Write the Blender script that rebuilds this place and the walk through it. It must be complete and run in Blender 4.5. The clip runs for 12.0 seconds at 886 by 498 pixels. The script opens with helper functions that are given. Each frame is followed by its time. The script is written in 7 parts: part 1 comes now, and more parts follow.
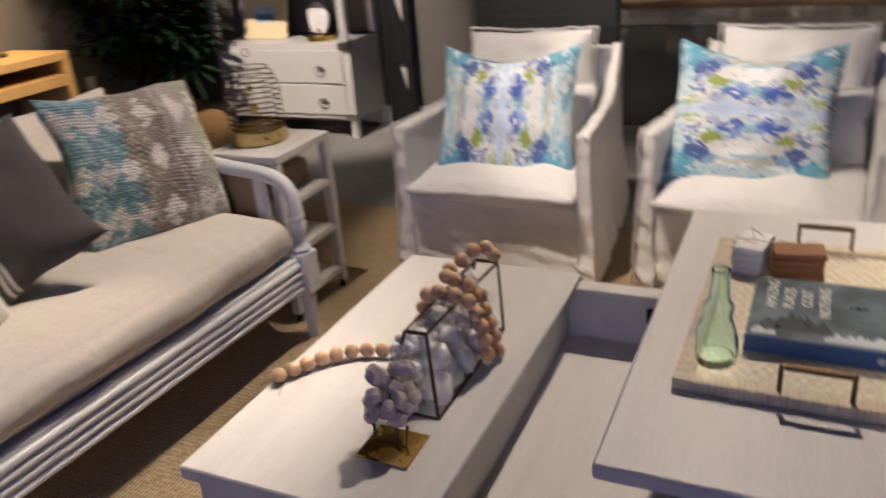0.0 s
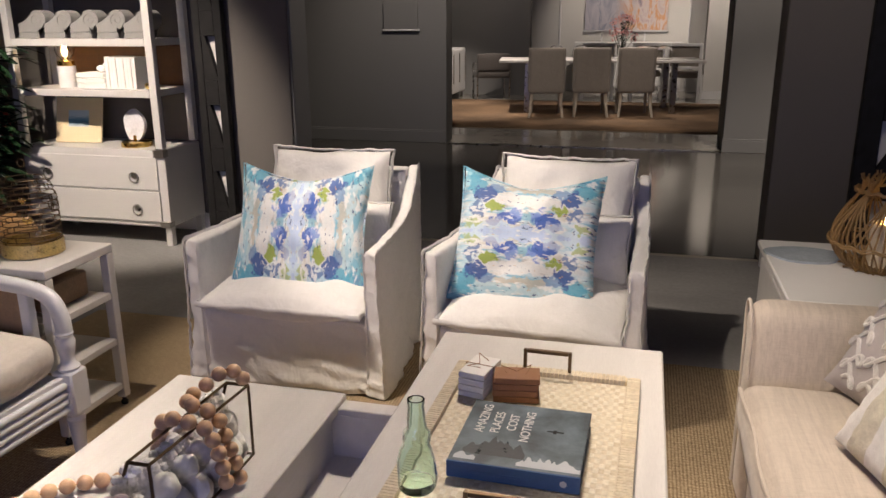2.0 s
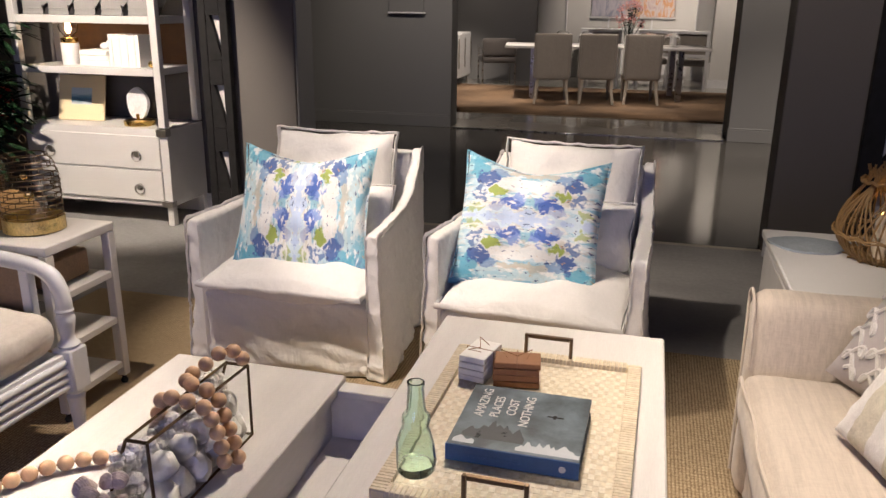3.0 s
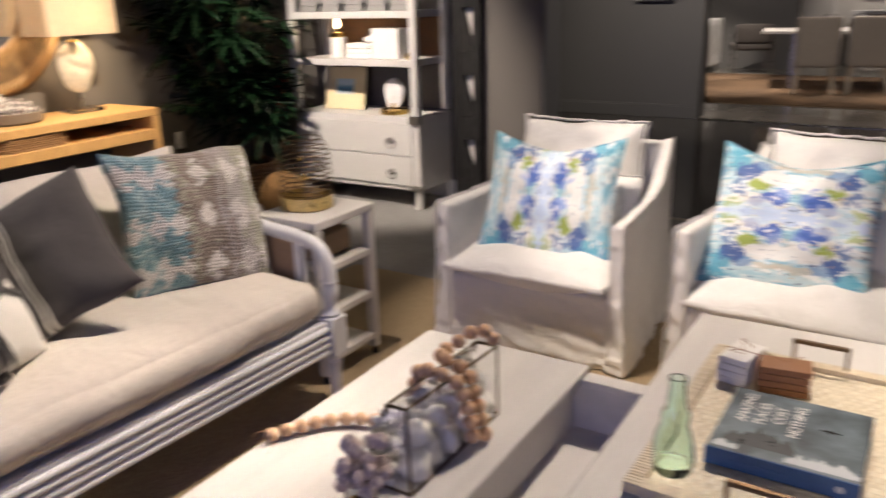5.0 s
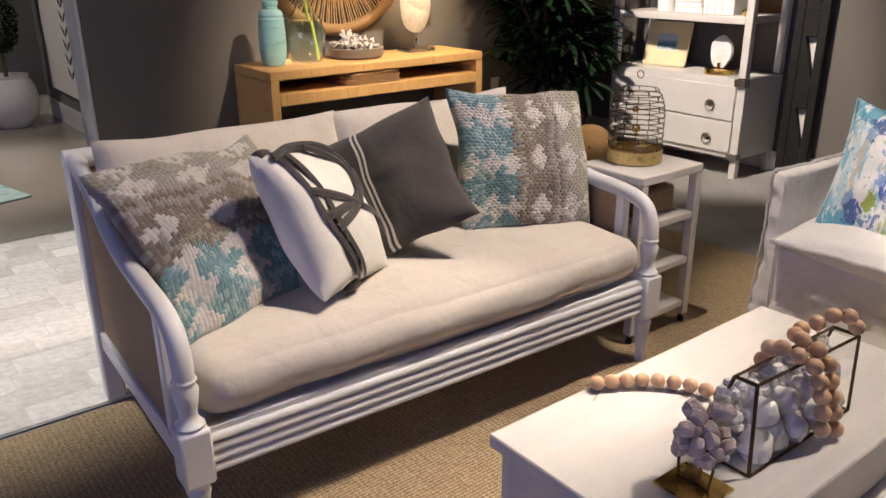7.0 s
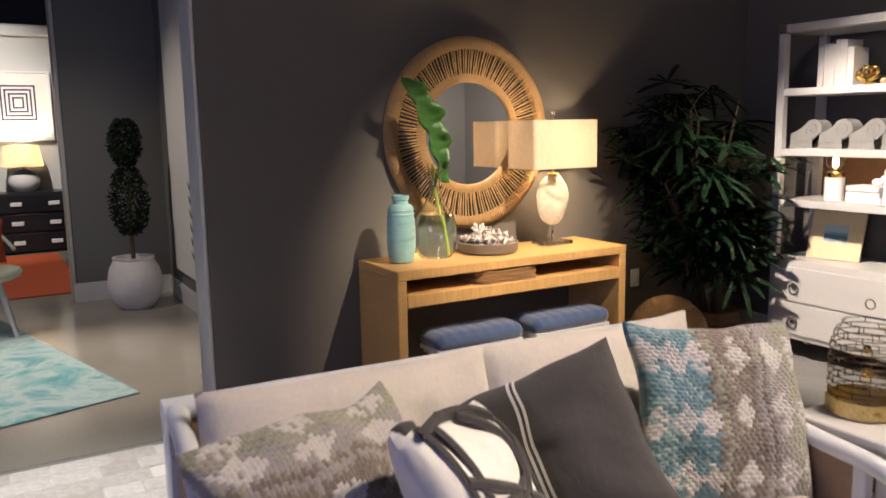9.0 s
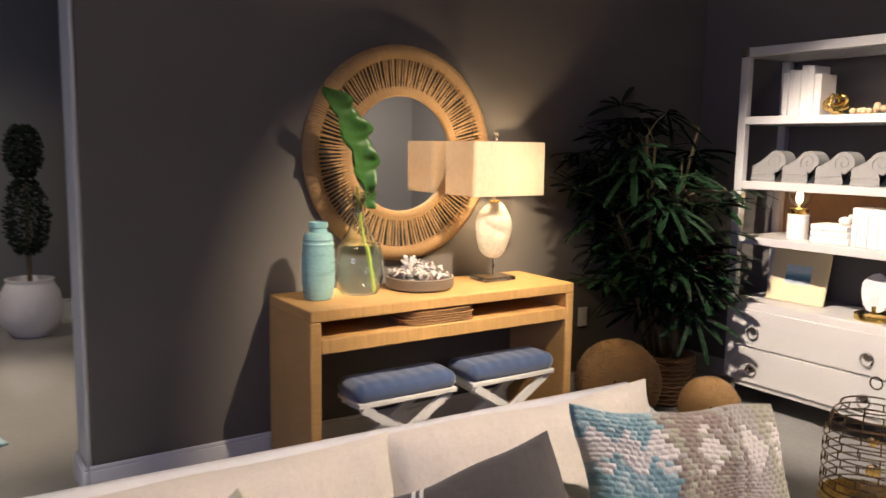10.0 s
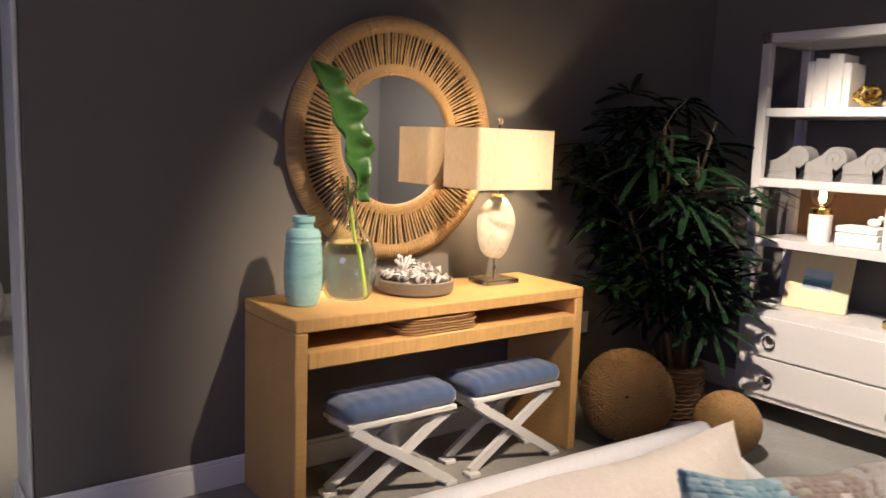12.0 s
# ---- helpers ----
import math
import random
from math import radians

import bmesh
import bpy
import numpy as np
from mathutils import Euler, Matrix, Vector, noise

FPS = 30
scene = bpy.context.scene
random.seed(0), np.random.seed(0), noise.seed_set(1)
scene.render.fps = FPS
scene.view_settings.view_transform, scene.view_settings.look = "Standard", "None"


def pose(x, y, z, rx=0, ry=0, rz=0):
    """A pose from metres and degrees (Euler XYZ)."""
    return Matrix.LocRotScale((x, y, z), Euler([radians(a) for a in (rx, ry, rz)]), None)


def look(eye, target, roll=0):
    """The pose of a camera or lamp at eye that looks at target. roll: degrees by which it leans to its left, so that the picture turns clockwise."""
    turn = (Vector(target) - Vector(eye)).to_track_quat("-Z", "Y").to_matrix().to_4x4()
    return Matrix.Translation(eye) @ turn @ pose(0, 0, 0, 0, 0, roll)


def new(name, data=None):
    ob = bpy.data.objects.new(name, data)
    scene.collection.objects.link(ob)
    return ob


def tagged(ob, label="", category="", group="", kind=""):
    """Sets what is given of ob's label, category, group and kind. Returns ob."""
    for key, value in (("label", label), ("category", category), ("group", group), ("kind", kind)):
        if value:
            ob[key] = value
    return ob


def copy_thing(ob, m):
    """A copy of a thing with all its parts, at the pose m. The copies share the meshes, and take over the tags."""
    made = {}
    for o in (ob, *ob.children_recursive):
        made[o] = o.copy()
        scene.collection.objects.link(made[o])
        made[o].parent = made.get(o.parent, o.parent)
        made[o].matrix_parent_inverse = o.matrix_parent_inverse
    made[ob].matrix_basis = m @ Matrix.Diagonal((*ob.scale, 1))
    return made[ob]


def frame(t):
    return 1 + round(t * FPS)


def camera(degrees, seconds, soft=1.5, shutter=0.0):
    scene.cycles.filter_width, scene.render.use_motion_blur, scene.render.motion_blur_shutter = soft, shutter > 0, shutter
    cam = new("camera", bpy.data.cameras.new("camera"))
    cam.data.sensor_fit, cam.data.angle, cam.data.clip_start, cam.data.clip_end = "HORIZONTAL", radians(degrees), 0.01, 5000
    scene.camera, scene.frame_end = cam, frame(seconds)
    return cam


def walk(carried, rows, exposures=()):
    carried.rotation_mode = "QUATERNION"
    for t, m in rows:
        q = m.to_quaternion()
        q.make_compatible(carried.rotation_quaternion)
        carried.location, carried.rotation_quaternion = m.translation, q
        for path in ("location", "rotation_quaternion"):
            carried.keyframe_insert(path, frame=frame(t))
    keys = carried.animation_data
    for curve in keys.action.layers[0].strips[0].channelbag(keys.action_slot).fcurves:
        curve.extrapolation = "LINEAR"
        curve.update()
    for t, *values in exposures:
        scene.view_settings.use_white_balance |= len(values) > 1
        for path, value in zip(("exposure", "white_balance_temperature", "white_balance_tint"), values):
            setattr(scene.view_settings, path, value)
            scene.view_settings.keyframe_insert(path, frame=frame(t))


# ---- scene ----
cam = camera(58.7, 12.0, 1.5, 0.5)
PATH = [
    (0, (0.143, 0.132, 1.378), (-0.655, 1.784, 0.583), -4.7),
    (0.5, (0.221, 0.112, 1.412), (-0.791, 1.689, 0.714), -0.4),
    (1, (0.278, 0.125, 1.426), (-0.585, 1.813, 0.788), 0.5),
    (1.5, (0.367, 0.179, 1.437), (-0.224, 2.003, 0.868), -0.6),
    (2, (0.384, 0.184, 1.43), (-0.089, 2.044, 0.865), -0.3),
    (2.5, (0.382, 0.194, 1.426), (-0.082, 2.048, 0.836), 0.5),
    (4.5, (0.378, 0.183, 1.411), (-0.303, 1.965, 0.811), -0.4),
    (5, (0.325, 0.171, 1.411), (-0.675, 1.79, 0.794), -1.5),
    (5.5, (0.255, 0.13, 1.405), (-1.046, 1.516, 0.784), -2.0),
    (6, (0.209, 0.096, 1.412), (-1.254, 1.297, 0.765), -1.7),
    (6.5, (0.185, 0.084, 1.385), (-1.305, 1.226, 0.696), -0.9),
    (6.7, (0.179, 0.079, 1.369), (-1.3, 1.228, 0.665), -0.4),
    (8.3, (-0.044, 0.102, 1.416), (-1.612, 1.2, 0.835), -1.9),
    (8.5, (-0.125, 0.155, 1.408), (-1.738, 1.245, 0.951), -2.6),
    (9, (-0.379, 0.261, 1.48), (-2.087, 1.255, 1.173), -1.0),
    (9.5, (-0.556, 0.466, 1.479), (-2.224, 1.544, 1.24), -0.1),
    (9.8, (-0.669, 0.567, 1.505), (-2.332, 1.65, 1.256), 0.2),
    (10, (-0.767, 0.616, 1.476), (-2.412, 1.724, 1.219), 0.9),
    (10.5, (-1.028, 0.719, 1.515), (-2.521, 2.027, 1.27), 2.1),
    (11, (-1.133, 0.771, 1.538), (-2.652, 2.053, 1.322), 2.5),
    (11.5, (-1.12, 0.754, 1.504), (-2.688, 1.971, 1.265), 1.1),
    (12, (-1.224, 0.708, 1.449), (-2.805, 1.902, 1.174), 2.1),
]
walk(cam, [(t, look(eye, target, roll)) for t, eye, target, roll in PATH],
     [(0, -0.45), (0.5, -0.15), (1.0, -0.18), (1.5, -0.25), (2.0, -0.3), (2.5, -0.08), (4.5, 0.0), (5.0, -0.1), (5.5, -0.28), (6.0, -0.2), (6.5, -0.08), (8.5, -0.15), (9.0, 0.03), (9.5, 0.08), (12, 0.1)])

# ---- light ----
world = bpy.data.worlds.new("world")
scene.world = world
world.use_nodes = True
world.node_tree.nodes["Background"].inputs[0].default_value = (0.009, 0.009, 0.010, 1)
world.node_tree.nodes["Background"].inputs[1].default_value = 1.0


def spot(eye, target, watts, degrees=55, blend=0.6, colour=(1, 0.86, 0.7), size=0.04):
    lamp = bpy.data.lights.new("track_or_fill_spot", "SPOT")
    lamp.energy, lamp.color, lamp.shadow_soft_size = watts, colour, size
    lamp.spot_size, lamp.spot_blend = radians(degrees), blend
    ob = new("track_or_fill_spot", lamp)
    ob.matrix_world = look(eye, target)
    return ob


def area(eye, target, watts, w, h, colour):
    lamp = bpy.data.lights.new("area_lamp", "AREA")
    lamp.shape, lamp.size, lamp.size_y, lamp.energy, lamp.color = "RECTANGLE", w, h, watts, colour
    ob = new("area_lamp", lamp)
    ob.matrix_world = look(eye, target)
    return ob


WARM, SOFT, COOL = (1, 0.80, 0.60), (1, 0.845, 0.725), (0.46, 0.48, 1.0)
# seating group
spot((-1.5, 1.9, 3.5), (-0.75, 3.1, 0.5), 400, 38, 0.5, SOFT)
spot((-1.2, 1.8, 3.5), (0.05, 3.1, 0.5), 365, 38, 0.5, SOFT)
spot((-1.0, 2.2, 3.5), (-1.20, 0.85, 0.0), 190, 25, 0.5, SOFT)
spot((-0.72, 2.45, 3.5), (-1.68, 1.32, 0.4), 275, 40, 0.5, SOFT)
spot((-0.62, 2.9, 3.5), (-1.66, 1.52, 0.4), 255, 40, 0.5, SOFT)
spot((-0.2, 3.4, 3.5), (0.08, 1.40, 0.5), 500, 46, 0.7, SOFT)
spot((0.2, 0.6, 3.5), (1.2, 2.0, 0.4), 380, 40, 0.7, SOFT)
# console and mirror, bookcase
spot((-1.5, 2.95, 3.5), (-3.98, 2.78, 0.9), 1150, 35, 1.0, WARM)
# weak wide fill, added to lift the wall left of the console
spot((-1.9, 0.5, 3.5), (-4.2, 1.8, 1.2), 27, 80, 1.0, SOFT, 0.2)
spot((-2.70, 2.0, 3.5), (-2.88, 4.6, 0.85), 1220, 35, 0.7, SOFT)
# weak fill added for the upper wall by the corner
spot((-2.2, 2.6, 3.5), (-3.5, 4.98, 2.7), 28, 60, 1.0, SOFT, 0.1)
# passage, dining area and rooms behind the opening
spot((-1.4, 7.2, 3.5), (-2.0, 9.2, 1.2), 260, 75, 0.9, SOFT)
spot((0.1, 6.6, 3.5), (-1.85, 5.1, 1.0), 110, 60, 0.9, SOFT)
spot((1.9, 6.6, 3.5), (2.0, 7.2, 0.0), 700, 80, 0.8, SOFT)
spot((3.0, 7.0, 3.5), (5.2, 8.0, 1.4), 1100, 90, 0.9, SOFT)
spot((1.6, 7.8, 3.5), (1.5, 9.2, 1.0), 200, 60, 0.8, SOFT)
spot((-0.4, 12.7, 3.5), (-0.4, 12.7, 0.7), 420, 60, 0.7, SOFT)
spot((-2.3, 12.0, 3.5), (-2.4, 12.4, 0.0), 700, 50, 0.7, SOFT)
spot((-1.6, 12.4, 3.5), (-3.0, 14.0, 0.5), 640, 40, 0.7, SOFT)
spot((-2.6, 13.8, 3.5), (-2.6, 15.2, 1.0), 75, 70, 0.8, SOFT)
# fill added to brighten the backs of the dining chairs
spot((-0.3, 9.8, 3.5), (-0.3, 11.9, 0.5), 170, 60, 0.8, SOFT)
spot((-0.1, 14.6, 3.5), (-0.1, 16.4, 1.6), 270, 70, 0.7, SOFT)
spot((1.6, 13.6, 3.5), (1.6, 15.1, 1.3), 300, 70, 0.7, SOFT)
spot((0.8, 11.2, 3.5), (0.9, 12.0, 0.0), 160, 50, 0.7, SOFT)
# neighbouring display
spot((-3.0, -0.4, 3.5), (-3.2, 0.3, 0.0), 620, 44, 0.7, (1, 0.93, 0.86))
spot((-5.6, 0.2, 3.5), (-5.6, 0.6, 0.0), 520, 46, 0.8, SOFT)
spot((-6.6, -0.6, 3.5), (-6.9, 1.2, 0.6), 140, 65, 0.8, SOFT)
spot((-9.4, 0.2, 3.5), (-11.7, 0.3, 1.3), 420, 70, 0.8, (1, 0.92, 0.84))
spot((-9.2, 0.4, 3.5), (-9.6, 0.2, 0.0), 160, 60, 0.8, SOFT)
# cool light from behind: an added area lamp for an unseen shop front
area((0.4, -3.6, 2.0), (-0.6, 1.6, 0.5), 62, 3.0, 1.6, COOL)
# fill added to brighten the wall beside the end table
spot((1.0, 3.2, 3.5), (1.25, 4.9, 1.2), 105, 60, 0.9, SOFT)

# ---- materials ----


def nodes_of(name):
    m = bpy.data.materials.new(name)
    m.use_nodes = True
    nt = m.node_tree
    return m, nt, nt.nodes["Principled BSDF"]


def link(nt, a, b):
    nt.links.new(a, b)


def coords(nt, scale=(1, 1, 1), rot=(0, 0, 0)):
    tc, mp = nt.nodes.new("ShaderNodeTexCoord"), nt.nodes.new("ShaderNodeMapping")
    mp.inputs["Scale"].default_value = scale
    mp.inputs["Rotation"].default_value = rot
    link(nt, tc.outputs["Object"], mp.inputs["Vector"])
    return mp.outputs["Vector"]


def noise_node(nt, vec, scale, detail=4.0, rough=0.55, distort=0.0):
    n = nt.nodes.new("ShaderNodeTexNoise")
    n.inputs["Scale"].default_value, n.inputs["Detail"].default_value = scale, detail
    n.inputs["Roughness"].default_value, n.inputs["Distortion"].default_value = rough, distort
    link(nt, vec, n.inputs["Vector"])
    return n.outputs["Fac"]


def ramp(nt, fac, stops, mode="LINEAR"):
    r = nt.nodes.new("ShaderNodeValToRGB")
    r.color_ramp.interpolation = mode
    e = r.color_ramp.elements
    while len(e) < len(stops):
        e.new(0.5)
    for k, (p, c) in enumerate(stops):
        e[k].position, e[k].color = p, (*c, 1) if len(c) == 3 else c
    link(nt, fac, r.inputs["Fac"])
    return r.outputs["Color"]


def mix(nt, fac, a, b, mode="MIX"):
    m = nt.nodes.new("ShaderNodeMix")
    m.data_type, m.blend_type = "RGBA", mode
    for sock, v in ((m.inputs[0], fac), (m.inputs[6], a), (m.inputs[7], b)):
        if isinstance(v, (int, float)):
            sock.default_value = v
        elif isinstance(v, tuple):
            sock.default_value = (*v, 1)
        else:
            link(nt, v, sock)
    return m.outputs[2]


def math_node(nt, op, a, b=None):
    m = nt.nodes.new("ShaderNodeMath")
    m.operation = op
    for k, v in ((0, a), (1, b)):
        if v is None:
            continue
        if isinstance(v, (int, float)):
            m.inputs[k].default_value = v
        else:
            link(nt, v, m.inputs[k])
    return m.outputs[0]


def shade(c, k):
    return tuple(min(1.0, v * k) for v in c)


def surface(name, col, rough=0.6, metal=0.0, var=0.18, scale=3.0, fine=90.0, bump=0.15, dist=0.002, stretch=(1, 1, 1), sheen=0.0, spec=0.5, coat=0.0, rvar=0.12, blotch=0.0):
    """Base colour with two scales of variation, varied gloss and fine relief."""
    m, nt, p = nodes_of(name)
    vec = coords(nt, stretch)
    big, small = noise_node(nt, vec, scale, 5), noise_node(nt, vec, fine, 3, 0.7)
    c = ramp(nt, big, [(0.3, shade(col, 1 - var)), (0.7, shade(col, 1 + var))])
    c = mix(nt, 0.5, c, ramp(nt, small, [(0.3, shade(col, 1 - var * 0.9)), (0.7, shade(col, 1 + var * 0.9))]))
    if blotch:
        far = noise_node(nt, coords(nt), scale * 0.35, 6, 0.65, 0.6)
        c = mix(nt, 1.0, c, ramp(nt, far, [(0.35, (1 - blotch,) * 3), (0.6, (1, 1, 1))]), "MULTIPLY")
    link(nt, c, p.inputs["Base Color"])
    r = ramp(nt, big, [(0.3, (max(rough - rvar, 0.02),) * 3), (0.7, (min(rough + rvar, 1.0),) * 3)])
    link(nt, r, p.inputs["Roughness"])
    p.inputs["Metallic"].default_value, p.inputs["Specular IOR Level"].default_value = metal, spec
    p.inputs["Sheen Weight"].default_value, p.inputs["Coat Weight"].default_value = sheen, coat
    if bump:
        b = nt.nodes.new("ShaderNodeBump")
        b.inputs["Strength"].default_value, b.inputs["Distance"].default_value = bump, dist
        link(nt, small, b.inputs["Height"])
        link(nt, b.outputs["Normal"], p.inputs["Normal"])
    return m


def cloth(name, col, thread=420.0, var=0.10, bump=0.35, slub=0.5, rough=0.92, fold=0.35):
    """Woven cloth: threads both ways, slubs, soft large folds."""
    m, nt, p = nodes_of(name)
    a = noise_node(nt, coords(nt, (1, 0.12, 0.12)), thread, 2, 0.6)
    b2 = noise_node(nt, coords(nt, (0.12, 1, 1)), thread, 2, 0.6)
    s = noise_node(nt, coords(nt, (1, 0.06, 0.25)), 70, 3, 0.6)
    big = noise_node(nt, coords(nt), 5, 4)
    weave = math_node(nt, "ADD", math_node(nt, "MULTIPLY", a, 0.5), math_node(nt, "MULTIPLY", b2, 0.5))
    c = ramp(nt, weave, [(0.35, shade(col, 1 - var * 1.6)), (0.62, shade(col, 1 + var))])
    c = mix(nt, slub * 0.5, c, ramp(nt, s, [(0.38, shade(col, 1 - var * 2)), (0.6, shade(col, 1 + var))]))
    c = mix(nt, 0.25, c, ramp(nt, big, [(0.3, shade(col, 0.9)), (0.7, shade(col, 1.08))]))
    link(nt, c, p.inputs["Base Color"])
    p.inputs["Roughness"].default_value, p.inputs["Sheen Weight"].default_value = rough, 0.25
    p.inputs["Specular IOR Level"].default_value = 0.2
    bump1, bump2 = nt.nodes.new("ShaderNodeBump"), nt.nodes.new("ShaderNodeBump")
    bump1.inputs["Strength"].default_value, bump1.inputs["Distance"].default_value = bump, 0.001
    bump2.inputs["Strength"].default_value, bump2.inputs["Distance"].default_value = fold, 0.02
    link(nt, weave, bump1.inputs["Height"])
    link(nt, noise_node(nt, coords(nt), 9, 3, 0.5, 0.4), bump2.inputs["Height"])
    link(nt, bump2.outputs["Normal"], bump1.inputs["Normal"])
    link(nt, bump1.outputs["Normal"], p.inputs["Normal"])
    return m


def glass(name, col=(1, 1, 1), rough=0.02, ior=1.45):
    m, nt, p = nodes_of(name)
    p.inputs["Base Color"].default_value = (*col, 1)
    p.inputs["Roughness"].default_value, p.inputs["IOR"].default_value = rough, ior
    p.inputs["Transmission Weight"].default_value = 1.0
    return m


def glow(name, col, strength):
    m, nt, p = nodes_of(name)
    p.inputs["Base Color"].default_value = (*col, 1)
    p.inputs["Emission Color"].default_value, p.inputs["Emission Strength"].default_value = (*col, 1), strength
    return m


def plaster(name, col, rough=0.75):
    return surface(name, col, rough, 0, 0.07, 0.9, 160, 0.10, 0.001, blotch=0.06)


def watercolour(name, turned=False):
    """Mirrored brush-stroke print in aqua, blue, lime and white."""
    m, nt, p = nodes_of(name)
    tc, sep = nt.nodes.new("ShaderNodeTexCoord"), nt.nodes.new("ShaderNodeSeparateXYZ")
    link(nt, tc.outputs["Object"], sep.inputs[0])
    across, along = (sep.outputs[2], sep.outputs[0]) if turned else (sep.outputs[0], sep.outputs[2])
    ax, az = math_node(nt, "ABSOLUTE", across), math_node(nt, "ABSOLUTE", along)

    def field(off, sx, sz, scale, det=3.0, dis=0.4):
        comb = nt.nodes.new("ShaderNodeCombineXYZ")
        link(nt, math_node(nt, "ADD", math_node(nt, "MULTIPLY", ax, sx), off), comb.inputs[0])
        link(nt, math_node(nt, "ADD", math_node(nt, "MULTIPLY", az, sz), off * 0.7), comb.inputs[1])
        link(nt, math_node(nt, "MULTIPLY", along, 0.35), comb.inputs[2])
        return noise_node(nt, comb.outputs[0], scale, det, 0.55, dis)

    wob_x = math_node(nt, "MULTIPLY", math_node(nt, "SUBTRACT", field(3.3, 1, 1, 24), 0.5), 0.085)
    wob_z = math_node(nt, "MULTIPLY", math_node(nt, "SUBTRACT", field(8.1, 1, 1, 24), 0.5), 0.110)
    wx, wz = math_node(nt, "ADD", ax, wob_x), math_node(nt, "ADD", az, wob_z)

    def dab(cx, cz, rx, rz, top=0.95):
        """One brush dab with a ragged edge, repeated by the mirroring."""
        u = math_node(nt, "DIVIDE", math_node(nt, "SUBTRACT", wx, cx), rx)
        v = math_node(nt, "DIVIDE", math_node(nt, "SUBTRACT", wz, cz), rz)
        d = math_node(nt, "ADD", math_node(nt, "MULTIPLY", u, u), math_node(nt, "MULTIPLY", v, v))
        return ramp(nt, d, [(0.62, (top,) * 3), (0.95, (0, 0, 0))])

    def strokes(off, sx, sz, scale, level, soft, top):
        return ramp(nt, field(off, sx, sz, scale), [(level, (0, 0, 0)), (level + soft, (top,) * 3)])

    c = ramp(nt, field(2.2, 1.3, 0.30, 17), [(0.30, (0.30, 0.54, 0.64)), (0.42, (0.60, 0.73, 0.78)), (0.52, (0.80, 0.81, 0.79)), (0.64, (0.64, 0.62, 0.55)), (0.75, (0.50, 0.68, 0.74))])
    rim = ramp(nt, math_node(nt, "ADD", math_node(nt, "MULTIPLY", wx, 0.52), math_node(nt, "MULTIPLY", wz, 0.52)), [(0.165, (0, 0, 0)), (0.225, (0.9, 0.9, 0.9))])
    c = mix(nt, rim, c, ramp(nt, field(5.7, 1.3, 0.5, 19), [(0.36, (0.05, 0.20, 0.40)), (0.48, (0.14, 0.44, 0.54)), (0.62, (0.42, 0.66, 0.72))]))
    c = mix(nt, strokes(12.4, 1.5, 0.3, 24, 0.52, 0.07, 0.8), c, (0.18, 0.46, 0.60))
    c = mix(nt, strokes(44.7, 1.6, 0.28, 27, 0.56, 0.07, 0.8), c, (0.52, 0.50, 0.47))
    c = mix(nt, dab(0.0, 0.05, 0.030, 0.24, 0.85), c, (0.52, 0.63, 0.84))
    c = mix(nt, dab(0.018, 0.15, 0.020, 0.08, 0.7), c, (0.66, 0.78, 0.82))
    c = mix(nt, dab(0.125, 0.03, 0.024, 0.15, 0.85), c, (0.82, 0.82, 0.79))
    c = mix(nt, dab(0.180, 0.05, 0.020, 0.09, 0.7), c, (0.58, 0.50, 0.38))
    c = mix(nt, dab(0.205, 0.10, 0.026, 0.10, 0.7), c, (0.46, 0.66, 0.72))
    c = mix(nt, dab(0.190, 0.200, 0.05, 0.045, 0.85), c, (0.10, 0.38, 0.52))
    c = mix(nt, dab(0.056, 0.075, 0.023, 0.056), c, (0.05, 0.12, 0.46))
    c = mix(nt, dab(0.080, 0.040, 0.030, 0.020, 0.85), c, (0.22, 0.32, 0.66))
    c = mix(nt, dab(0.036, 0.115, 0.016, 0.040, 0.7), c, (0.40, 0.46, 0.66))
    c = mix(nt, dab(0.145, 0.165, 0.032, 0.045), c, (0.05, 0.11, 0.33))
    c = mix(nt, dab(0.170, 0.120, 0.018, 0.035, 0.8), c, (0.16, 0.30, 0.52))
    c = mix(nt, dab(0.090, 0.190, 0.030, 0.028, 0.85), c, (0.08, 0.16, 0.38))
    c = mix(nt, dab(0.100, 0.125, 0.020, 0.036), c, (0.33, 0.42, 0.07))
    c = mix(nt, dab(0.034, 0.200, 0.014, 0.034, 0.8), c, (0.40, 0.49, 0.18))
    c = mix(nt, strokes(19.4, 1.4, 0.5, 52, 0.63, 0.03, 0.9), c, (0.03, 0.06, 0.18))
    c = mix(nt, strokes(27.1, 1.5, 0.4, 30, 0.58, 0.06, 0.85), c, (0.84, 0.84, 0.82))
    c = mix(nt, strokes(33.8, 1.3, 0.5, 46, 0.67, 0.03, 0.7), c, (0.60, 0.38, 0.18))
    fine = noise_node(nt, coords(nt), 130, 3, 0.6, 0.3)
    c = mix(nt, 0.2, c, ramp(nt, fine, [(0.35, (0.6, 0.66, 0.72)), (0.62, (1, 1, 1))]), "MULTIPLY")
    link(nt, c, p.inputs["Base Color"])
    p.inputs["Roughness"].default_value, p.inputs["Sheen Weight"].default_value = 0.7, 0.2
    b = nt.nodes.new("ShaderNodeBump")
    b.inputs["Strength"].default_value, b.inputs["Distance"].default_value = 0.3, 0.012
    link(nt, noise_node(nt, coords(nt), 8, 3), b.inputs["Height"])
    link(nt, b.outputs["Normal"], p.inputs["Normal"])
    return m


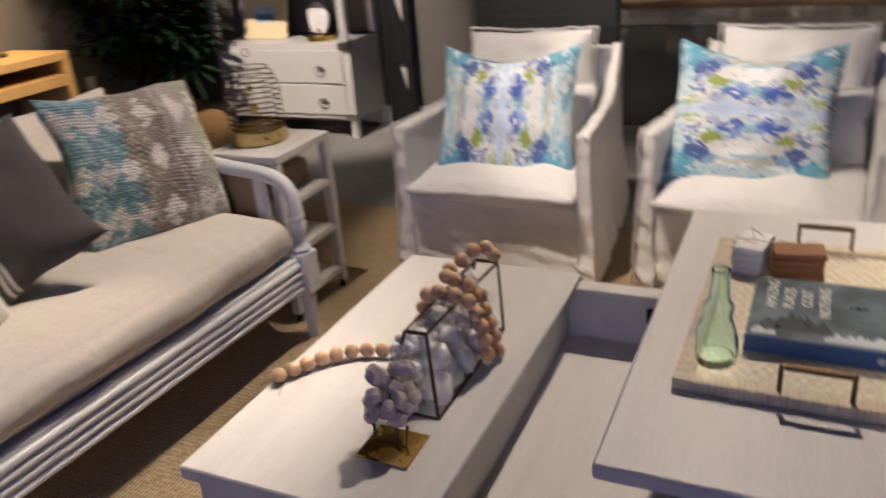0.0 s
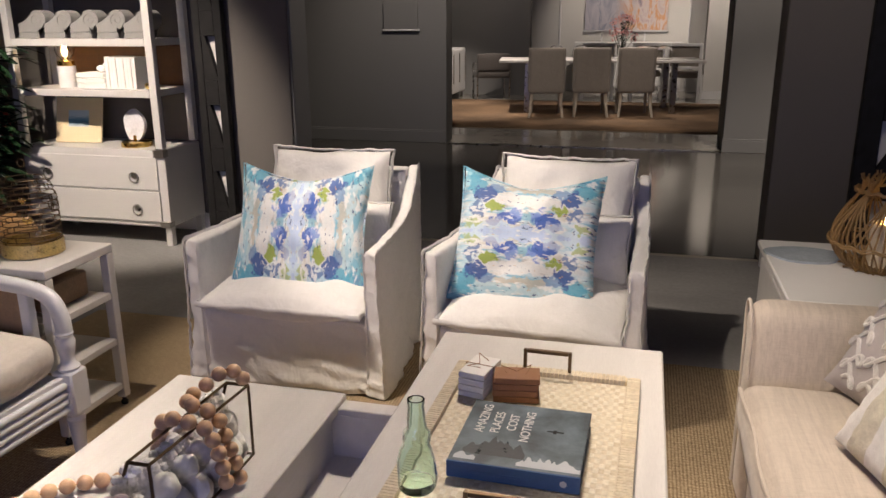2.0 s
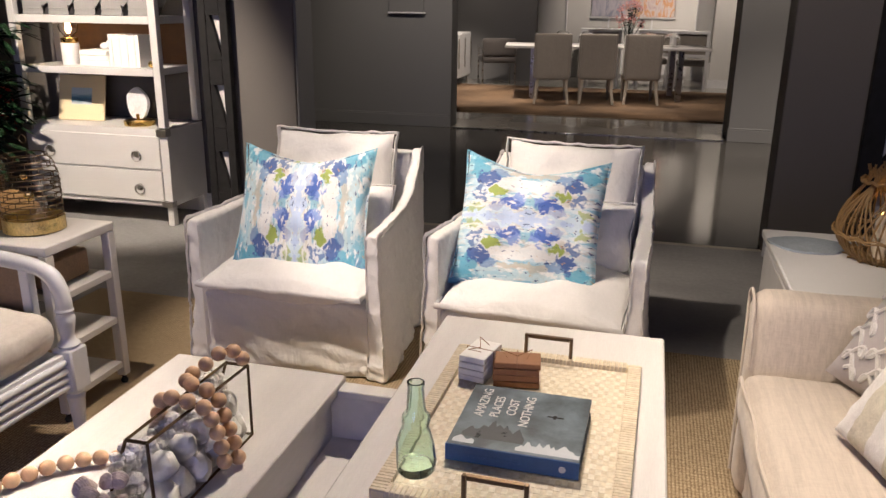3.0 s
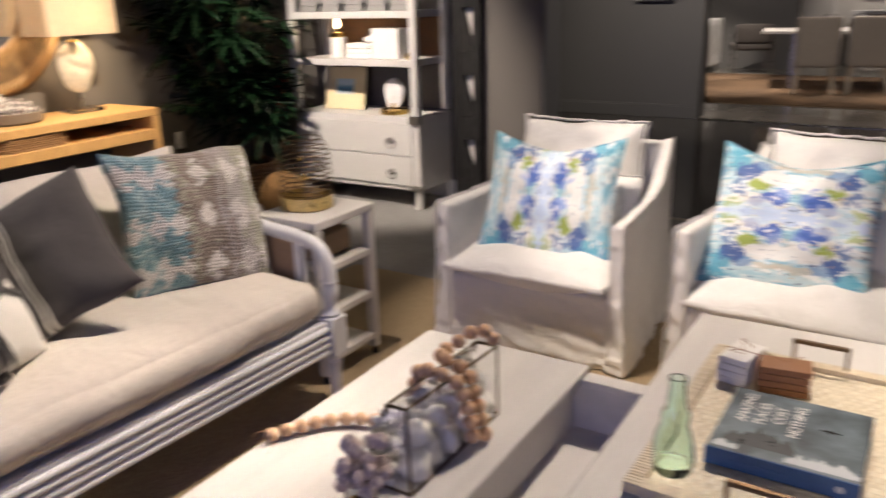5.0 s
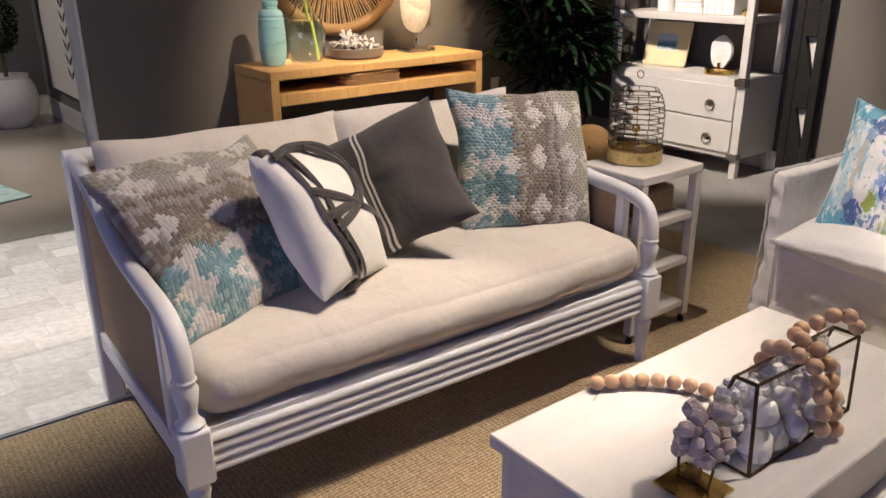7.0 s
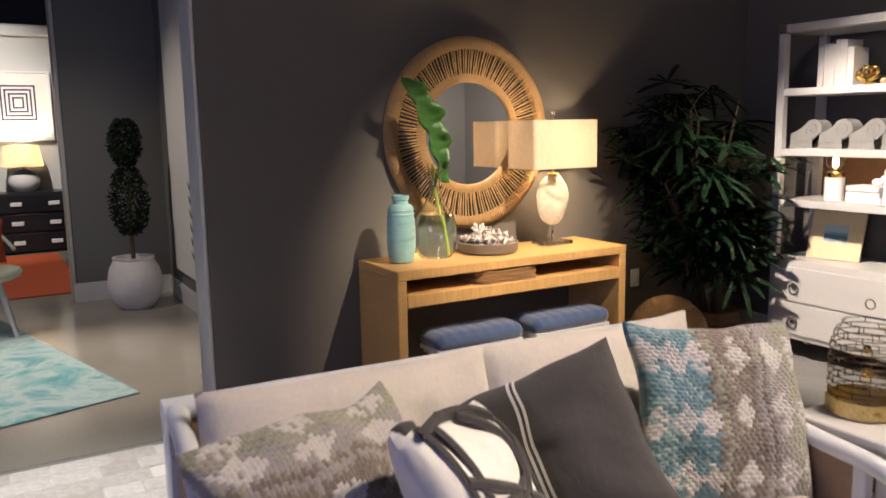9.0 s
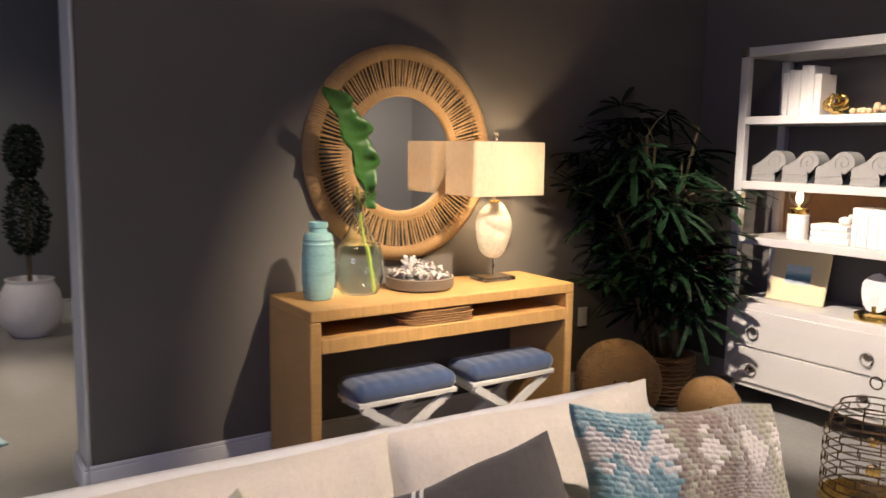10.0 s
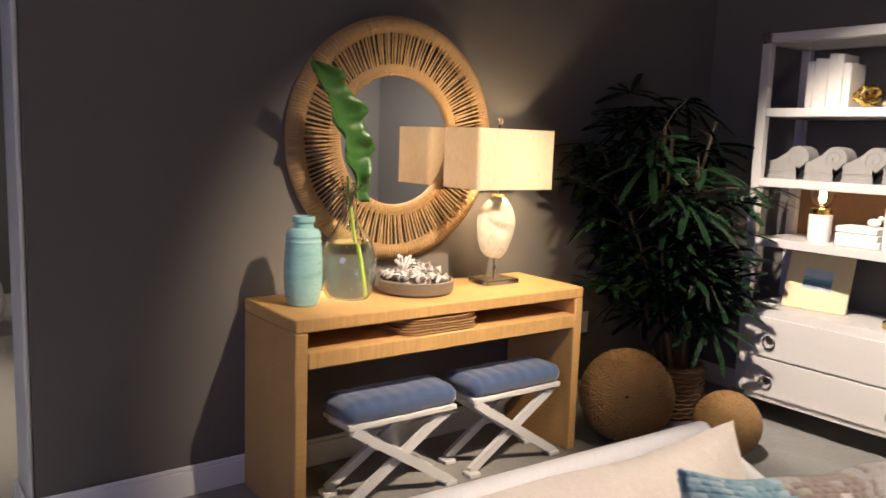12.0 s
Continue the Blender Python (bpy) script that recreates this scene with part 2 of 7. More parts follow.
def pieces(name, cols, rough=0.7, bump=0.2, fine=60):
    """Colour picked piece by piece, with grain."""
    m, nt, p = nodes_of(name)
    info, geo = nt.nodes.new("ShaderNodeObjectInfo"), nt.nodes.new("ShaderNodeNewGeometry")
    r = math_node(nt, "FRACT", math_node(nt, "ADD", info.outputs["Random"], geo.outputs["Random Per Island"]))
    c = ramp(nt, r, [(k / max(1, len(cols) - 1), q) for k, q in enumerate(cols)])
    n = noise_node(nt, coords(nt), fine, 4, 0.65)
    c = mix(nt, 0.35, c, ramp(nt, n, [(0.35, (0.35, 0.33, 0.3)), (0.65, (1, 1, 1))]), "MULTIPLY")
    link(nt, c, p.inputs["Base Color"])
    p.inputs["Roughness"].default_value = rough
    b = nt.nodes.new("ShaderNodeBump")
    b.inputs["Strength"].default_value, b.inputs["Distance"].default_value = bump, 0.002
    link(nt, n, b.inputs["Height"])
    link(nt, b.outputs["Normal"], p.inputs["Normal"])
    return m


def sisal(name):
    """Ribbed jute: rows of knobs, faded patches."""
    m, nt, p = nodes_of(name)
    wv, wv2 = nt.nodes.new("ShaderNodeTexWave"), nt.nodes.new("ShaderNodeTexWave")
    for w, d, s in ((wv, "X", 27.0), (wv2, "Y", 19.0)):
        w.bands_direction, w.inputs["Scale"].default_value = d, s
        w.inputs["Distortion"].default_value, w.inputs["Detail"].default_value, w.inputs["Detail Scale"].default_value = 5.0, 3.0, 9.0
        link(nt, coords(nt), w.inputs["Vector"])
    h = math_node(nt, "MULTIPLY", wv.outputs["Fac"], math_node(nt, "ADD", math_node(nt, "MULTIPLY", wv2.outputs["Fac"], 0.6), 0.4))
    n = noise_node(nt, coords(nt), 110, 4, 0.7)
    h = math_node(nt, "ADD", math_node(nt, "MULTIPLY", h, 0.55), math_node(nt, "MULTIPLY", n, 0.45))
    big = noise_node(nt, coords(nt), 1.3, 5, 0.6)
    c = ramp(nt, h, [(0.12, (0.14, 0.092, 0.048)), (0.38, (0.42, 0.315, 0.185)), (0.75, (0.66, 0.53, 0.34))])
    c = mix(nt, 0.5, c, ramp(nt, n, [(0.3, (0.5, 0.46, 0.4)), (0.7, (1, 1, 1))]), "MULTIPLY")
    c = mix(nt, 0.6, c, ramp(nt, big, [(0.3, (0.75, 0.72, 0.68)), (0.7, (1, 1, 1))]), "MULTIPLY")
    link(nt, c, p.inputs["Base Color"])
    p.inputs["Roughness"].default_value = 0.95
    b = nt.nodes.new("ShaderNodeBump")
    b.inputs["Strength"].default_value, b.inputs["Distance"].default_value = 0.8, 0.004
    link(nt, math_node(nt, "ADD", h, math_node(nt, "MULTIPLY", n, 0.4)), b.inputs["Height"])
    link(nt, b.outputs["Normal"], p.inputs["Normal"])
    return m


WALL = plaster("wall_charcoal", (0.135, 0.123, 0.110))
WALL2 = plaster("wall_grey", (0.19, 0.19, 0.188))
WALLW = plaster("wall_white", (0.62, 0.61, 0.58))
TRIM = surface("trim_white", (0.72, 0.72, 0.72), 0.45, var=0.05, bump=0.05)
CEIL = surface("ceiling_black", (0.012, 0.012, 0.013), 0.9)
CONC = surface("concrete_raw", (0.30, 0.292, 0.28), 0.62, 0, 0.22, 1.6, 40, 0.12, 0.002, blotch=0.35)
POLI = surface("concrete_polished", (0.085, 0.082, 0.075), 0.11, 0, 0.25, 1.2, 60, 0.02, 0.001, blotch=0.3, rvar=0.06)
POLL = surface("concrete_light", (0.30, 0.285, 0.25), 0.13, 0, 0.12, 1.0, 60, 0.02, 0.001, blotch=0.2, rvar=0.06)
JUTE = sisal("jute")
SLIP = cloth("slipcover_cotton", (0.74, 0.72, 0.69), 500, 0.05, 0.2, 0.3, 0.92, 0.9)
LINEN = cloth("linen_cream", (0.62, 0.57, 0.50), 460, 0.08, 0.35, 0.35)
LINEN2 = cloth("linen_oatmeal", (0.52, 0.45, 0.37), 300, 0.12, 0.4, 1.0)
WPAINT = surface("white_painted_wood", (0.66, 0.66, 0.66), 0.42, 0, 0.05, 4, 60, 0.06, 0.001)
WASH = surface("white_washed_oak", (0.60, 0.575, 0.54), 0.5, 0, 0.12, 3, 80, 0.2, 0.001, (7, 0.6, 7))
GREYW = surface("grey_white_lacquer", (0.56, 0.55, 0.53), 0.42, 0, 0.05, 3, 90, 0.06, 0.001, (1, 5, 5))
CANE = surface("cane_webbing", (0.30, 0.20, 0.12), 0.7, 0, 0.3, 30, 300, 0.8, 0.003)
RAFFIA = surface("raffia_honey", (0.60, 0.36, 0.135), 0.55, 0, 0.16, 7, 130, 0.35, 0.002, (1, 1, 14), blotch=0.15)
RAFFIA2 = surface("raffia_honey_across", (0.60, 0.36, 0.135), 0.55, 0, 0.26, 7, 130, 0.35, 0.002, (1, 14, 1), blotch=0.15)
RATTAN = surface("rattan", (0.40, 0.245, 0.105), 0.6, 0, 0.4, 9, 140, 0.4, 0.002)
WICKER = surface("dark_wicker", (0.16, 0.085, 0.04), 0.7, 0, 0.3, 20, 160, 0.6, 0.003)
BEAD = surface("beech_bead", (0.62, 0.40, 0.235), 0.5, 0, 0.14, 25, 120, 0.12, 0.001, (1, 1, 3))
BRONZE = surface("aged_bronze", (0.14, 0.095, 0.055), 0.42, 0.9, 0.2, 20, 120, 0.1, 0.001)
NICKEL = surface("brushed_nickel", (0.36, 0.345, 0.32), 0.32, 1.0, 0.1, 20, 160, 0.05, 0.001)
GOLD = surface("brass_gold", (0.70, 0.48, 0.15), 0.24, 1.0, 0.12, 12, 120, 0.05, 0.001)
IRON = surface("black_iron", (0.006, 0.0055, 0.0055), 0.7, 0.2, 0.2, 12, 120, 0.2, 0.001)
TEAL = surface("teal_glaze", (0.30, 0.55, 0.55), 0.34, 0, 0.2, 9, 60, 0.5, 0.002, (1, 1, 4), coat=0.5)
SHELLW = surface("mother_of_pearl", (0.55, 0.50, 0.40), 0.4, 0, 0.32, 14, 40, 0.5, 0.006, coat=0.3)
STONEW = surface("white_stone", (0.82, 0.80, 0.78), 0.6, 0, 0.08, 12, 120, 0.2, 0.002)
STONEG = surface("grey_cast_stone", (0.25, 0.245, 0.235), 0.75, 0, 0.12, 9, 140, 0.35, 0.002)
PAPERW = surface("white_paper", (0.78, 0.76, 0.72), 0.8, 0, 0.05, 8, 200, 0.15, 0.001)
PAPERC = surface("cream_mat", (0.70, 0.58, 0.36), 0.75, 0, 0.05, 8, 200, 0.1, 0.001)
KRAFT = surface("kraft_board", (0.27, 0.125, 0.055), 0.75, 0, 0.12, 12, 200, 0.2, 0.001)
DENIM = surface("blue_velvet", (0.047, 0.083, 0.185), 0.9, 0, 0.3, 18, 200, 0.4, 0.002, sheen=0.6)
DARKCL = cloth("charcoal_cloth", (0.075, 0.068, 0.064), 420, 0.10, 0.3, 0.4)
STRAP = cloth("dark_strap", (0.055, 0.050, 0.048), 500, 0.1, 0.3, 0.3)
WHITECL = cloth("white_cloth", (0.74, 0.71, 0.66), 420, 0.06, 0.3, 0.4)
YTEAL = surface("yarn_teal", (0.15, 0.265, 0.30), 0.95, 0, 0.3, 40, 260, 0.8, 0.003, sheen=0.4)
YWHITE = surface("yarn_white", (0.56, 0.53, 0.50), 0.95, 0, 0.15, 40, 260, 0.8, 0.003, sheen=0.4)
YBROWN = surface("yarn_taupe", (0.20, 0.16, 0.13), 0.95, 0, 0.3, 40, 260, 0.8, 0.003, sheen=0.4)
YGREY = surface("yarn_grey", (0.32, 0.29, 0.27), 0.95, 0, 0.2, 40, 260, 0.8, 0.003, sheen=0.4)
YGREEN = surface("yarn_sage", (0.31, 0.30, 0.22), 0.95, 0, 0.25, 40, 260, 0.8, 0.003, sheen=0.4)
PRINT = watercolour("watercolour_print")
PRINT2 = watercolour("watercolour_print_turned", True)
LEAF = surface("palm_leaf", (0.010, 0.026, 0.011), 0.20, 0, 0.4, 5, 60, 0.15, 0.001, (3, 3, 3))
LEAF2 = surface("philodendron_leaf", (0.042, 0.125, 0.024), 0.4, 0, 0.3, 9, 50, 0.2, 0.002)
TOPIARY = surface("boxwood_leaf", (0.012, 0.022, 0.011), 0.75, 0, 0.4, 5, 60, 0.1, spec=0.2)
STEM = surface("green_stem", (0.30, 0.38, 0.06), 0.5, 0, 0.2, 20, 90, 0.1)
BARK = surface("cane_stalk", (0.10, 0.075, 0.04), 0.8, 0, 0.3, 20, 90, 0.4)
GLASS = glass("clear_glass")
GREENG = glass("green_glass", (0.83, 0.985, 0.91), 0.02)
SMOKEG = glass("vase_glass", (0.90, 0.95, 0.93))
MIRROR = surface("mirror_silver", (0.86, 0.86, 0.86), 0.02, 1.0, 0.0, 1, 1, 0, rvar=0.0)
CORAL = surface("lavender_coral", (0.55, 0.46, 0.43), 0.9, 0, 0.3, 30, 180, 0.8, 0.004)
# near-black for printed ink and for shade painted into recesses
SHADE_INK = surface("near_black_shade_and_ink", (0.02, 0.018, 0.016), 0.9)
BLUEB = surface("book_cloth_blue", (0.035, 0.10, 0.24), 0.45, 0, 0.15, 12, 200, 0.1, 0.001)
INK = surface("grey_ink", (0.50, 0.53, 0.55), 0.5, 0, 0.05)
CANDLE = surface("ivory_wax", (0.78, 0.68, 0.52), 0.5, 0, 0.06)
TAUPE = cloth("taupe_upholstery", (0.25, 0.225, 0.195), 320, 0.1, 0.3, 0.5)
PALEW = surface("pale_ash", (0.42, 0.37, 0.30), 0.5, 0, 0.1, 5, 80, 0.1, 0.001, (6, 6, 1))
HIDE = pieces("patch_hide", [(0.66, 0.63, 0.60), (0.80, 0.78, 0.76), (0.58, 0.55, 0.52), (0.74, 0.71, 0.69)], 0.6, 0.5, 40)
WEAVE2 = pieces("pale_weave", [(0.72, 0.64, 0.48), (0.77, 0.70, 0.55), (0.69, 0.61, 0.45)], 0.5, 0.2, 120)
QUARTZ = surface("cloudy_quartz", (0.74, 0.73, 0.68), 0.45, 0, 0.16, 22, 70, 0.5, 0.004)
CORALW = surface("white_coral", (0.82, 0.80, 0.76), 0.75, 0, 0.2, 30, 200, 0.7, 0.004)
WEAVE = pieces("bone_weave", [(0.64, 0.54, 0.37), (0.72, 0.63, 0.46), (0.60, 0.50, 0.34), (0.68, 0.58, 0.42)], 0.5, 0.3, 120)
SHELLS = pieces("sea_shells", [(0.74, 0.70, 0.66), (0.06, 0.05, 0.06), (0.80, 0.76, 0.72), (0.20, 0.13, 0.11), (0.76, 0.72, 0.68), (0.05, 0.05, 0.07), (0.60, 0.50, 0.44)], 0.4, 0.4, 80)
BLOOM = pieces("pink_blossom", [(0.62, 0.22, 0.22), (0.70, 0.40, 0.34), (0.55, 0.14, 0.20), (0.74, 0.55, 0.48)], 0.7, 0.2, 60)

# ---- mesh helpers ----


class Geo:
    """Collects vertices, faces and material slots of one mesh."""

    def __init__(self):
        self.v, self.f, self.s = [], [], []

    def add(self, verts, faces, slot=0, m=None):
        k = len(self.v)
        self.v += [tuple(m @ Vector(q)) if m else tuple(q) for q in verts]
        self.f += [[i + k for i in q] for q in faces]
        self.s += [slot] * len(faces)
        return self

    def box(self, x0, x1, y0, y1, z0, z1, b=0.004, slot=0, m=None):
        """A box with chamfered edges."""
        b = min(b, (x1 - x0) * 0.45, (y1 - y0) * 0.45, (z1 - z0) * 0.45)
        lo, hi = (x0, y0, z0), (x1, y1, z1)
        verts, idx = [], {}
        for i in (0, 1):
            for j in (0, 1):
                for k in (0, 1):
                    s = (i, j, k)
                    for a in range(3):
                        idx[s, a] = len(verts)
                        verts.append([(hi[c] if s[c] else lo[c]) + (0 if c == a else (-b if s[c] else b)) for c in range(3)])
        faces = []
        for a in range(3):
            p, q = (a + 1) % 3, (a + 2) % 3
            for e in (0, 1):
                ring = []
                for u, w in ((0, 0), (1, 0), (1, 1), (0, 1)):
                    s = [0, 0, 0]
                    s[a], s[p], s[q] = e, u, w
                    ring.append(idx[tuple(s), a])
                faces.append(ring if e else ring[::-1])
            for u in (0, 1):
                for w in (0, 1):
                    s0, s1 = [0, 0, 0], [0, 0, 0]
                    s0[p], s0[q], s1[p], s1[q], s1[a] = u, w, u, w, 1
                    s0, s1 = tuple(s0), tuple(s1)
                    faces.append([idx[s0, p], idx[s1, p], idx[s1, q], idx[s0, q]])
        for i in (0, 1):
            for j in (0, 1):
                for k in (0, 1):
                    faces.append([idx[(i, j, k), a] for a in range(3)])
        return self.add(verts, faces, slot, m)

    def lathe(self, prof, n=24, c=(0, 0, 0), slot=0, m=None):
        verts = [(c[0] + r * math.cos(2 * math.pi * k / n), c[1] + r * math.sin(2 * math.pi * k / n), c[2] + z) for r, z in prof for k in range(n)]
        faces = [[a * n + k, a * n + (k + 1) % n, (a + 1) * n + (k + 1) % n, (a + 1) * n + k] for a in range(len(prof) - 1) for k in range(n)]
        for a in (0, len(prof) - 1):
            if prof[a][0] > 1e-5:
                faces.append([a * n + k for k in range(n)])
        return self.add(verts, faces, slot, m)

    def tube(self, pts, r, n=8, closed=False, slot=0, m=None, flat=1.0):
        pts = [Vector(q) for q in pts]
        rad = r if isinstance(r, (list, tuple)) else [r] * len(pts)
        k, verts, side = len(pts), [], None
        for i, q in enumerate(pts):
            t = (pts[(i + 1) % k] - pts[i - 1]) if closed else pts[min(i + 1, k - 1)] - pts[max(i - 1, 0)]
            t = t.normalized() if t.length > 1e-9 else Vector((0, 0, 1))
            if side is None:
                side = t.cross(Vector((0, 0, 1)) if abs(t.z) < 0.9 else Vector((1, 0, 0)))
            side = (side - t * side.dot(t)).normalized()
            up = t.cross(side)
            verts += [q + side * rad[i] * math.cos(2 * math.pi * j / n) + up * rad[i] * flat * math.sin(2 * math.pi * j / n) for j in range(n)]
        faces = [[i * n + j, i * n + (j + 1) % n, ((i + 1) % k) * n + (j + 1) % n, ((i + 1) % k) * n + j] for i in range(k if closed else k - 1) for j in range(n)]
        if not closed:
            faces += [list(range(n)), [(k - 1) * n + j for j in range(n)]]
        return self.add(verts, faces, slot, m)

    def ball(self, c, r, n=12, slot=0, squash=(1, 1, 1), m=None):
        h = n // 2
        prof = [(math.sin(math.pi * i / h), -math.cos(math.pi * i / h)) for i in range(h + 1)]
        verts = [(c[0] + p * r * squash[0] * math.cos(2 * math.pi * k / n), c[1] + p * r * squash[1] * math.sin(2 * math.pi * k / n), c[2] + z * r * squash[2]) for p, z in prof for k in range(n)]
        faces = [[a * n + k, a * n + (k + 1) % n, (a + 1) * n + (k + 1) % n, (a + 1) * n + k] for a in range(h) for k in range(n)]
        return self.add(verts, faces, slot, m)

    def prism(self, poly, a, b, axis=1, slot=0, m=None):
        """A polygon given in the other two axes, pushed from a to b along axis."""
        def p3(q, h):
            return (h, q[0], q[1]) if axis == 0 else (q[0], h, q[1]) if axis == 1 else (q[0], q[1], h)
        n = len(poly)
        return self.add([p3(q, a) for q in poly] + [p3(q, b) for q in poly], [list(range(n)), list(range(n, 2 * n))] + [[i, (i + 1) % n, n + (i + 1) % n, n + i] for i in range(n)], slot, m)

    def mesh(self, name, mats, smooth=True, weld=False):
        me = bpy.data.meshes.new(name)
        me.from_pydata(self.v, [], self.f)
        for q in mats if isinstance(mats, (list, tuple)) else [mats]:
            me.materials.append(q)
        me.polygons.foreach_set("material_index", self.s)
        bm = bmesh.new()
        bm.from_mesh(me)
        if weld:
            bmesh.ops.remove_doubles(bm, verts=bm.verts, dist=1e-5)
        bmesh.ops.recalc_face_normals(bm, faces=bm.faces)
        bm.to_mesh(me)
        bm.free()
        if smooth:
            me.shade_smooth()
            me.set_sharp_from_angle(angle=radians(38))
        return me


def part(name, geo, mats, parent=None, label="", m=None, smooth=True, weld=False):
    me = geo if isinstance(geo, bpy.types.Mesh) else geo.mesh(name, mats, smooth, weld)
    ob = new(name, me)
    ob.parent = parent
    if m is not None:
        ob.matrix_local = m
    return tagged(ob, label)


def thing(name, m, label, category, group=""):
    ob = new(name)
    ob.empty_display_size = 0.05
    ob.matrix_world = m
    return tagged(ob, label, category, group)


def solid(name, geo, mats, label, category="", group="", kind="", m=None, smooth=True):
    ob = part(name, geo, mats, None, "", m, smooth)
    return tagged(ob, label, category, group, kind)


def smooth_path(pts, n=6, closed=False):
    """Catmull-Rom through the points."""
    p = [Vector(q) for q in pts]
    out, k = [], len(p)
    for i in range(k if closed else k - 1):
        a, b, c, d = (p[(i - 1) % k], p[i], p[(i + 1) % k], p[(i + 2) % k]) if closed else (p[max(i - 1, 0)], p[i], p[i + 1], p[min(i + 2, k - 1)])
        for j in range(n):
            t = j / n
            out.append(0.5 * (2 * b + (c - a) * t + (2 * a - 5 * b + 4 * c - d) * t * t + (3 * b - a - 3 * c + d) * t ** 3))
    if not closed:
        out.append(p[-1])
    return out


def pillow_geo(w, h, t, n=28, dip=0.07, paint=None, relief=None, crease=0.006, seed=0, slump=0.0, chop=None):
    """A plump square pillow in the local xz plane that faces -y."""
    g = Geo()
    for side in (-1, 1):
        verts = []
        for j in range(n + 1):
            for i in range(n + 1):
                u, v = 2 * i / n - 1, 2 * j / n - 1
                dv = dip if chop is None else chop if v > 0 else 0.03
                x, z = u * w / 2 * (1 - dip * (1 - v * v)), v * h / 2 * (1 - dv * (1 - abs(u) ** (2 if chop is None else 1.5)))
                x, z = x + slump * noise.noise((u * 1.7 + seed, v * 1.7, 7.1)), z + slump * noise.noise((u * 1.7, v * 1.7 + seed, 3.7))
                d = t / 2 * ((1 - u * u) * (1 - v * v)) ** 0.42 if abs(u) < 1 and abs(v) < 1 else 0
                d += crease * noise.noise((x * 9 + seed, z * 9, side)) * (1 - max(abs(u), abs(v)) ** 4)
                if relief and d > 0.004:
                    d += relief(u, v, i, j)
                verts.append((x, side * d, z))
        faces, slots = [], []
        for j in range(n):
            for i in range(n):
                faces.append([j * (n + 1) + i, j * (n + 1) + i + 1, (j + 1) * (n + 1) + i + 1, (j + 1) * (n + 1) + i])
                slots.append(paint((i + 0.5) / n * 2 - 1, (j + 0.5) / n * 2 - 1, i, j, side) if paint else 0)
        g.add(verts, faces)
        g.s[-len(slots):] = slots
    return g


def edge_line(w, h, dip, k=14, chop=None):
    """The seam line of a pillow."""
    out = []
    for a, b in (((-1, -1), (1, -1)), ((1, -1), (1, 1)), ((1, 1), (-1, 1)), ((-1, 1), (-1, -1))):
        for i in range(k):
            u, v = a[0] + (b[0] - a[0]) * i / k, a[1] + (b[1] - a[1]) * i / k
            dv = dip if chop is None else chop if v > 0 else 0.03
            out.append((u * w / 2 * (1 - dip * (1 - v * v)), 0, v * h / 2 * (1 - dv * (1 - abs(u) ** (2 if chop is None else 1.5)))))
    return out


def cushion_geo(x0, x1, y0, y1, z0, z1, puff=0.02, r=0.05, n=(14, 14, 5), wob=0.004, seed=0):
    """A soft box: rounded edges, swollen faces, slight unevenness."""
    g = Geo()
    c = Vector(((x0 + x1) / 2, (y0 + y1) / 2, (z0 + z1) / 2))
    hx = Vector(((x1 - x0) / 2, (y1 - y0) / 2, (z1 - z0) / 2))
    r = min(r, hx.x, hx.y, hx.z)
    for a in range(3):
        p, q = (a + 1) % 3, (a + 2) % 3
        for e in (-1, 1):
            nu, nv = n[p], n[q]
            verts = []
            for j in range(nv + 1):
                for i in range(nu + 1):
                    s = [0, 0, 0]
                    s[a], s[p], s[q] = e, math.sin((2 * i / nu - 1) * math.pi / 2), math.sin((2 * j / nv - 1) * math.pi / 2)
                    P = Vector([s[k] * hx[k] for k in range(3)])
                    inner = Vector([max(-hx[k] + r, min(hx[k] - r, P[k])) for k in range(3)])
                    d = P - inner
                    if d.length > 1e-7:
                        P = inner + d.normalized() * r
                    f = Vector([1 - (s[k]) ** 2 for k in range(3)])
                    P[2] += math.copysign(puff, s[2]) * f.x * f.y * (abs(s[2]) > 0.2)
                    P[0] += math.copysign(puff * 0.5, s[0]) * f.y * f.z * (abs(s[0]) > 0.5)
                    P[1] += math.copysign(puff * 0.5, s[1]) * f.x * f.z * (abs(s[1]) > 0.5)
                    W = P + c
                    W += wob * Vector((noise.noise(W * 7 + Vector((seed, 0, 0))), noise.noise(W * 7 + Vector((0, seed + 5, 0))), noise.noise(W * 7 + Vector((0, 0, seed + 9)))))
                    verts.append(W)
            g.add(verts, [[j * (nu + 1) + i, j * (nu + 1) + i + 1, (j + 1) * (nu + 1) + i + 1, (j + 1) * (nu + 1) + i] for j in range(nv) for i in range(nu)])
    return g


# ---- structure ----
H = 4.2


def wall(name, x0, x1, y0, y1, mat, label, z0=0.0, z1=H):
    return solid(name, Geo().box(x0, x1, y0, y1, z0, z1, 0.006), mat, label, "wall", kind="structure")


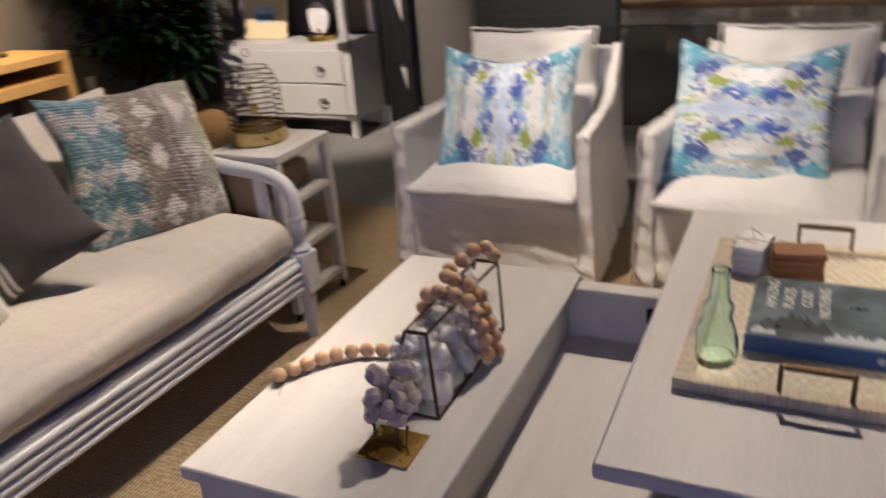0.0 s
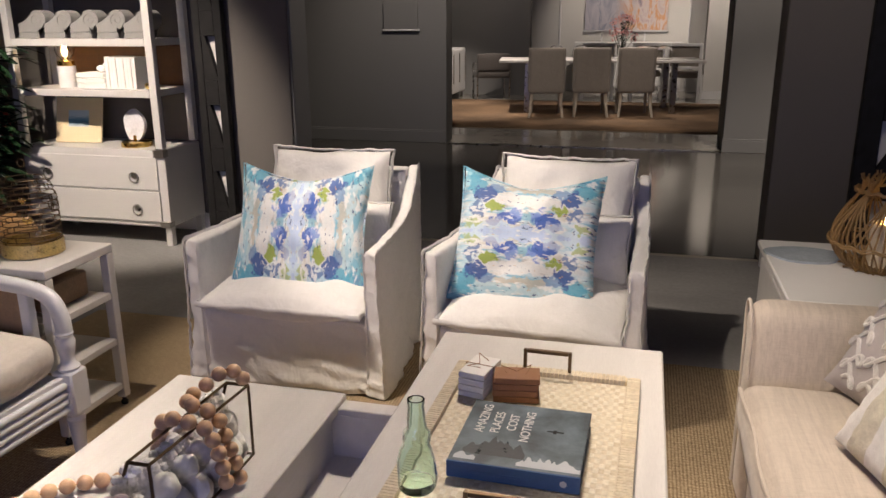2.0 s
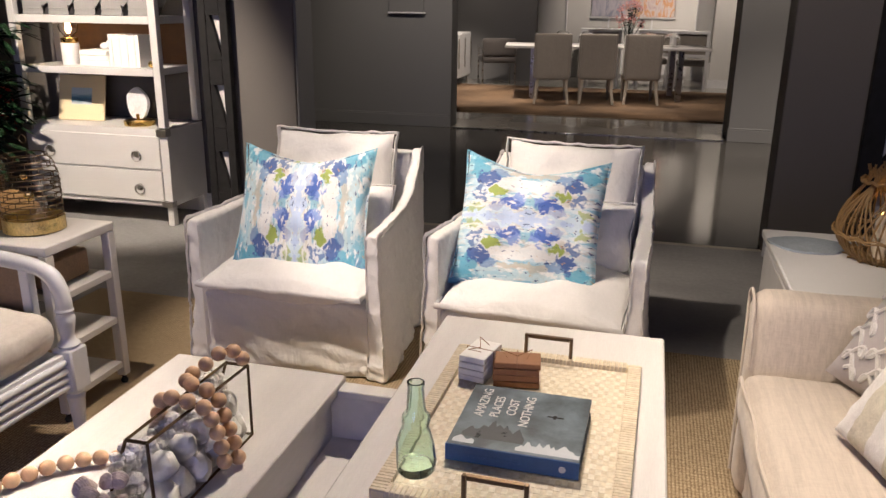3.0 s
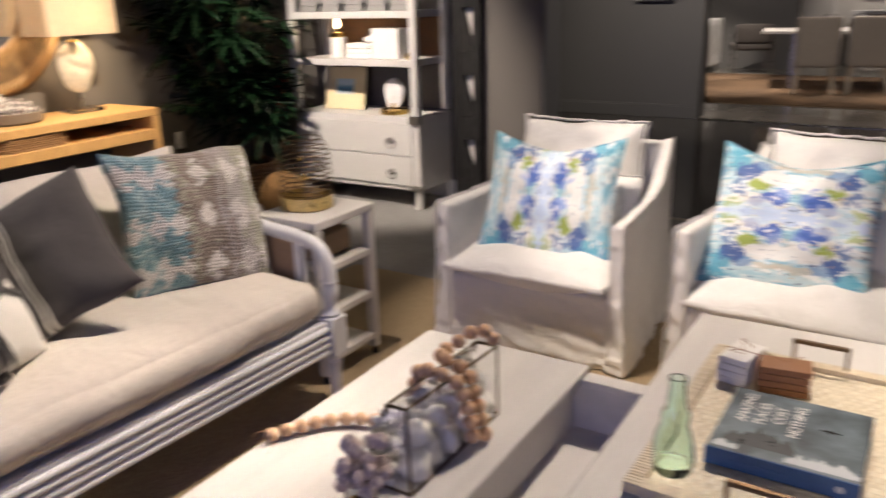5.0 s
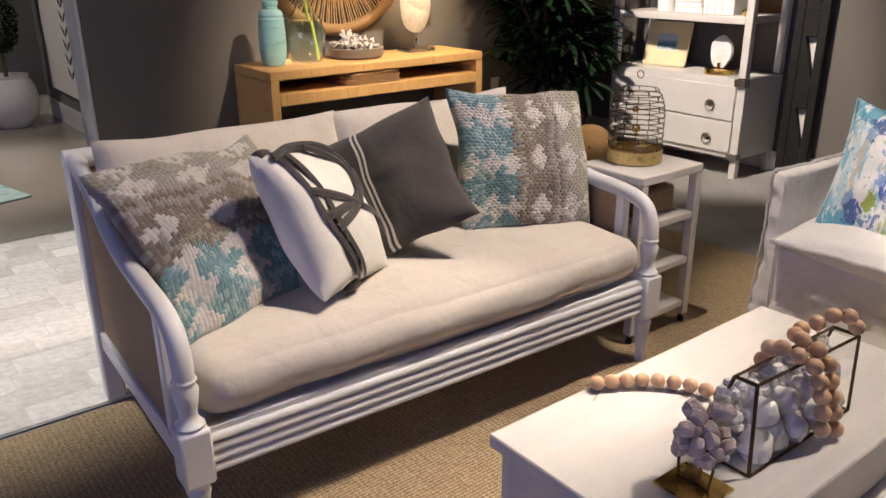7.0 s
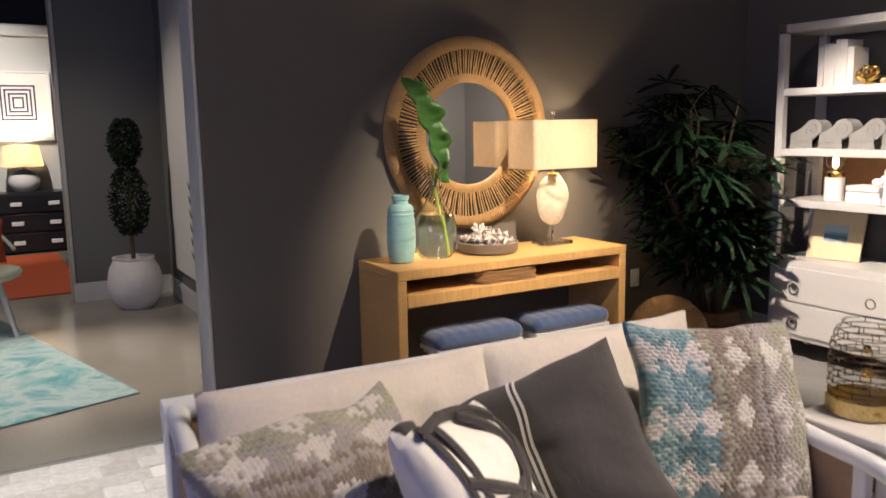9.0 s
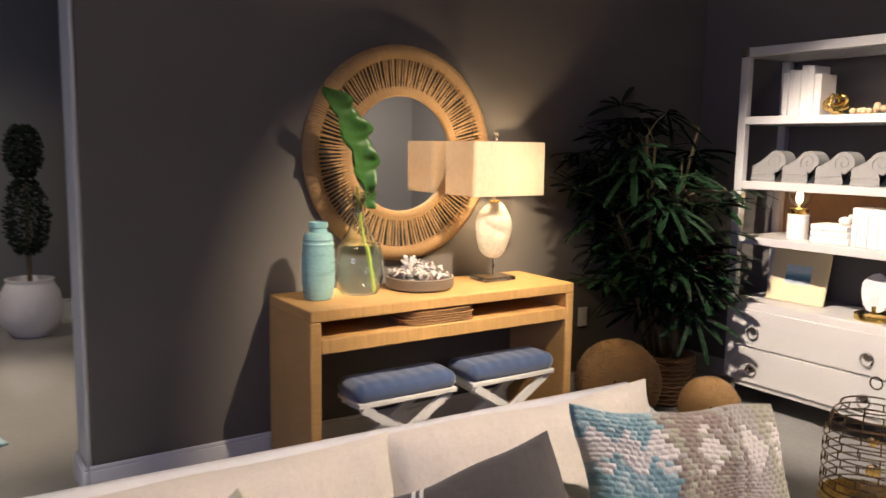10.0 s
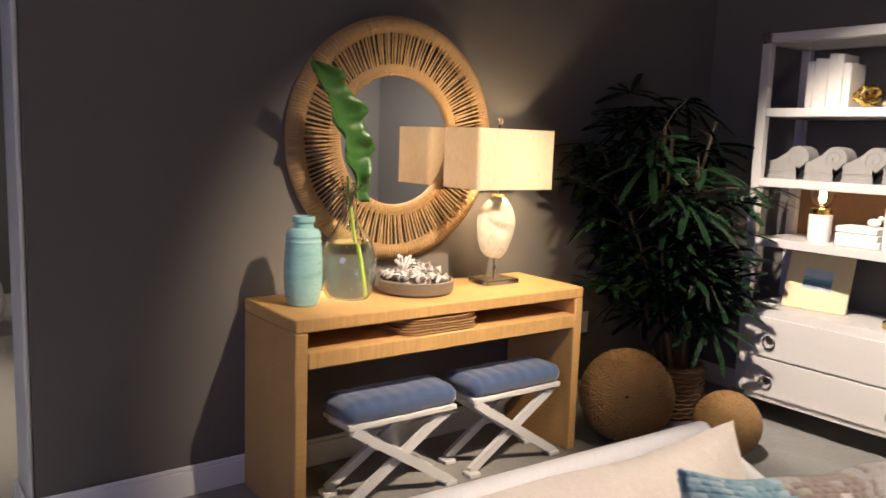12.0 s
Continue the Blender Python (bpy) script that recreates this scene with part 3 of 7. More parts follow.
solid("floor", Geo().box(-13, 7, -6, 5.08, -0.1, 0, 0.001), CONC, "worn grey raw concrete shop floor", "floor", kind="structure")
solid("floor_passage", Geo().box(-13, 7, 5.084, 9.20, -0.1, 0, 0.001), POLI, "dark polished concrete passage floor", "floor", kind="structure")
solid("floor_dining", Geo().box(-13, 7, 9.204, 20, -0.1, 0.004, 0.001), POLL, "light polished concrete dining floor", "floor", kind="structure")
solid("floor_display", Geo().box(-12.6, -4.22, -5.5, 1.69, 0.0, 0.004, 0.001), POLL, "pale glossy concrete floor of the next display", "floor", kind="structure")
solid("trim_threshold", Geo().box(-1.86, 1.23, 9.17, 9.23, 0.0, 0.010, 0.002), NICKEL, "bright metal threshold strip in the floor", "threshold", kind="structure")
solid("trim_joint", Geo().box(-1.86, 1.12, 5.06, 5.10, 0.0, 0.003, 0.001), PALEW, "pale joint strip in the floor", "joint", kind="structure")
solid("ceiling", Geo().box(-13, 7, -6, 20, H, H + 0.1), CEIL, "black painted open ceiling", "ceiling", kind="structure")
wall("wall_west", -4.43, -4.21, 1.175, 5.24, WALL, "dark charcoal painted plaster wall")
# the end face is a thin slab, much paler than the wall's sides
wall("wall_west_end", -4.432, -4.208, 1.155, 1.173, WALLW, "pale end face of the wall")
wall("wall_north", -4.21, -1.85, 4.98, 5.24, WALL, "dark charcoal painted plaster wall")
# same wall; the lighter grey puts the light on its end into the colour
wall("wall_north_end", -1.848, -1.83, 4.985, 5.235, WALL2, "wall end in lighter grey for the light on it")
wall("wall_northeast", 1.11, 7, 4.98, 5.24, WALL, "dark charcoal painted plaster wall")
wall("wall_passage", -9, -1.86, 9.22, 9.5, WALL2, "grey painted wall of the passage")
wall("column_passage", 1.23, 1.74, 9.22, 9.9, WALL2, "grey painted square column")
wall("wall_passage_east", 1.74, 7, 9.6, 9.9, WALL2, "grey painted wall")
wall("wall_south", -13, 7, -6.2, -6, WALL2, "plain grey wall behind the seating group")
wall("wall_east", 7, 7.2, -6, 20, WALL2, "plain grey wall")
wall("wall_far_west", -13.2, -13, -6, 20, WALL2, "plain grey wall")
wall("wall_display", -7.9, -4.43, 1.70, 1.9, WALL2, "grey painted wall of the next display")
wall("wall_display_side", -8.1, -7.9, 0.9, 1.9, WALL2, "grey painted wall beside the opening")
wall("wall_display_trim", -8.1, -7.9, 0.865, 0.898, WALLW, "white trimmed edge of the opening")
wall("wall_bedroom", -12.1, -11.9, -5, 3, WALLW, "cream white wall of the bedroom display", 0, 2.85)
wall("wall_dining_back", -3.2, 4.2, 16.5, 16.7, WALLW, "white panelled dining wall")
wall("wall_dining_dark", -6, -1.75, 15.2, 15.4, WALL2, "grey wall beside the dining area")
wall("wall_dining_white", 1.35, 2.4, 15.1, 15.5, WALLW, "white painted wall end of the dining area")


def skirting(name, x0, x1, y0, y1, h=0.125, mat=None, tone="white"):
    g = Geo().box(x0, x1, y0, y1, 0, h - 0.02, 0.003)
    g.box(min(x0, x1) + (0.004 if x1 - x0 < y1 - y0 else 0), max(x0, x1) - (0.004 if x1 - x0 < y1 - y0 else 0), y0 + (0.004 if y1 - y0 < x1 - x0 else 0), y1 - (0.004 if y1 - y0 < x1 - x0 else 0), h - 0.02, h, 0.004)
    return solid(name, g, mat or TRIM, tone + " painted skirting board along the wall", "skirting", kind="structure")


skirting("baseboard_west", -4.208, -4.19, 1.16, 4.96)
skirting("baseboard_west_end", -4.436, -4.19, 1.135, 1.155)
skirting("baseboard_north", -4.19, -1.83, 4.96, 4.978)
skirting("baseboard_north_end", -1.83, -1.812, 4.96, 5.25)
skirting("baseboard_northeast", 1.10, 6.9, 4.96, 4.978)
skirting("baseboard_passage", -8, -1.86, 9.20, 9.218, 0.15, WALL2, "grey")
skirting("baseboard_column", 1.225, 1.745, 9.20, 9.218, 0.15, WALL2, "grey")
skirting("baseboard_display", -7.9, -4.44, 1.68, 1.698, 0.17)
skirting("baseboard_display_side", -7.898, -7.88, 0.87, 1.68, 0.17)
skirting("baseboard_dining_white", 1.34, 2.4, 15.08, 15.098, 0.15)
# panels of the dining wall
for k in range(9):
    x = -3.0 + 0.82 * k
    solid("trim_panel", Geo().box(x, x + 0.03, 16.47, 16.498, 0.1, 3.6, 0.004), TRIM, "white wall panel moulding", "moulding", kind="structure")

# rugs
solid("jute_rug", Geo().box(-2.24, 2.6, -2.0, 3.40, 0, 0.012, 0.004), JUTE, "golden brown woven jute rug under the seating group", "rug")


# ---- things: seating group ----
def rattan_sofa():
    top = thing("rattan_sofa", pose(-1.825, 1.385, 0.012, 0, 0, -2.5), "white painted rattan-style sofa with cane sides and cream linen cushions", "sofa")
    Y, F, B = 0.80, 0.44, -0.44
    part("seat_deck", Geo().box(B + 0.03, F - 0.03, -Y + 0.04, Y - 0.04, 0.22, 0.315), WPAINT, top)
    rail = part("front_rail", Geo().box(F - 0.045, F - 0.012, -Y + 0.03, Y - 0.03, 0.19, 0.315, 0.003), WPAINT, top, "white reeded front rail")
    for k in range(4):
        part("reed", Geo().tube([(F - 0.012, -Y + 0.03, 0.205 + 0.0275 * k), (F - 0.012, Y - 0.03, 0.205 + 0.0275 * k)], 0.0132, 10), WPAINT, rail)
    for s in (-1, 1):
        y = s * (Y - 0.01)
        leg = Geo().lathe([(0.016, 0), (0.018, 0.02), (0.027, 0.14), (0.03, 0.155), (0.022, 0.165), (0.033, 0.178), (0.033, 0.185)], 16, (F - 0.02, y, 0))
        part("leg", leg, WPAINT, top)
        post = Geo().box(F - 0.058, F + 0.018, y - 0.038, y + 0.038, 0.182, 0.33, 0.006)
        post.lathe([(0.032, 0.33), (0.036, 0.34), (0.024, 0.352), (0.021, 0.37), (0.027, 0.40), (0.031, 0.43), (0.024, 0.445), (0.03, 0.455), (0.022, 0.47)], 16, (F - 0.02, y, 0))
        part("post", post, WPAINT, top, "turned white post")
        arm = smooth_path([(F - 0.02, y, 0.44), (F - 0.02, y, 0.50), (F - 0.05, y, 0.565), (F - 0.13, y, 0.595), (F - 0.30, y, 0.61), (F - 0.50, y, 0.645), (F - 0.68, y, 0.73), (B + 0.02, y, 0.80)], 6)
        part("arm", Geo().tube(arm, 0.026, 10), WPAINT, top, "curved white arm")
        part("back_post", Geo().box(B - 0.02, B + 0.04, y - 0.03, y + 0.03, 0.0, 0.805, 0.006), WPAINT, top)
        side = [(p.x, p.z - 0.02) for p in arm[8:]]
        poly = [(B + 0.03, 0.24), (F - 0.15, 0.24)] + [(min(q[0], F - 0.15), q[1]) for q in side]
        part("cane_panel", Geo().prism(poly, y - 0.006, y + 0.006, 1), CANE, top, "brown woven cane side panel", smooth=False)
        sr = Geo().box(B, F - 0.06, y - 0.02, y + 0.02, 0.19, 0.25, 0.004)
        sr.box(F - 0.17, F - 0.13, y - 0.016, y + 0.016, 0.25, 0.59, 0.004)
        part("side_rail", sr, WPAINT, top)
    part("back_panel", Geo().box(B - 0.004, B + 0.012, -Y + 0.04, Y - 0.04, 0.26, 0.77), CANE, top, "brown woven cane back panel")
    br = Geo().tube([(B, -Y - 0.02, 0.798), (B, Y + 0.02, 0.798)], 0.03, 10)
    br.box(B - 0.02, B + 0.03, -Y + 0.03, Y - 0.03, 0.2, 0.27)
    part("back_rail", br, WPAINT, top)
    seat = cushion_geo(B + 0.05, F - 0.012, -Y + 0.035, Y - 0.035, 0.316, 0.468, 0.034, 0.068, (26, 44, 9), 0.009, 3)
    part("seat_cushion", seat, LINEN, top, "cream linen seat cushion", weld=True)
    for k, (a, b) in enumerate(((-Y + 0.03, 0.02), (-0.01, Y - 0.02))):
        c = pillow_geo(b - a, 0.50, 0.20, 36, 0.025, seed=k * 7, crease=0.018, slump=0.014)
        part("back_cushion", c, LINEN, top, "cream linen back cushion", pose(B + 0.17, (a + b) / 2, 0.622, -14, 0, 90), weld=True)
    return top


def armchair(x, y, turn, label):
    """Slip-covered armchair that faces -y; origin under the middle of its front."""
    top = thing("slipcovered_armchair", pose(x, y, 0.012, 0, 0, turn), label, "armchair", "pair of slipcovered armchairs")
    W, D, T = 0.398, 0.82, 0.058
    rise = ((0.0, 0.592), (0.20, 0.588), (0.44, 0.590), (0.58, 0.622), (0.69, 0.685), (0.78, 0.768), (0.82, 0.775))

    def taper(vx, vy):
        return vx * (1 - 0.17 * max(0.0, min(1.0, vy / D)) ** 1.4)

    def arm_top(vy):
        for (a, za), (b, zb) in zip(rise, rise[1:]):
            if vy <= b:
                return za + (zb - za) * max(0.0, vy - a) / (b - a)
        return rise[-1][1]

    def skirted(x0, x1, y0, y1, zt, n, seed, loose=1.0):
        """An upholstered slab with a skirt that hangs in loose folds and drags on the floor."""
        h0 = zt((y0 + y1) / 2)
        g = cushion_geo(x0, x1, y0, y1, 0.0, h0, 0.002, 0.018, n, 0.0)
        out = []
        cx, cy = (x0 + x1) / 2, (y0 + y1) / 2
        for vx, vy, vz in g.v:
            vz = vz / h0 * zt(vy)
            hang = max(0.0, 1 - vz / 0.42) ** 1.3
            run = vx + vy
            fold = noise.noise((run * 6.5 + seed, (vx - vy) * 0.7, vz * 0.8)) * 0.050 + noise.noise((run * 15 + vz * 2 + seed, 0.4, vz * 1.5)) * 0.022
            drape = (0.018 + fold) * hang * loose
            if abs(vx - cx) > (x1 - x0) * 0.3:
                vx += math.copysign(drape, vx - cx)
            if abs(vy - cy) > (y1 - y0) * 0.42:
                vy += math.copysign(drape, vy - cy)
            w = 0.006 * noise.noise((vx * 6 + seed, vy * 6, vz * 5)) + (0.004 + 0.010 * hang) * noise.noise((vx * 9 + vz * 16, vy * 9 + seed - vz * 16, vz * 5)) + 0.005 * noise.noise((vx * 30 + vz * 22, vy * 30 + vz * 12, seed))
            out.append((taper(vx + w, vy), vy + w * 1.2, max(vz, 0.0)))
        g.v = out
        return g

    for s in (-1, 1):
        x0, x1 = (-W, -W + T) if s < 0 else (W - T, W)
        part("arm", skirted(x0, x1, 0.0, D, arm_top, (14, 56, 40), s * 3.1 + x), SLIP, top, "white cotton slipcovered arm", weld=True)
        edge = s * (W - 0.003)
        pts = [(edge + s * 0.02 * max(0.0, 1 - z / 0.42), 0.0, z) for z in np.linspace(0.012, 0.585, 60)] + [(edge, v, arm_top(v) + 0.002) for v in np.linspace(0.02, D - 0.01, 64)] + [(edge, D, z) for z in np.linspace(0.76, 0.02, 30)]
        pts = [(taper(p[0], p[1]) + 0.005 * noise.noise((p[1] * 8, p[2] * 8, s + x)) + 0.005 * noise.noise((p[1] * 40, p[2] * 40, s)), p[1] - 0.006 + 0.004 * noise.noise((p[2] * 45, p[1] * 45, x)), p[2] + 0.005 * noise.noise((p[1] * 24, p[2], s))) for p in pts]
        part("seam", Geo().tube(pts, 0.0095, 6, flat=0.4), SLIP, top, "raised flange seam")
        inner = s * (W - T + 0.004)
        pts = [(inner + 0.004 * noise.noise((z * 30, s, x)), -0.002, z) for z in np.linspace(0.02, 0.575, 40)]
        part("seam", Geo().tube(pts, 0.0045, 6, flat=0.6), SLIP, top)
    part("skirt", skirted(-W + T - 0.01, W - T + 0.01, 0.014, D - 0.1, lambda v: 0.305, (48, 14, 30), 8 + x, 0.5), SLIP, top, "loose white skirt", weld=True)
    part("back", skirted(-W + T - 0.006, W - T + 0.006, D - 0.105, D - 0.004, lambda v: 0.765, (24, 6, 30), 4 + x, 0.8), SLIP, top, weld=True)
    sw, sd = 0.662, 0.64
    seat = part("seat_cushion", pillow_geo(sw, sd, 0.20, 44, 0.012, seed=x + 2, crease=0.020, slump=0.008), SLIP, top, "plump white seat cushion", pose(0, sd / 2 - 0.05, 0.352, -90, 0, 0), weld=True)
    fl = [(p[0] * 1.018, 0.006 * noise.noise((p[0] * 12, p[2] * 12, x + 4)), p[2] * 1.018) for p in edge_line(sw, sd, 0.012, 24)]
    part("flange", Geo().tube(fl, 0.012, 6, True, flat=0.4), SLIP, seat, "flanged seam")
    bc = pillow_geo(0.545, 0.50, 0.19, 44, 0.04, seed=x, crease=0.028, slump=0.014)
    back = part("back_cushion", bc, SLIP, top, "white back cushion with a flanged edge", pose(-0.02 + 0.03 * (x > -0.5), 0.59, 0.613, -14, 0, 0), weld=True)
    fl = [(p[0] * 1.035 + 0.005 * noise.noise((p[2] * 20, p[0] * 20, x)), 0.016 * noise.noise((p[0] * 14, p[2] * 14, x)), p[2] * 1.035 + 0.009 * noise.noise((p[0] * 21, p[2] * 21, x))) for p in edge_line(0.545, 0.50, 0.04, 28)]
    part("flange", Geo().tube(fl, 0.016, 6, True, flat=0.35), SLIP, back, "wavy flanged edge")
    lum = pillow_geo(0.52, 0.27, 0.15, 34, 0.04, seed=x + 3, crease=0.035, slump=0.02)
    lumbar = part("lumbar_cushion", lum, SLIP, top, "small creased white lumbar cushion", pose(0.035, 0.45, 0.535, -20, 0, 0), weld=True)
    part("flange", Geo().tube([(p[0] * 1.02, 0.006 * noise.noise((p[0] * 16, p[2] * 16, x)), p[2] * 1.02) for p in edge_line(0.52, 0.27, 0.04, 16)], 0.009, 6, True, flat=0.4), SLIP, lumbar)
    return top


def throw_pillow(m, geo, mats, label, group="", seam=None):
    top = thing("throw_pillow", m, label, "pillow", group)
    part("cover", geo, mats, top, weld=True)
    if seam:
        part("piping", Geo().tube(seam[0], 0.004, 6, True), seam[1], top)
    return top


rattan_sofa()
armchair(-0.925, 2.795, 0.0, "white cotton slipcovered armchair with a loose skirt on the jute rug")
armchair(0.028, 2.80, -5.0, "white cotton slipcovered armchair beside its twin on the jute rug")
pg = pillow_geo(0.55, 0.52, 0.16, 44, 0.07, crease=0.022, slump=0.012, chop=0.29)
rim = edge_line(0.55, 0.52, 0.07, 14, 0.29)
throw_pillow(pose(-0.922, 3.02, 0.622, -26, 0, 5), pg, PRINT, "square pillow in blue and aqua watercolour print", "watercolour pillows", (rim, PRINT))
throw_pillow(pose(-0.018, 3.04, 0.628, -26, 2, 0), pg, PRINT2, "square pillow in blue and aqua watercolour print turned sideways", "watercolour pillows", (rim, PRINT2))


# stitched pillows for the sofa
KN, KW, KH = 135, 5, 3


def stitch(u, v, i, j):
    row = j // KH
    a, b = ((i + (KW // 2) * (row % 2)) % KW) / KW, (j % KH) / KH
    k = (i + (KW // 2) * (row % 2)) // KW
    fat = 0.75 + 0.5 * noise.noise((k * 3.7, row * 5.1, 0.2))
    return 0.0095 * fat * math.sqrt(math.sin(math.pi * (a + 0.08) / 1.08) * math.sin(math.pi * (b + 0.12) / 1.12)) - 0.004


def knit_paint(u, v, i, j, side):
    """One yarn colour a stitch: bands of ground colours with chains of pale diamonds."""
    row = j // KH
    k = (i + (KW // 2) * (row % 2)) // KW
    q = (k - 0.5 * (row % 2) + 0.5) / (KN / KW)
    w = (row + 0.5) / (KN / KH)
    odd = noise.noise((k * 7.31 + 0.5, row * 9.17, 3.3))
    q += 0.012 * odd
    for c, half in ((0.05, 0.072), (0.20, 0.085), (0.345, 0.06), (0.55, 0.075), (0.80, 0.08), (0.95, 0.055)):
        if abs(q - c) / half + abs((w * 2.9 + 0.13) % 1 - 0.5) / 0.34 < 1 and odd < 0.36:
            return 1
    if q < 0.37:
        return 5 if odd > 0.30 or 0.11 < q < 0.135 else 0
    if odd > 0.42:
        return (3, 4)[(k + row) % 2]
    return 2 if q < 0.405 else 4 if q < 0.44 else 2 if q < 0.66 else 3 if q < 0.70 else 2 if q < 0.73 else 3 if q < 0.88 else 4


def stripe_paint(u, v, i, j, side):
    return 1 if side < 0 and (-0.30 < u < -0.235 or -0.215 < u < -0.15) else 0


YPALE = surface("yarn_pale_teal", (0.30, 0.40, 0.42), 0.95, 0, 0.25, 40, 260, 0.8, 0.003, sheen=0.4)
yarns = [YTEAL, YWHITE, YBROWN, YGREY, YGREEN, YPALE]
throw_pillow(pose(-1.775, 1.94, 0.70, -24, 4, 74), pillow_geo(0.50, 0.49, 0.16, KN, 0.035, knit_paint, stitch, 0.024, 1, 0.026, 0.09), yarns, "chunky knit pillow in teal, taupe and white diamonds", "knit pillows")
throw_pillow(pose(-1.83, 0.85, 0.66, -43, 2, 108), pillow_geo(0.55, 0.53, 0.16, KN, 0.05, lambda u, v, i, j, s: knit_paint(v, u, j, i, s), lambda u, v, i, j: stitch(v, u, j, i), 0.035, 4, 0.035), yarns, "chunky knit pillow in grey, taupe and teal slumped against the arm", "knit pillows")
throw_pillow(pose(-1.80, 1.40, 0.70, -40, -27, 52), pillow_geo(0.45, 0.45, 0.14, 50, 0.07, stripe_paint, None, 0.016, 2, 0.016), [DARKCL, WHITECL], "charcoal pillow with a white double stripe leaning on its corner")
BW, BH, BT = 0.37, 0.43, 0.215
bp = throw_pillow(pose(-1.70, 1.105, 0.680, -33, 8, 120), pillow_geo(BW, BH, BT, 36, 0.06, crease=0.016), WHITECL, "white pillow wrapped with crossing dark cloth straps")


def on_pillow(x, z, lift):
    u, v = max(-0.98, min(0.98, x / BW * 2)), max(-0.98, min(0.98, z / BH * 2))
    return Vector((x, -BT / 2 * ((1 - u * u) * (1 - v * v)) ** 0.42 - lift, z))


# each strap starts at a gathered end and bows over the face
STRAPS = [((-0.14, 0.20), (-0.125, 0.08), (-0.115, -0.05), (-0.06, -0.20)), ((-0.11, 0.20), (-0.095, 0.07), (-0.085, -0.07), (-0.03, -0.20)),
          ((-0.07, 0.205), (0.07, 0.165), (0.155, 0.04), (0.14, -0.12)), ((-0.12, -0.02), (-0.01, -0.005), (0.09, 0.035), (0.165, 0.07)),
          ((-0.13, 0.06), (-0.03, 0.01), (0.08, -0.04), (0.165, -0.06)), ((-0.11, -0.06), (0.0, -0.02), (0.08, 0.03), (0.15, 0.10)), ((-0.03, 0.19), (0.05, 0.12), (0.06, 0.04), (0.02, -0.02)), ((-0.16, 0.18), (-0.08, 0.20), (0.02, 0.195), (0.08, 0.16))]
for k, st in enumerate(STRAPS):
    line = [on_pillow(q.x, q.y, 0.004 + 0.0015 * k) for q in smooth_path([(p[0], p[1], 0) for p in st], 9)]
    g = Geo()
    side = []
    for i, q in enumerate(line):
        d = (line[min(i + 1, len(line) - 1)] - line[max(i - 1, 0)]).normalized()
        side.append(d.cross(Vector((0, -1, 0))).normalized() * 0.0125)
    verts = [w for q, e in zip(line, side) for w in (q - e + Vector((0, 0.003, 0)), q - Vector((0, 0.003, 0)), q + e + Vector((0, 0.003, 0)), q + Vector((0, 0.004, 0)))]
    g.add(verts, [[i * 4 + c, i * 4 + (c + 1) % 4, i * 4 + 4 + (c + 1) % 4, i * 4 + 4 + c] for i in range(len(line) - 1) for c in range(4)])
    part("strap", g, STRAP, bp, "dark cloth strap")
part("strap_end", cushion_geo(-0.075, -0.020, -0.030, 0.010, -0.222, -0.175, 0.004, 0.010, (6, 4, 6), 0.008, 2), STRAP, bp, "knotted dark strap end", weld=True)
part("strap_end", cushion_geo(-0.175, -0.115, -0.022, 0.010, 0.175, 0.222, 0.004, 0.010, (6, 4, 6), 0.006, 1), STRAP, bp, "knotted dark strap end", weld=True)


def linen_sofa():
    top = thing("linen_sofa", pose(0.715, 1.2, 0.012), "oatmeal linen sofa with rolled arms and a skirt", "sofa")
    part("base", cushion_geo(0.03, 0.95, -1.25, 1.20, 0.0, 0.30, 0.0, 0.03, (8, 16, 6), 0.006, 1), LINEN2, top, weld=True)
    for k in range(3):
        y0 = 1.145 - 0.78 * (k + 1)
        part("seat_cushion", cushion_geo(-0.025, 0.78, y0, y0 + 0.775, 0.295, 0.445, 0.02, 0.05, (14, 14, 6), 0.005, k), LINEN2, top, "oatmeal linen seat cushion", weld=True)
        part("piping", Geo().tube([(-0.022 + 0.004 * math.sin(i), y0 + 0.04 + 0.70 * i / 12, 0.43) for i in range(13)], 0.005, 6), LINEN2, top)
        part("back_cushion", cushion_geo(0.66, 0.92, y0, y0 + 0.77, 0.42, 0.86, 0.03, 0.09, (8, 12, 10), 0.008, k + 5), LINEN2, top, "oatmeal linen back cushion", weld=True)
    for y in (1.145, -1.36):
        out = 1 if y > 0 else -1
        arm = cushion_geo(0.0, 0.95, y, y + 0.15, 0.0, 0.625, 0.0, 0.06, (16, 8, 16), 0.005, 2)
        arm.v = [(q[0], q[1] + out * 0.16 * max(0.0, q[2] - 0.25) ** 1.0 * (0.6 + q[2]), q[2]) for q in arm.v]
        part("arm", arm, LINEN2, top, "gently flared linen arm", weld=True)
        edge = [(0.004, y + dy + out * 0.16 * max(0.0, z - 0.25) * (0.6 + z), z) for dy, z in ((0.012, 0.42), (0.010, 0.50), (0.014, 0.56), (0.03, 0.60), (0.07, 0.622), (0.11, 0.612), (0.14, 0.57), (0.148, 0.45), (0.148, 0.03))]
        part("piping", Geo().tube(smooth_path(edge, 4), 0.005, 6), LINEN2, top)
    part("back", cushion_geo(0.88, 1.06, -1.3, 1.25, 0.0, 0.80, 0.0, 0.05, (6, 16, 10), 0.005, 7), LINEN2, top, weld=True)
    return top


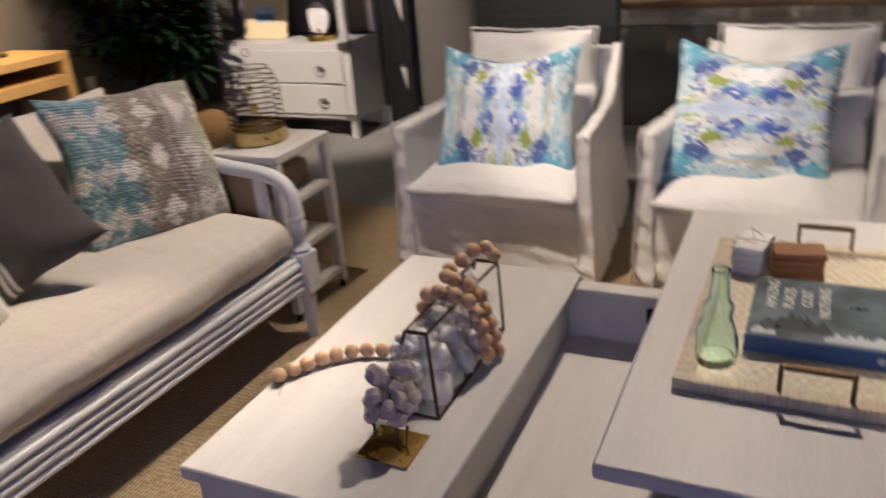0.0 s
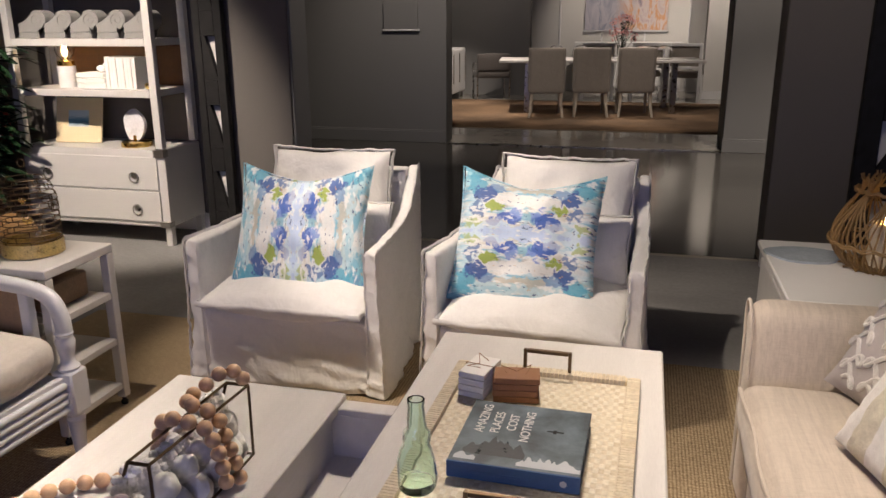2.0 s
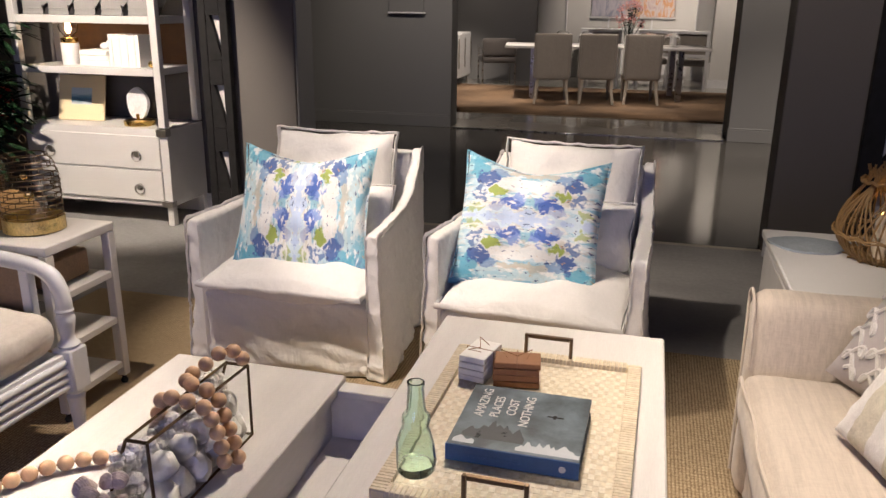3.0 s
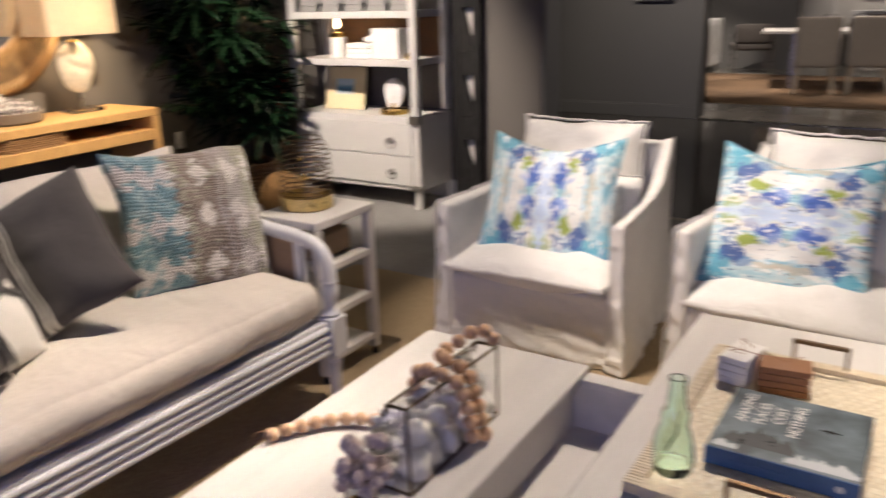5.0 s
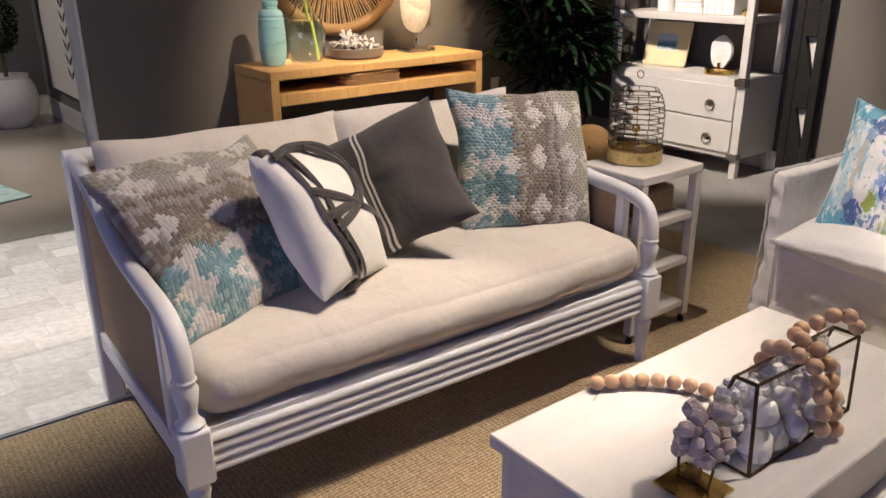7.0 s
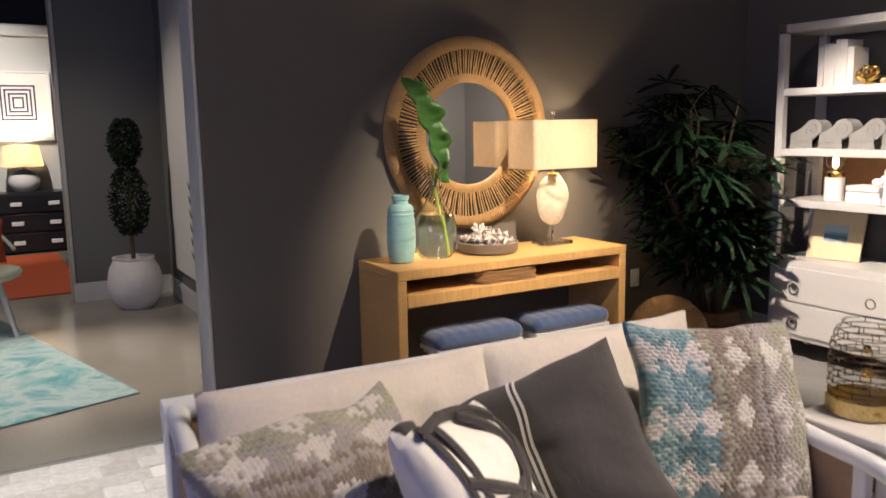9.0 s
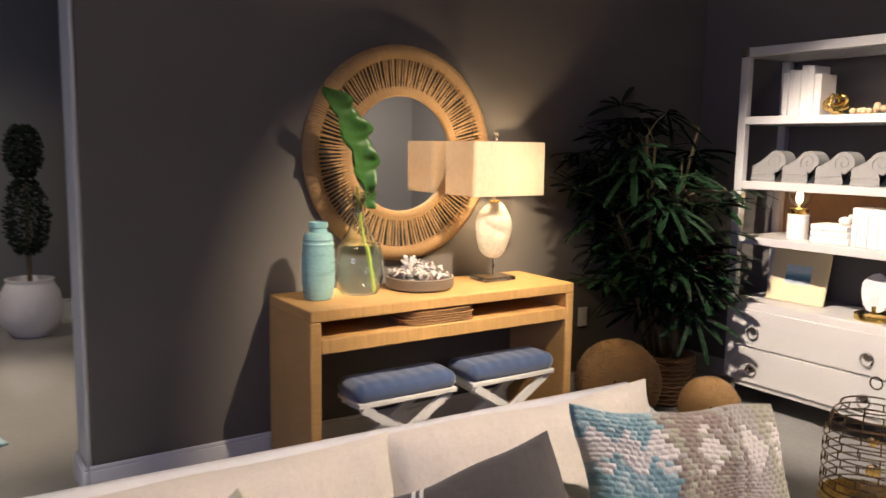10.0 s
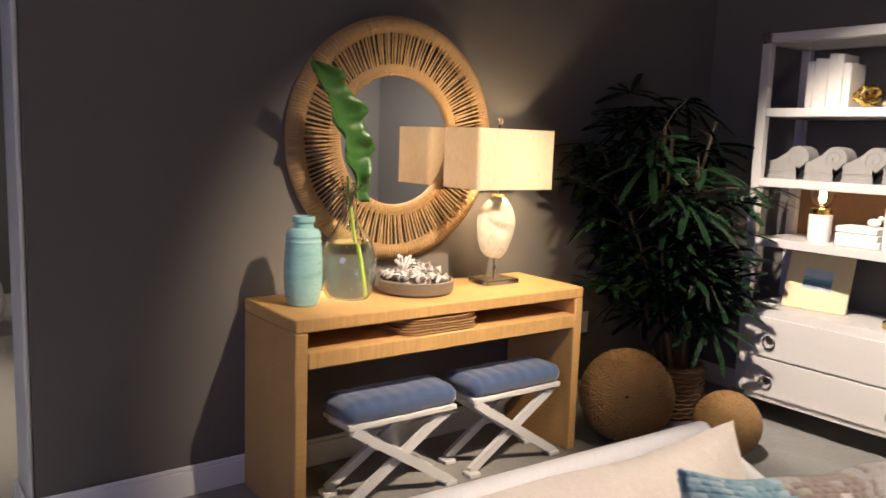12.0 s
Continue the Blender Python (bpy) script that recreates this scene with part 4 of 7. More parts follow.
linen_sofa()
FUZZ = surface("white_tufting", (0.72, 0.69, 0.65), 0.95, 0, 0.12, 60, 300, 0.8, 0.003, sheen=0.4)
sq = pillow_geo(0.50, 0.50, 0.16, 26, 0.06)
p1 = throw_pillow(pose(1.141, 2.138, 0.658, -26, 10, -60), sq, [surface("greige_cloth", (0.50, 0.46, 0.45), 0.9, 0, 0.08)], "greige pillow with raised white looping cord", "", None)
for k in range(5):
    pts = []
    for i in range(150):
        f = i / 149
        a = f * 14 * math.pi + k * 1.9
        x = -0.185 + 0.092 * k + 0.034 * math.sin(a) + 0.012 * math.sin(a * 0.37 + k)
        z = -0.215 + 0.43 * f + 0.020 * math.sin(2 * a + 0.6)
        u, v = max(-1, min(1, x / 0.245)), max(-1, min(1, z / 0.245))
        pts.append((x, -0.08 * ((1 - u * u) * (1 - v * v)) ** 0.42 - 0.001, z))
    part("cord", Geo().tube(pts, 0.0065, 6), FUZZ, p1, "raised white looping cord")
fz = pillow_geo(0.52, 0.46, 0.17, 40, 0.06, lambda u, v, i, j, s: 1 if (i // 5) % 2 else 0, lambda u, v, i, j: 0.006 * noise.noise((i * 0.9, j * 0.4, 2)))
throw_pillow(pose(1.053, 1.753, 0.656, -26, 8, -70), fz, [FUZZ, surface("cream_boucle", (0.62, 0.57, 0.46), 0.95, 0, 0.2, 40, 200, 0.8, 0.003)], "cream pillow with fuzzy woven stripes")


def end_table():
    top = thing("end_table", pose(0.84, 2.60, 0.012), "grey-white painted end table with a drawer beside the linen sofa", "table")
    part("tabletop", Geo().box(0, 0.60, 0, 0.70, 0.565, 0.595, 0.005), GREYW, top)
    part("body", Geo().box(0.025, 0.575, 0.025, 0.675, 0.30, 0.563, 0.004), GREYW, top)
    d = part("drawer", Geo().box(0.008, 0.024, 0.06, 0.64, 0.33, 0.545, 0.004), GREYW, top)
    part("knob", Geo().tube([(0.008, 0.35, 0.44), (-0.012, 0.35, 0.44), (-0.02, 0.35, 0.425), (-0.02, 0.35, 0.40)], 0.008, 8), NICKEL, d, "drop pull in nickel")
    for x in (0.03, 0.53):
        for y in (0.03, 0.63):
            part("leg", Geo().box(x, x + 0.042, y, y + 0.042, 0, 0.30, 0.004), GREYW, top)
    return top


end_table()
solid("glass_coaster", Geo().prism([(0.97 + 0.13 * math.cos(a) * (1 + 0.12 * math.sin(3 * a)), 3.10 + 0.10 * math.sin(a)) for a in np.linspace(0, 6.28, 19)[:-1]], 0.607, 0.615, 2), surface("agate_grey", (0.30, 0.34, 0.37), 0.15, 0, 0.2, 12), "thin grey agate slab on the end table", "agate slab")


WILLOW = surface("brown_willow", (0.25, 0.15, 0.055), 0.6, 0, 0.35, 12, 140, 0.4, 0.002)


def lantern():
    top = thing("willow_lantern", pose(1.19, 3.02, 0.607), "open willow lantern of gathered canes with a lit candle", "lantern")
    rnd = random.Random(21)

    def swell(f):
        return 0.105 + 0.062 * math.sin(math.pi * min(1.0, f * 1.15) ** 0.8) - 0.035 * f

    bundles = 7
    for k in range(bundles):
        a = 2 * math.pi * k / bundles
        for j in range(9):
            foot = a + (j - 4) * 0.21
            pts = []
            for i in range(13):
                f = i / 12
                gather = min(1.0, f / 0.86) ** 1.5
                b = foot + (a - foot) * gather + (0.16 * (f - 0.86) / 0.14 * (j - 4) / 4 if f > 0.86 else 0.0)
                r = swell(f) + (0.14 * (f - 0.86) * (j % 3 - 1) if f > 0.86 else 0.0) + 0.003 * (j % 2)
                pts.append((r * math.cos(b), r * math.sin(b), 0.008 + (0.30 + rnd.uniform(-0.012, 0.012) * (f > 0.9)) * f))
            part("cane", Geo().tube(pts, 0.0033, 5), WILLOW, top)
    for z, r, w in ((0.008, 0.108, 0.004), (0.085, 0.166, 0.0035), (0.093, 0.168, 0.0035), (0.265, 0.102, 0.006)):
        part("ring", Geo().tube([(r * math.cos(a), r * math.sin(a), z + 0.004 * math.sin(16 * a + z * 90)) for a in np.linspace(0, 6.283, 73)[:-1]], w, 6, True), WILLOW, top)
    for k in range(14):
        a = 2 * math.pi * k / 14
        part("floor_cane", Geo().tube([(0.02 * math.cos(a), 0.02 * math.sin(a), 0.006), (0.125 * math.cos(a + 0.3), 0.125 * math.sin(a + 0.3), 0.006)], 0.0035, 5), WILLOW, top)
    part("base", Geo().lathe([(0.10, 0), (0.105, 0.003), (0.10, 0.005)], 24), WILLOW, top)
    part("candle", Geo().lathe([(0.042, 0.006), (0.042, 0.15), (0.036, 0.156), (0.0, 0.146)], 20), CANDLE, top, "ivory pillar candle")
    part("flame", Geo().lathe([(0.0, 0.148), (0.008, 0.158), (0.005, 0.174), (0.0, 0.188)], 10), glow("candle_flame", (1, 0.55, 0.15), 60), top, "small warm flame")
    return top


lantern()


def coffee_table():
    top = thing("coffee_table", pose(-0.875, 1.005, 0.012), "white-washed coffee table with half its top lifted over a bin", "table")
    Z = 0.43
    part("fixed_top", Geo().box(0, 0.517, 0, 1.015, Z - 0.032, Z, 0.004), WASH, top)
    for q in ((0.02, 0.04, 0.02, 0.995), (1.0, 1.02, 0.02, 0.995), (0.04, 1.0, 0.02, 0.045), (0.04, 1.0, 0.97, 0.995), (0.47, 0.49, 0.045, 0.97)):
        part("side_panel", Geo().box(*q, 0.06, Z - 0.033, 0.003), WASH, top)
    part("bin_floor", Geo().box(0.49, 1.0, 0.045, 0.97, 0.24, 0.262, 0.002), WASH, top)
    part("plinth", Geo().box(0.05, 0.99, 0.05, 0.965, 0.0, 0.06, 0.004), IRON, top)
    rim = Geo().box(0.518, 1.02, 0.945, 1.0, Z - 0.033, Z - 0.012, 0.003)
    part("rim", rim, WASH, top)
    part("latch", Geo().box(0.70, 0.76, 0.958, 0.97, 0.33, 0.375, 0.004), IRON, top, "black lift latch")
    lid = part("lifted_top", Geo().box(0.798, 1.34, 0.0, 1.015, 0.612, 0.640, 0.004), WASH, top, "lifted half of the top")
    for y in (0.12, 0.87):
        part("lift_arm", Geo().tube([(0.96, y, 0.28), (1.16, y, 0.60)], 0.011, 6), IRON, top, "black steel lifting arm")
        part("lift_arm", Geo().tube([(0.84, y, 0.28), (1.04, y, 0.60)], 0.011, 6), IRON, top)
    return top


coffee_table()


def tray():
    top = thing("woven_tray", pose(-0.002, 1.222, 0.6525, 0, 0, -1), "bone-coloured woven tray with bronze handles on the lifted tabletop", "tray")
    W, D = 0.405, 0.595
    part("base", Geo().box(0.012, W - 0.012, 0.012, D - 0.012, 0, 0.0096, 0.002), WEAVE, top)
    for x0, x1, y0, y1 in ((0, 0.026, 0, D), (W - 0.026, W, 0, D), (0.026, W - 0.026, 0, 0.026), (0.026, W - 0.026, D - 0.026, D)):
        r = part("rim", Geo().box(x0, x1, y0, y1, 0, 0.0190, 0.003), PAPERC, top)
        g = Geo()
        long = y1 - y0 > x1 - x0
        n = int((y1 - y0 if long else x1 - x0) / 0.0085)
        for k in range(n):
            if long:
                g.box(x0 - 0.001, x1 + 0.001, y0 + 0.0085 * k + 0.0006, y0 + 0.0085 * k + 0.0083, 0.001, 0.0210, 0.001)
            else:
                g.box(x0 + 0.0085 * k + 0.0006, x0 + 0.0085 * k + 0.0079, y0 - 0.001, y1 + 0.001, 0.001, 0.0210, 0.001)
        tagged(part("wrapping", g, WEAVE, r, smooth=False), kind="stuff")
    for mat, odd in ((WEAVE, 0), (WEAVE2, 1)):
        g = Geo()
        for i in range(34):
            for j in range(33):
                if (i + j) % 2 == odd:
                    x, y = 0.030 + 0.01015 * i, 0.028 + 0.0163 * j
                    g.box(x, min(x + 0.0102, W - 0.028), y, min(y + 0.0163, D - 0.027), 0.006, 0.0106 + 0.0003 * odd, 0.0004)
        tagged(part("weave", g, mat, top, "bone basket weave", smooth=False), kind="stuff")
    for y in (0.013, D - 0.013):
        h = Geo().box(0.15, 0.157, y - 0.005, y + 0.005, 0.0205, 0.068, 0.001)
        h.box(0.249, 0.256, y - 0.005, y + 0.005, 0.0205, 0.068, 0.001)
        h.box(0.1575, 0.2485, y - 0.005, y + 0.005, 0.060, 0.068, 0.001)
        part("handle", h, BRONZE, top, "bronze bar handle")
    return top


tray()


def text(words, size, m, mat, parent, label=""):
    cu = bpy.data.curves.new("lettering", "FONT")
    cu.body, cu.size, cu.extrude, cu.space_character = words, size, 0.0003, 0.95
    cu.materials.append(mat)
    ob = new("lettering", cu)
    ob.parent = parent
    ob.matrix_local = m
    return tagged(ob, label)


def cover_art(name):
    m, nt, p = nodes_of(name)
    n = noise_node(nt, coords(nt, (1, 1, 1)), 11, 5, 0.6, 0.3)
    c = ramp(nt, n, [(0.36, (0.040, 0.052, 0.060)), (0.50, (0.090, 0.118, 0.135)), (0.64, (0.155, 0.20, 0.225))])
    link(nt, c, p.inputs["Base Color"])
    p.inputs["Roughness"].default_value = 0.32
    return m


def picture_book():
    top = thing("picture_book", pose(0.092, 1.352, 0.6655, 0, 0, -1), "large slate-blue picture book lying on the woven tray", "book")
    W = 0.228
    part("pages", Geo().box(0.003, W - 0.004, 0.004, W - 0.004, 0.003, 0.029, 0.001), PAPERW, top)
    c = Geo().box(0, W, 0, W, 0.029, 0.032, 0.001).box(0, W, 0, W, 0, 0.003, 0.001)
    cover = part("cover", c, cover_art("book_cover"), top, "printed slate cover")
    part("spine", Geo().box(-0.001, W + 0.001, -0.003, 0.001, 0.0, 0.032, 0.001), BLUEB, top, "blue spine")
    part("spine_bar", Geo().box(0.04, 0.13, -0.0036, -0.0028, 0.013, 0.018, 0.0003), BLUEB, top)
    part("spine_mark", Geo().lathe([(0.0, 0.0), (0.006, 0.0), (0.006, 0.0006), (0, 0.0006)], 16, m=pose(0.201, -0.003, 0.016, 90, 0, 0)), INK, top)
    g = Geo()
    for x0, n, step, seed, tall in ((0.118, 26, 0.0042, 3.3, 0.048), (0.008, 9, 0.0042, 7.3, 0.022)):
        up = [(x0 + step * i, 0.014 + tall * (0.25 + abs(noise.noise((i * 0.37, seed, 0))) * 1.3) * math.sin(math.pi * (i + 0.5) / (n + 1)) ** 0.5) for i in range(n + 1)]
        for (xa, ya), (xb, yb) in zip(up, up[1:]):
            g.prism([(xa, 0.008), (xb, 0.008), (xb, yb), (xa, ya)], 0.0322, 0.0326, 2)
        part("cloud_print", g, INK, cover, "pale cloud tops in the print")
        g = Geo()
    ridge = [(0.018 + 0.0046 * i, 0.040 + 0.062 * (0.35 + abs(noise.noise((i * 0.31, 11.3, 0))) * 1.2) * math.sin(math.pi * (i + 0.5) / 25) ** 0.6) for i in range(25)]
    for (xa, ya), (xb, yb) in zip(ridge, ridge[1:]):
        g.prism([(xa, 0.030), (xb, 0.030), (xb, yb), (xa, ya)], 0.0320, 0.03215, 2)
    part("ridge_print", g, surface("slate_ink", (0.030, 0.036, 0.038), 0.35, 0, 0.2, 30), cover, "dark mountain ridge in the print")
    g = Geo().box(0.155, 0.185, 0.135, 0.139, 0.0322, 0.0328, 0.0002).box(0.166, 0.172, 0.130, 0.143, 0.0322, 0.0328, 0.0002)
    part("plane_print", g, SHADE_INK, cover, "small dark aircraft silhouette")
    for k, (word, y) in enumerate((("AMAZING", 0.128), ("PLACES", 0.132), ("COST", 0.146), ("NOTHING", 0.112))):
        text(word, 0.0250, pose(0.040 + 0.0285 * k, y - 0.024, 0.0324, 0, 0, 90), PAPERW, cover)
    return top


picture_book()


def note_bundle(x, y, turn, mat, label):
    top = thing("note_bundle", pose(x, y, 0.6655, 0, 0, turn), label, "notebooks", "bundles of small notebooks")
    for k in range(4):
        o = 0.002 * math.sin(k * 5)
        part("notebook", Geo().box(-0.047 + o, 0.047 + o, -0.029, 0.029, 0.014 * k, 0.014 * k + 0.0128, 0.0015), mat, top)
    t = [(0, -0.0305, 0), (0, -0.0305, 0.0565), (0, 0.0305, 0.0565), (0, 0.0305, 0)]
    part("string", Geo().tube(t, 0.001, 5).tube([(-0.02, -0.01, 0.059), (-0.035, 0.012, 0.066), (0, 0, 0.059), (0.03, 0.014, 0.068), (0.02, -0.012, 0.059)], 0.001, 5), KRAFT, top, "twine tied in a bow")
    return top


note_bundle(0.080, 1.692, 78, PAPERW, "bundle of pale notebooks tied with twine")
note_bundle(0.162, 1.672, 8, KRAFT, "bundle of brown kraft notebooks tied with twine")


def glass_bottle():
    top = thing("glass_bottle", pose(0.052, 1.304, 0.6655), "twisted sea-green glass bottle standing on the woven tray", "bottle")
    g = Geo()
    prof = [(0.0, 0.0), (0.029, 0.0), (0.033, 0.006), (0.034, 0.022), (0.032, 0.055), (0.027, 0.072), (0.022, 0.084), (0.024, 0.094), (0.023, 0.104), (0.0165, 0.113), (0.0155, 0.13), (0.0135, 0.155), (0.0148, 0.160), (0.0148, 0.165)]
    inner = [(r - 0.0035, z) for r, z in prof[:1:-1]] + [(0.028, 0.016), (0.0, 0.012)]
    n, verts, full = 30, [], prof + inner
    for r, z in full:
        for k in range(n):
            a = 2 * math.pi * k / n
            w = 1 + 0.055 * math.sin(3 * a + 60 * z) * (1 if 0.01 < z < 0.12 else 0)
            verts.append((max(r, 0) * w * math.cos(a), max(r, 0) * w * math.sin(a), z))
    g.add(verts, [[a * n + k, a * n + (k + 1) % n, (a + 1) * n + (k + 1) % n, (a + 1) * n + k] for a in range(len(full) - 1) for k in range(n)])
    part("glass", g, GREENG, top, weld=True).visible_shadow = False
    return top


glass_bottle()


def terrarium():
    top = thing("glass_terrarium", pose(-0.50, 1.48, 0.444, 0, 0, 1), "bronze-framed glass terrarium box filled with white coral", "terrarium")
    # near and far ends, each: bottom left, bottom right, top right, top left
    N = [(-0.085, -0.185, 0), (0.038, -0.188, 0), (0.012, -0.155, 0.172), (-0.034, -0.155, 0.172)]
    Fr = [(-0.07, 0.19, 0), (0.046, 0.187, 0), (0.026, 0.225, 0.158), (-0.03, 0.225, 0.158)]
    edges = [(N[i], N[(i + 1) % 4]) for i in range(4)] + [(Fr[i], Fr[(i + 1) % 4]) for i in range(4)] + [(N[i], Fr[i]) for i in range(4)]
    for a, b in edges:
        part("frame_bar", Geo().tube([a, b], 0.0042, 4), BRONZE, top, smooth=False)
    for q in ((N[0], N[1], N[2], N[3]), (Fr[0], Fr[1], Fr[2], Fr[3]), (N[1], Fr[1], Fr[2], N[2]), (N[0], Fr[0], Fr[3], N[3])):
        a, b, c, d = (Vector(p) for p in q)
        nn = (b - a).cross(d - a).normalized() * 0.001
        g = Geo().add([a + nn, b + nn, c + nn, d + nn, a - nn, b - nn, c - nn, d - nn], [[0, 1, 2, 3], [4, 5, 6, 7], [0, 1, 5, 4], [1, 2, 6, 5], [2, 3, 7, 6], [3, 0, 4, 7]])
        part("pane", g, GLASS, top, "clear glass pane", smooth=False).visible_shadow = False
    rnd = random.Random(4)
    for k in range(7):
        g = Geo()
        cx, cy = -0.035 + rnd.uniform(-0.012, 0.012), -0.145 + 0.055 * k
        for j in range(110):
            r, h = rnd.uniform(0.006, 0.0145), rnd.uniform(0.008, 0.145)
            w = 0.046 * (1 - h / 0.24)
            g.ball((cx + rnd.uniform(-w, w * 0.7), cy + rnd.uniform(-0.034, 0.034), h), r, 8, squash=(1, 1, rnd.uniform(0.7, 1.1)))
        part("coral_clump", g, CORALW, top, "knobbly white coral")
    for k, (y, z, r) in enumerate(((-0.13, 0.036, 0.032), (-0.075, 0.034, 0.034), (-0.10, 0.085, 0.027), (-0.015, 0.038, 0.036), (-0.035, 0.092, 0.028), (0.045, 0.036, 0.035), (0.03, 0.095, 0.026), (0.105, 0.04, 0.037), (0.09, 0.10, 0.028), (0.155, 0.036, 0.033), (0.15, 0.098, 0.030))):
        g = Geo().ball((0, 0, 0), r, 14)
        g.v = [tuple(Vector(q) * (1.08 + 0.55 * noise.noise(Vector(q) * 30 + Vector((k * 3.1, 0, 0))))) for q in g.v]
        part("stone", g, QUARTZ, top, "cloudy grey-white stone", m=pose(0.010 - 0.10 * (z - 0.03), y, z, 40 * k, 0, 70 * k), weld=True)
    return top


terrarium()


def bead_garland(name, path, r, label, gap=2.02, tail=False):
    """Wooden beads threaded on a cord along a path."""
    top = thing(name, pose(*path[0]), label, "bead garland")
    o = Vector(path[0])
    fine = smooth_path(path, 72)
    cord = Geo().tube([q - o for q in fine[::18]], 0.0015, 5)
    part("cord", cord, KRAFT, top)
    if tail:
        part("tail", Geo().tube(smooth_path([(0, 0, 0), (-0.03, -0.025, -0.012), (-0.055, 0.0, -0.0155), (-0.04, 0.03, -0.0155), (0.0, 0.015, -0.0155), (0.03, -0.045, -0.0155)], 6), 0.0009, 5), KRAFT, top, "loose end of twine")
    me = Geo().ball((0, 0, 0), r, 16).mesh("bead", BEAD)
    last, k = fine[0], 0
    for q in fine:
        if k == 0 or (q - last).length >= r * gap:
            ob = part("bead", me, BEAD, top, m=pose(*(q - o), 40 * k, 25 * k, 70 * k))
            last, k = q, k + 1
    return top


bead_garland("bead_garland", [(-0.852, 1.31, 0.461), (-0.815, 1.375, 0.461), (-0.775, 1.425, 0.461), (-0.715, 1.465, 0.461), (-0.65, 1.48, 0.461), (-0.60, 1.475, 0.463), (-0.582, 1.475, 0.50), (-0.572, 1.475, 0.55), (-0.545, 1.47, 0.628), (-0.50, 1.46, 0.635), (-0.462, 1.475, 0.622), (-0.447, 1.49, 0.58), (-0.437, 1.497, 0.53), (-0.43, 1.50, 0.463)], 0.0172, "natural beech bead garland draped over the terrarium on the table", tail=True)
bead_garland("bead_garland", [(-0.425, 1.545, 0.463), (-0.435, 1.545, 0.51), (-0.447, 1.54, 0.56), (-0.462, 1.54, 0.605), (-0.495, 1.525, 0.636), (-0.53, 1.535, 0.633), (-0.545, 1.58, 0.63), (-0.52, 1.62, 0.648), (-0.495, 1.65, 0.668), (-0.482, 1.675, 0.640), (-0.470, 1.70, 0.612)], 0.0172, "natural beech bead garland over the far end of the terrarium")


def coral_stand():
    top = thing("coral_sculpture", pose(-0.505, 1.185, 0.444), "lavender-grey coral cluster on a brass stand upon the table", "sculpture")
    part("base_plate", Geo().box(-0.055, 0.055, -0.05, 0.05, 0, 0.006, 0.002), GOLD, top, "brass base plate")
    part("bracket", Geo().tube([(-0.05, 0.02, 0.05), (-0.035, 0.0, 0.006), (0.03, 0.0, 0.006), (0.03, 0.01, 0.05)], 0.003, 6).tube([(-0.05, 0.02, 0.05), (-0.055, 0.04, 0.09)], 0.003, 6).tube([(0, 0.01, 0.006), (0, 0.03, 0.07)], 0.004, 6), BRONZE, top)
    rnd = random.Random(9)
    for k in range(30):
        a, h = rnd.uniform(0, 6.28), rnd.uniform(0.055, 0.145)
        rr = rnd.uniform(0.01, 0.058) * (1 - abs(h - 0.095) * 6)
        g, rad = Geo(), rnd.uniform(0.013, 0.021)
        for j in range(4):
            g.ball((0, 0, -0.004 * j), rad * (1 - 0.06 * j), 10, squash=(1, 1, 0.42))
        part("coral_disc", g, CORAL, top, m=pose(rr * math.cos(a) - 0.01, rr * math.sin(a) + 0.03, h, rnd.uniform(-70, 70), rnd.uniform(-70, 70), 0))
    return top


coral_stand()


def step_table():
    top = thing("step_side_table", pose(-1.755, 2.21, 0.012), "white-washed side table with three open shelves on casters", "table")
    W, D, Z = 0.295, 0.345, 0.637
    part("tabletop", Geo().box(0, W, 0, D, Z - 0.032, Z, 0.004), WASH, top)
    for x in (0.0, W - 0.035):
        for y in (0.0, D - 0.035):
            leg = part("leg", Geo().box(x, x + 0.035, y, y + 0.035, 0.035, Z - 0.033, 0.003), WASH, top)
            part("caster", Geo().lathe([(0.0, 0.0), (0.012, 0.002), (0.014, 0.012), (0.008, 0.02), (0.008, 0.035)], 12, (x + 0.017, y + 0.017, 0)), IRON, leg, "small black caster")
    for z in (0.085, 0.265, 0.445):
        part("shelf", Geo().box(0.005, W - 0.002, 0.037, D - 0.037, z - 0.012, z + 0.014, 0.003), WASH, top)
    return top


step_table()
solid("storage_box", Geo().box(-1.70, -1.52, 2.27, 2.48, 0.474, 0.57, 0.008), surface("brown_rattan_box", (0.24, 0.16, 0.10), 0.8, 0, 0.3, 20, 160, 0.6, 0.003), "small brown woven box on the side table's shelf", "box")


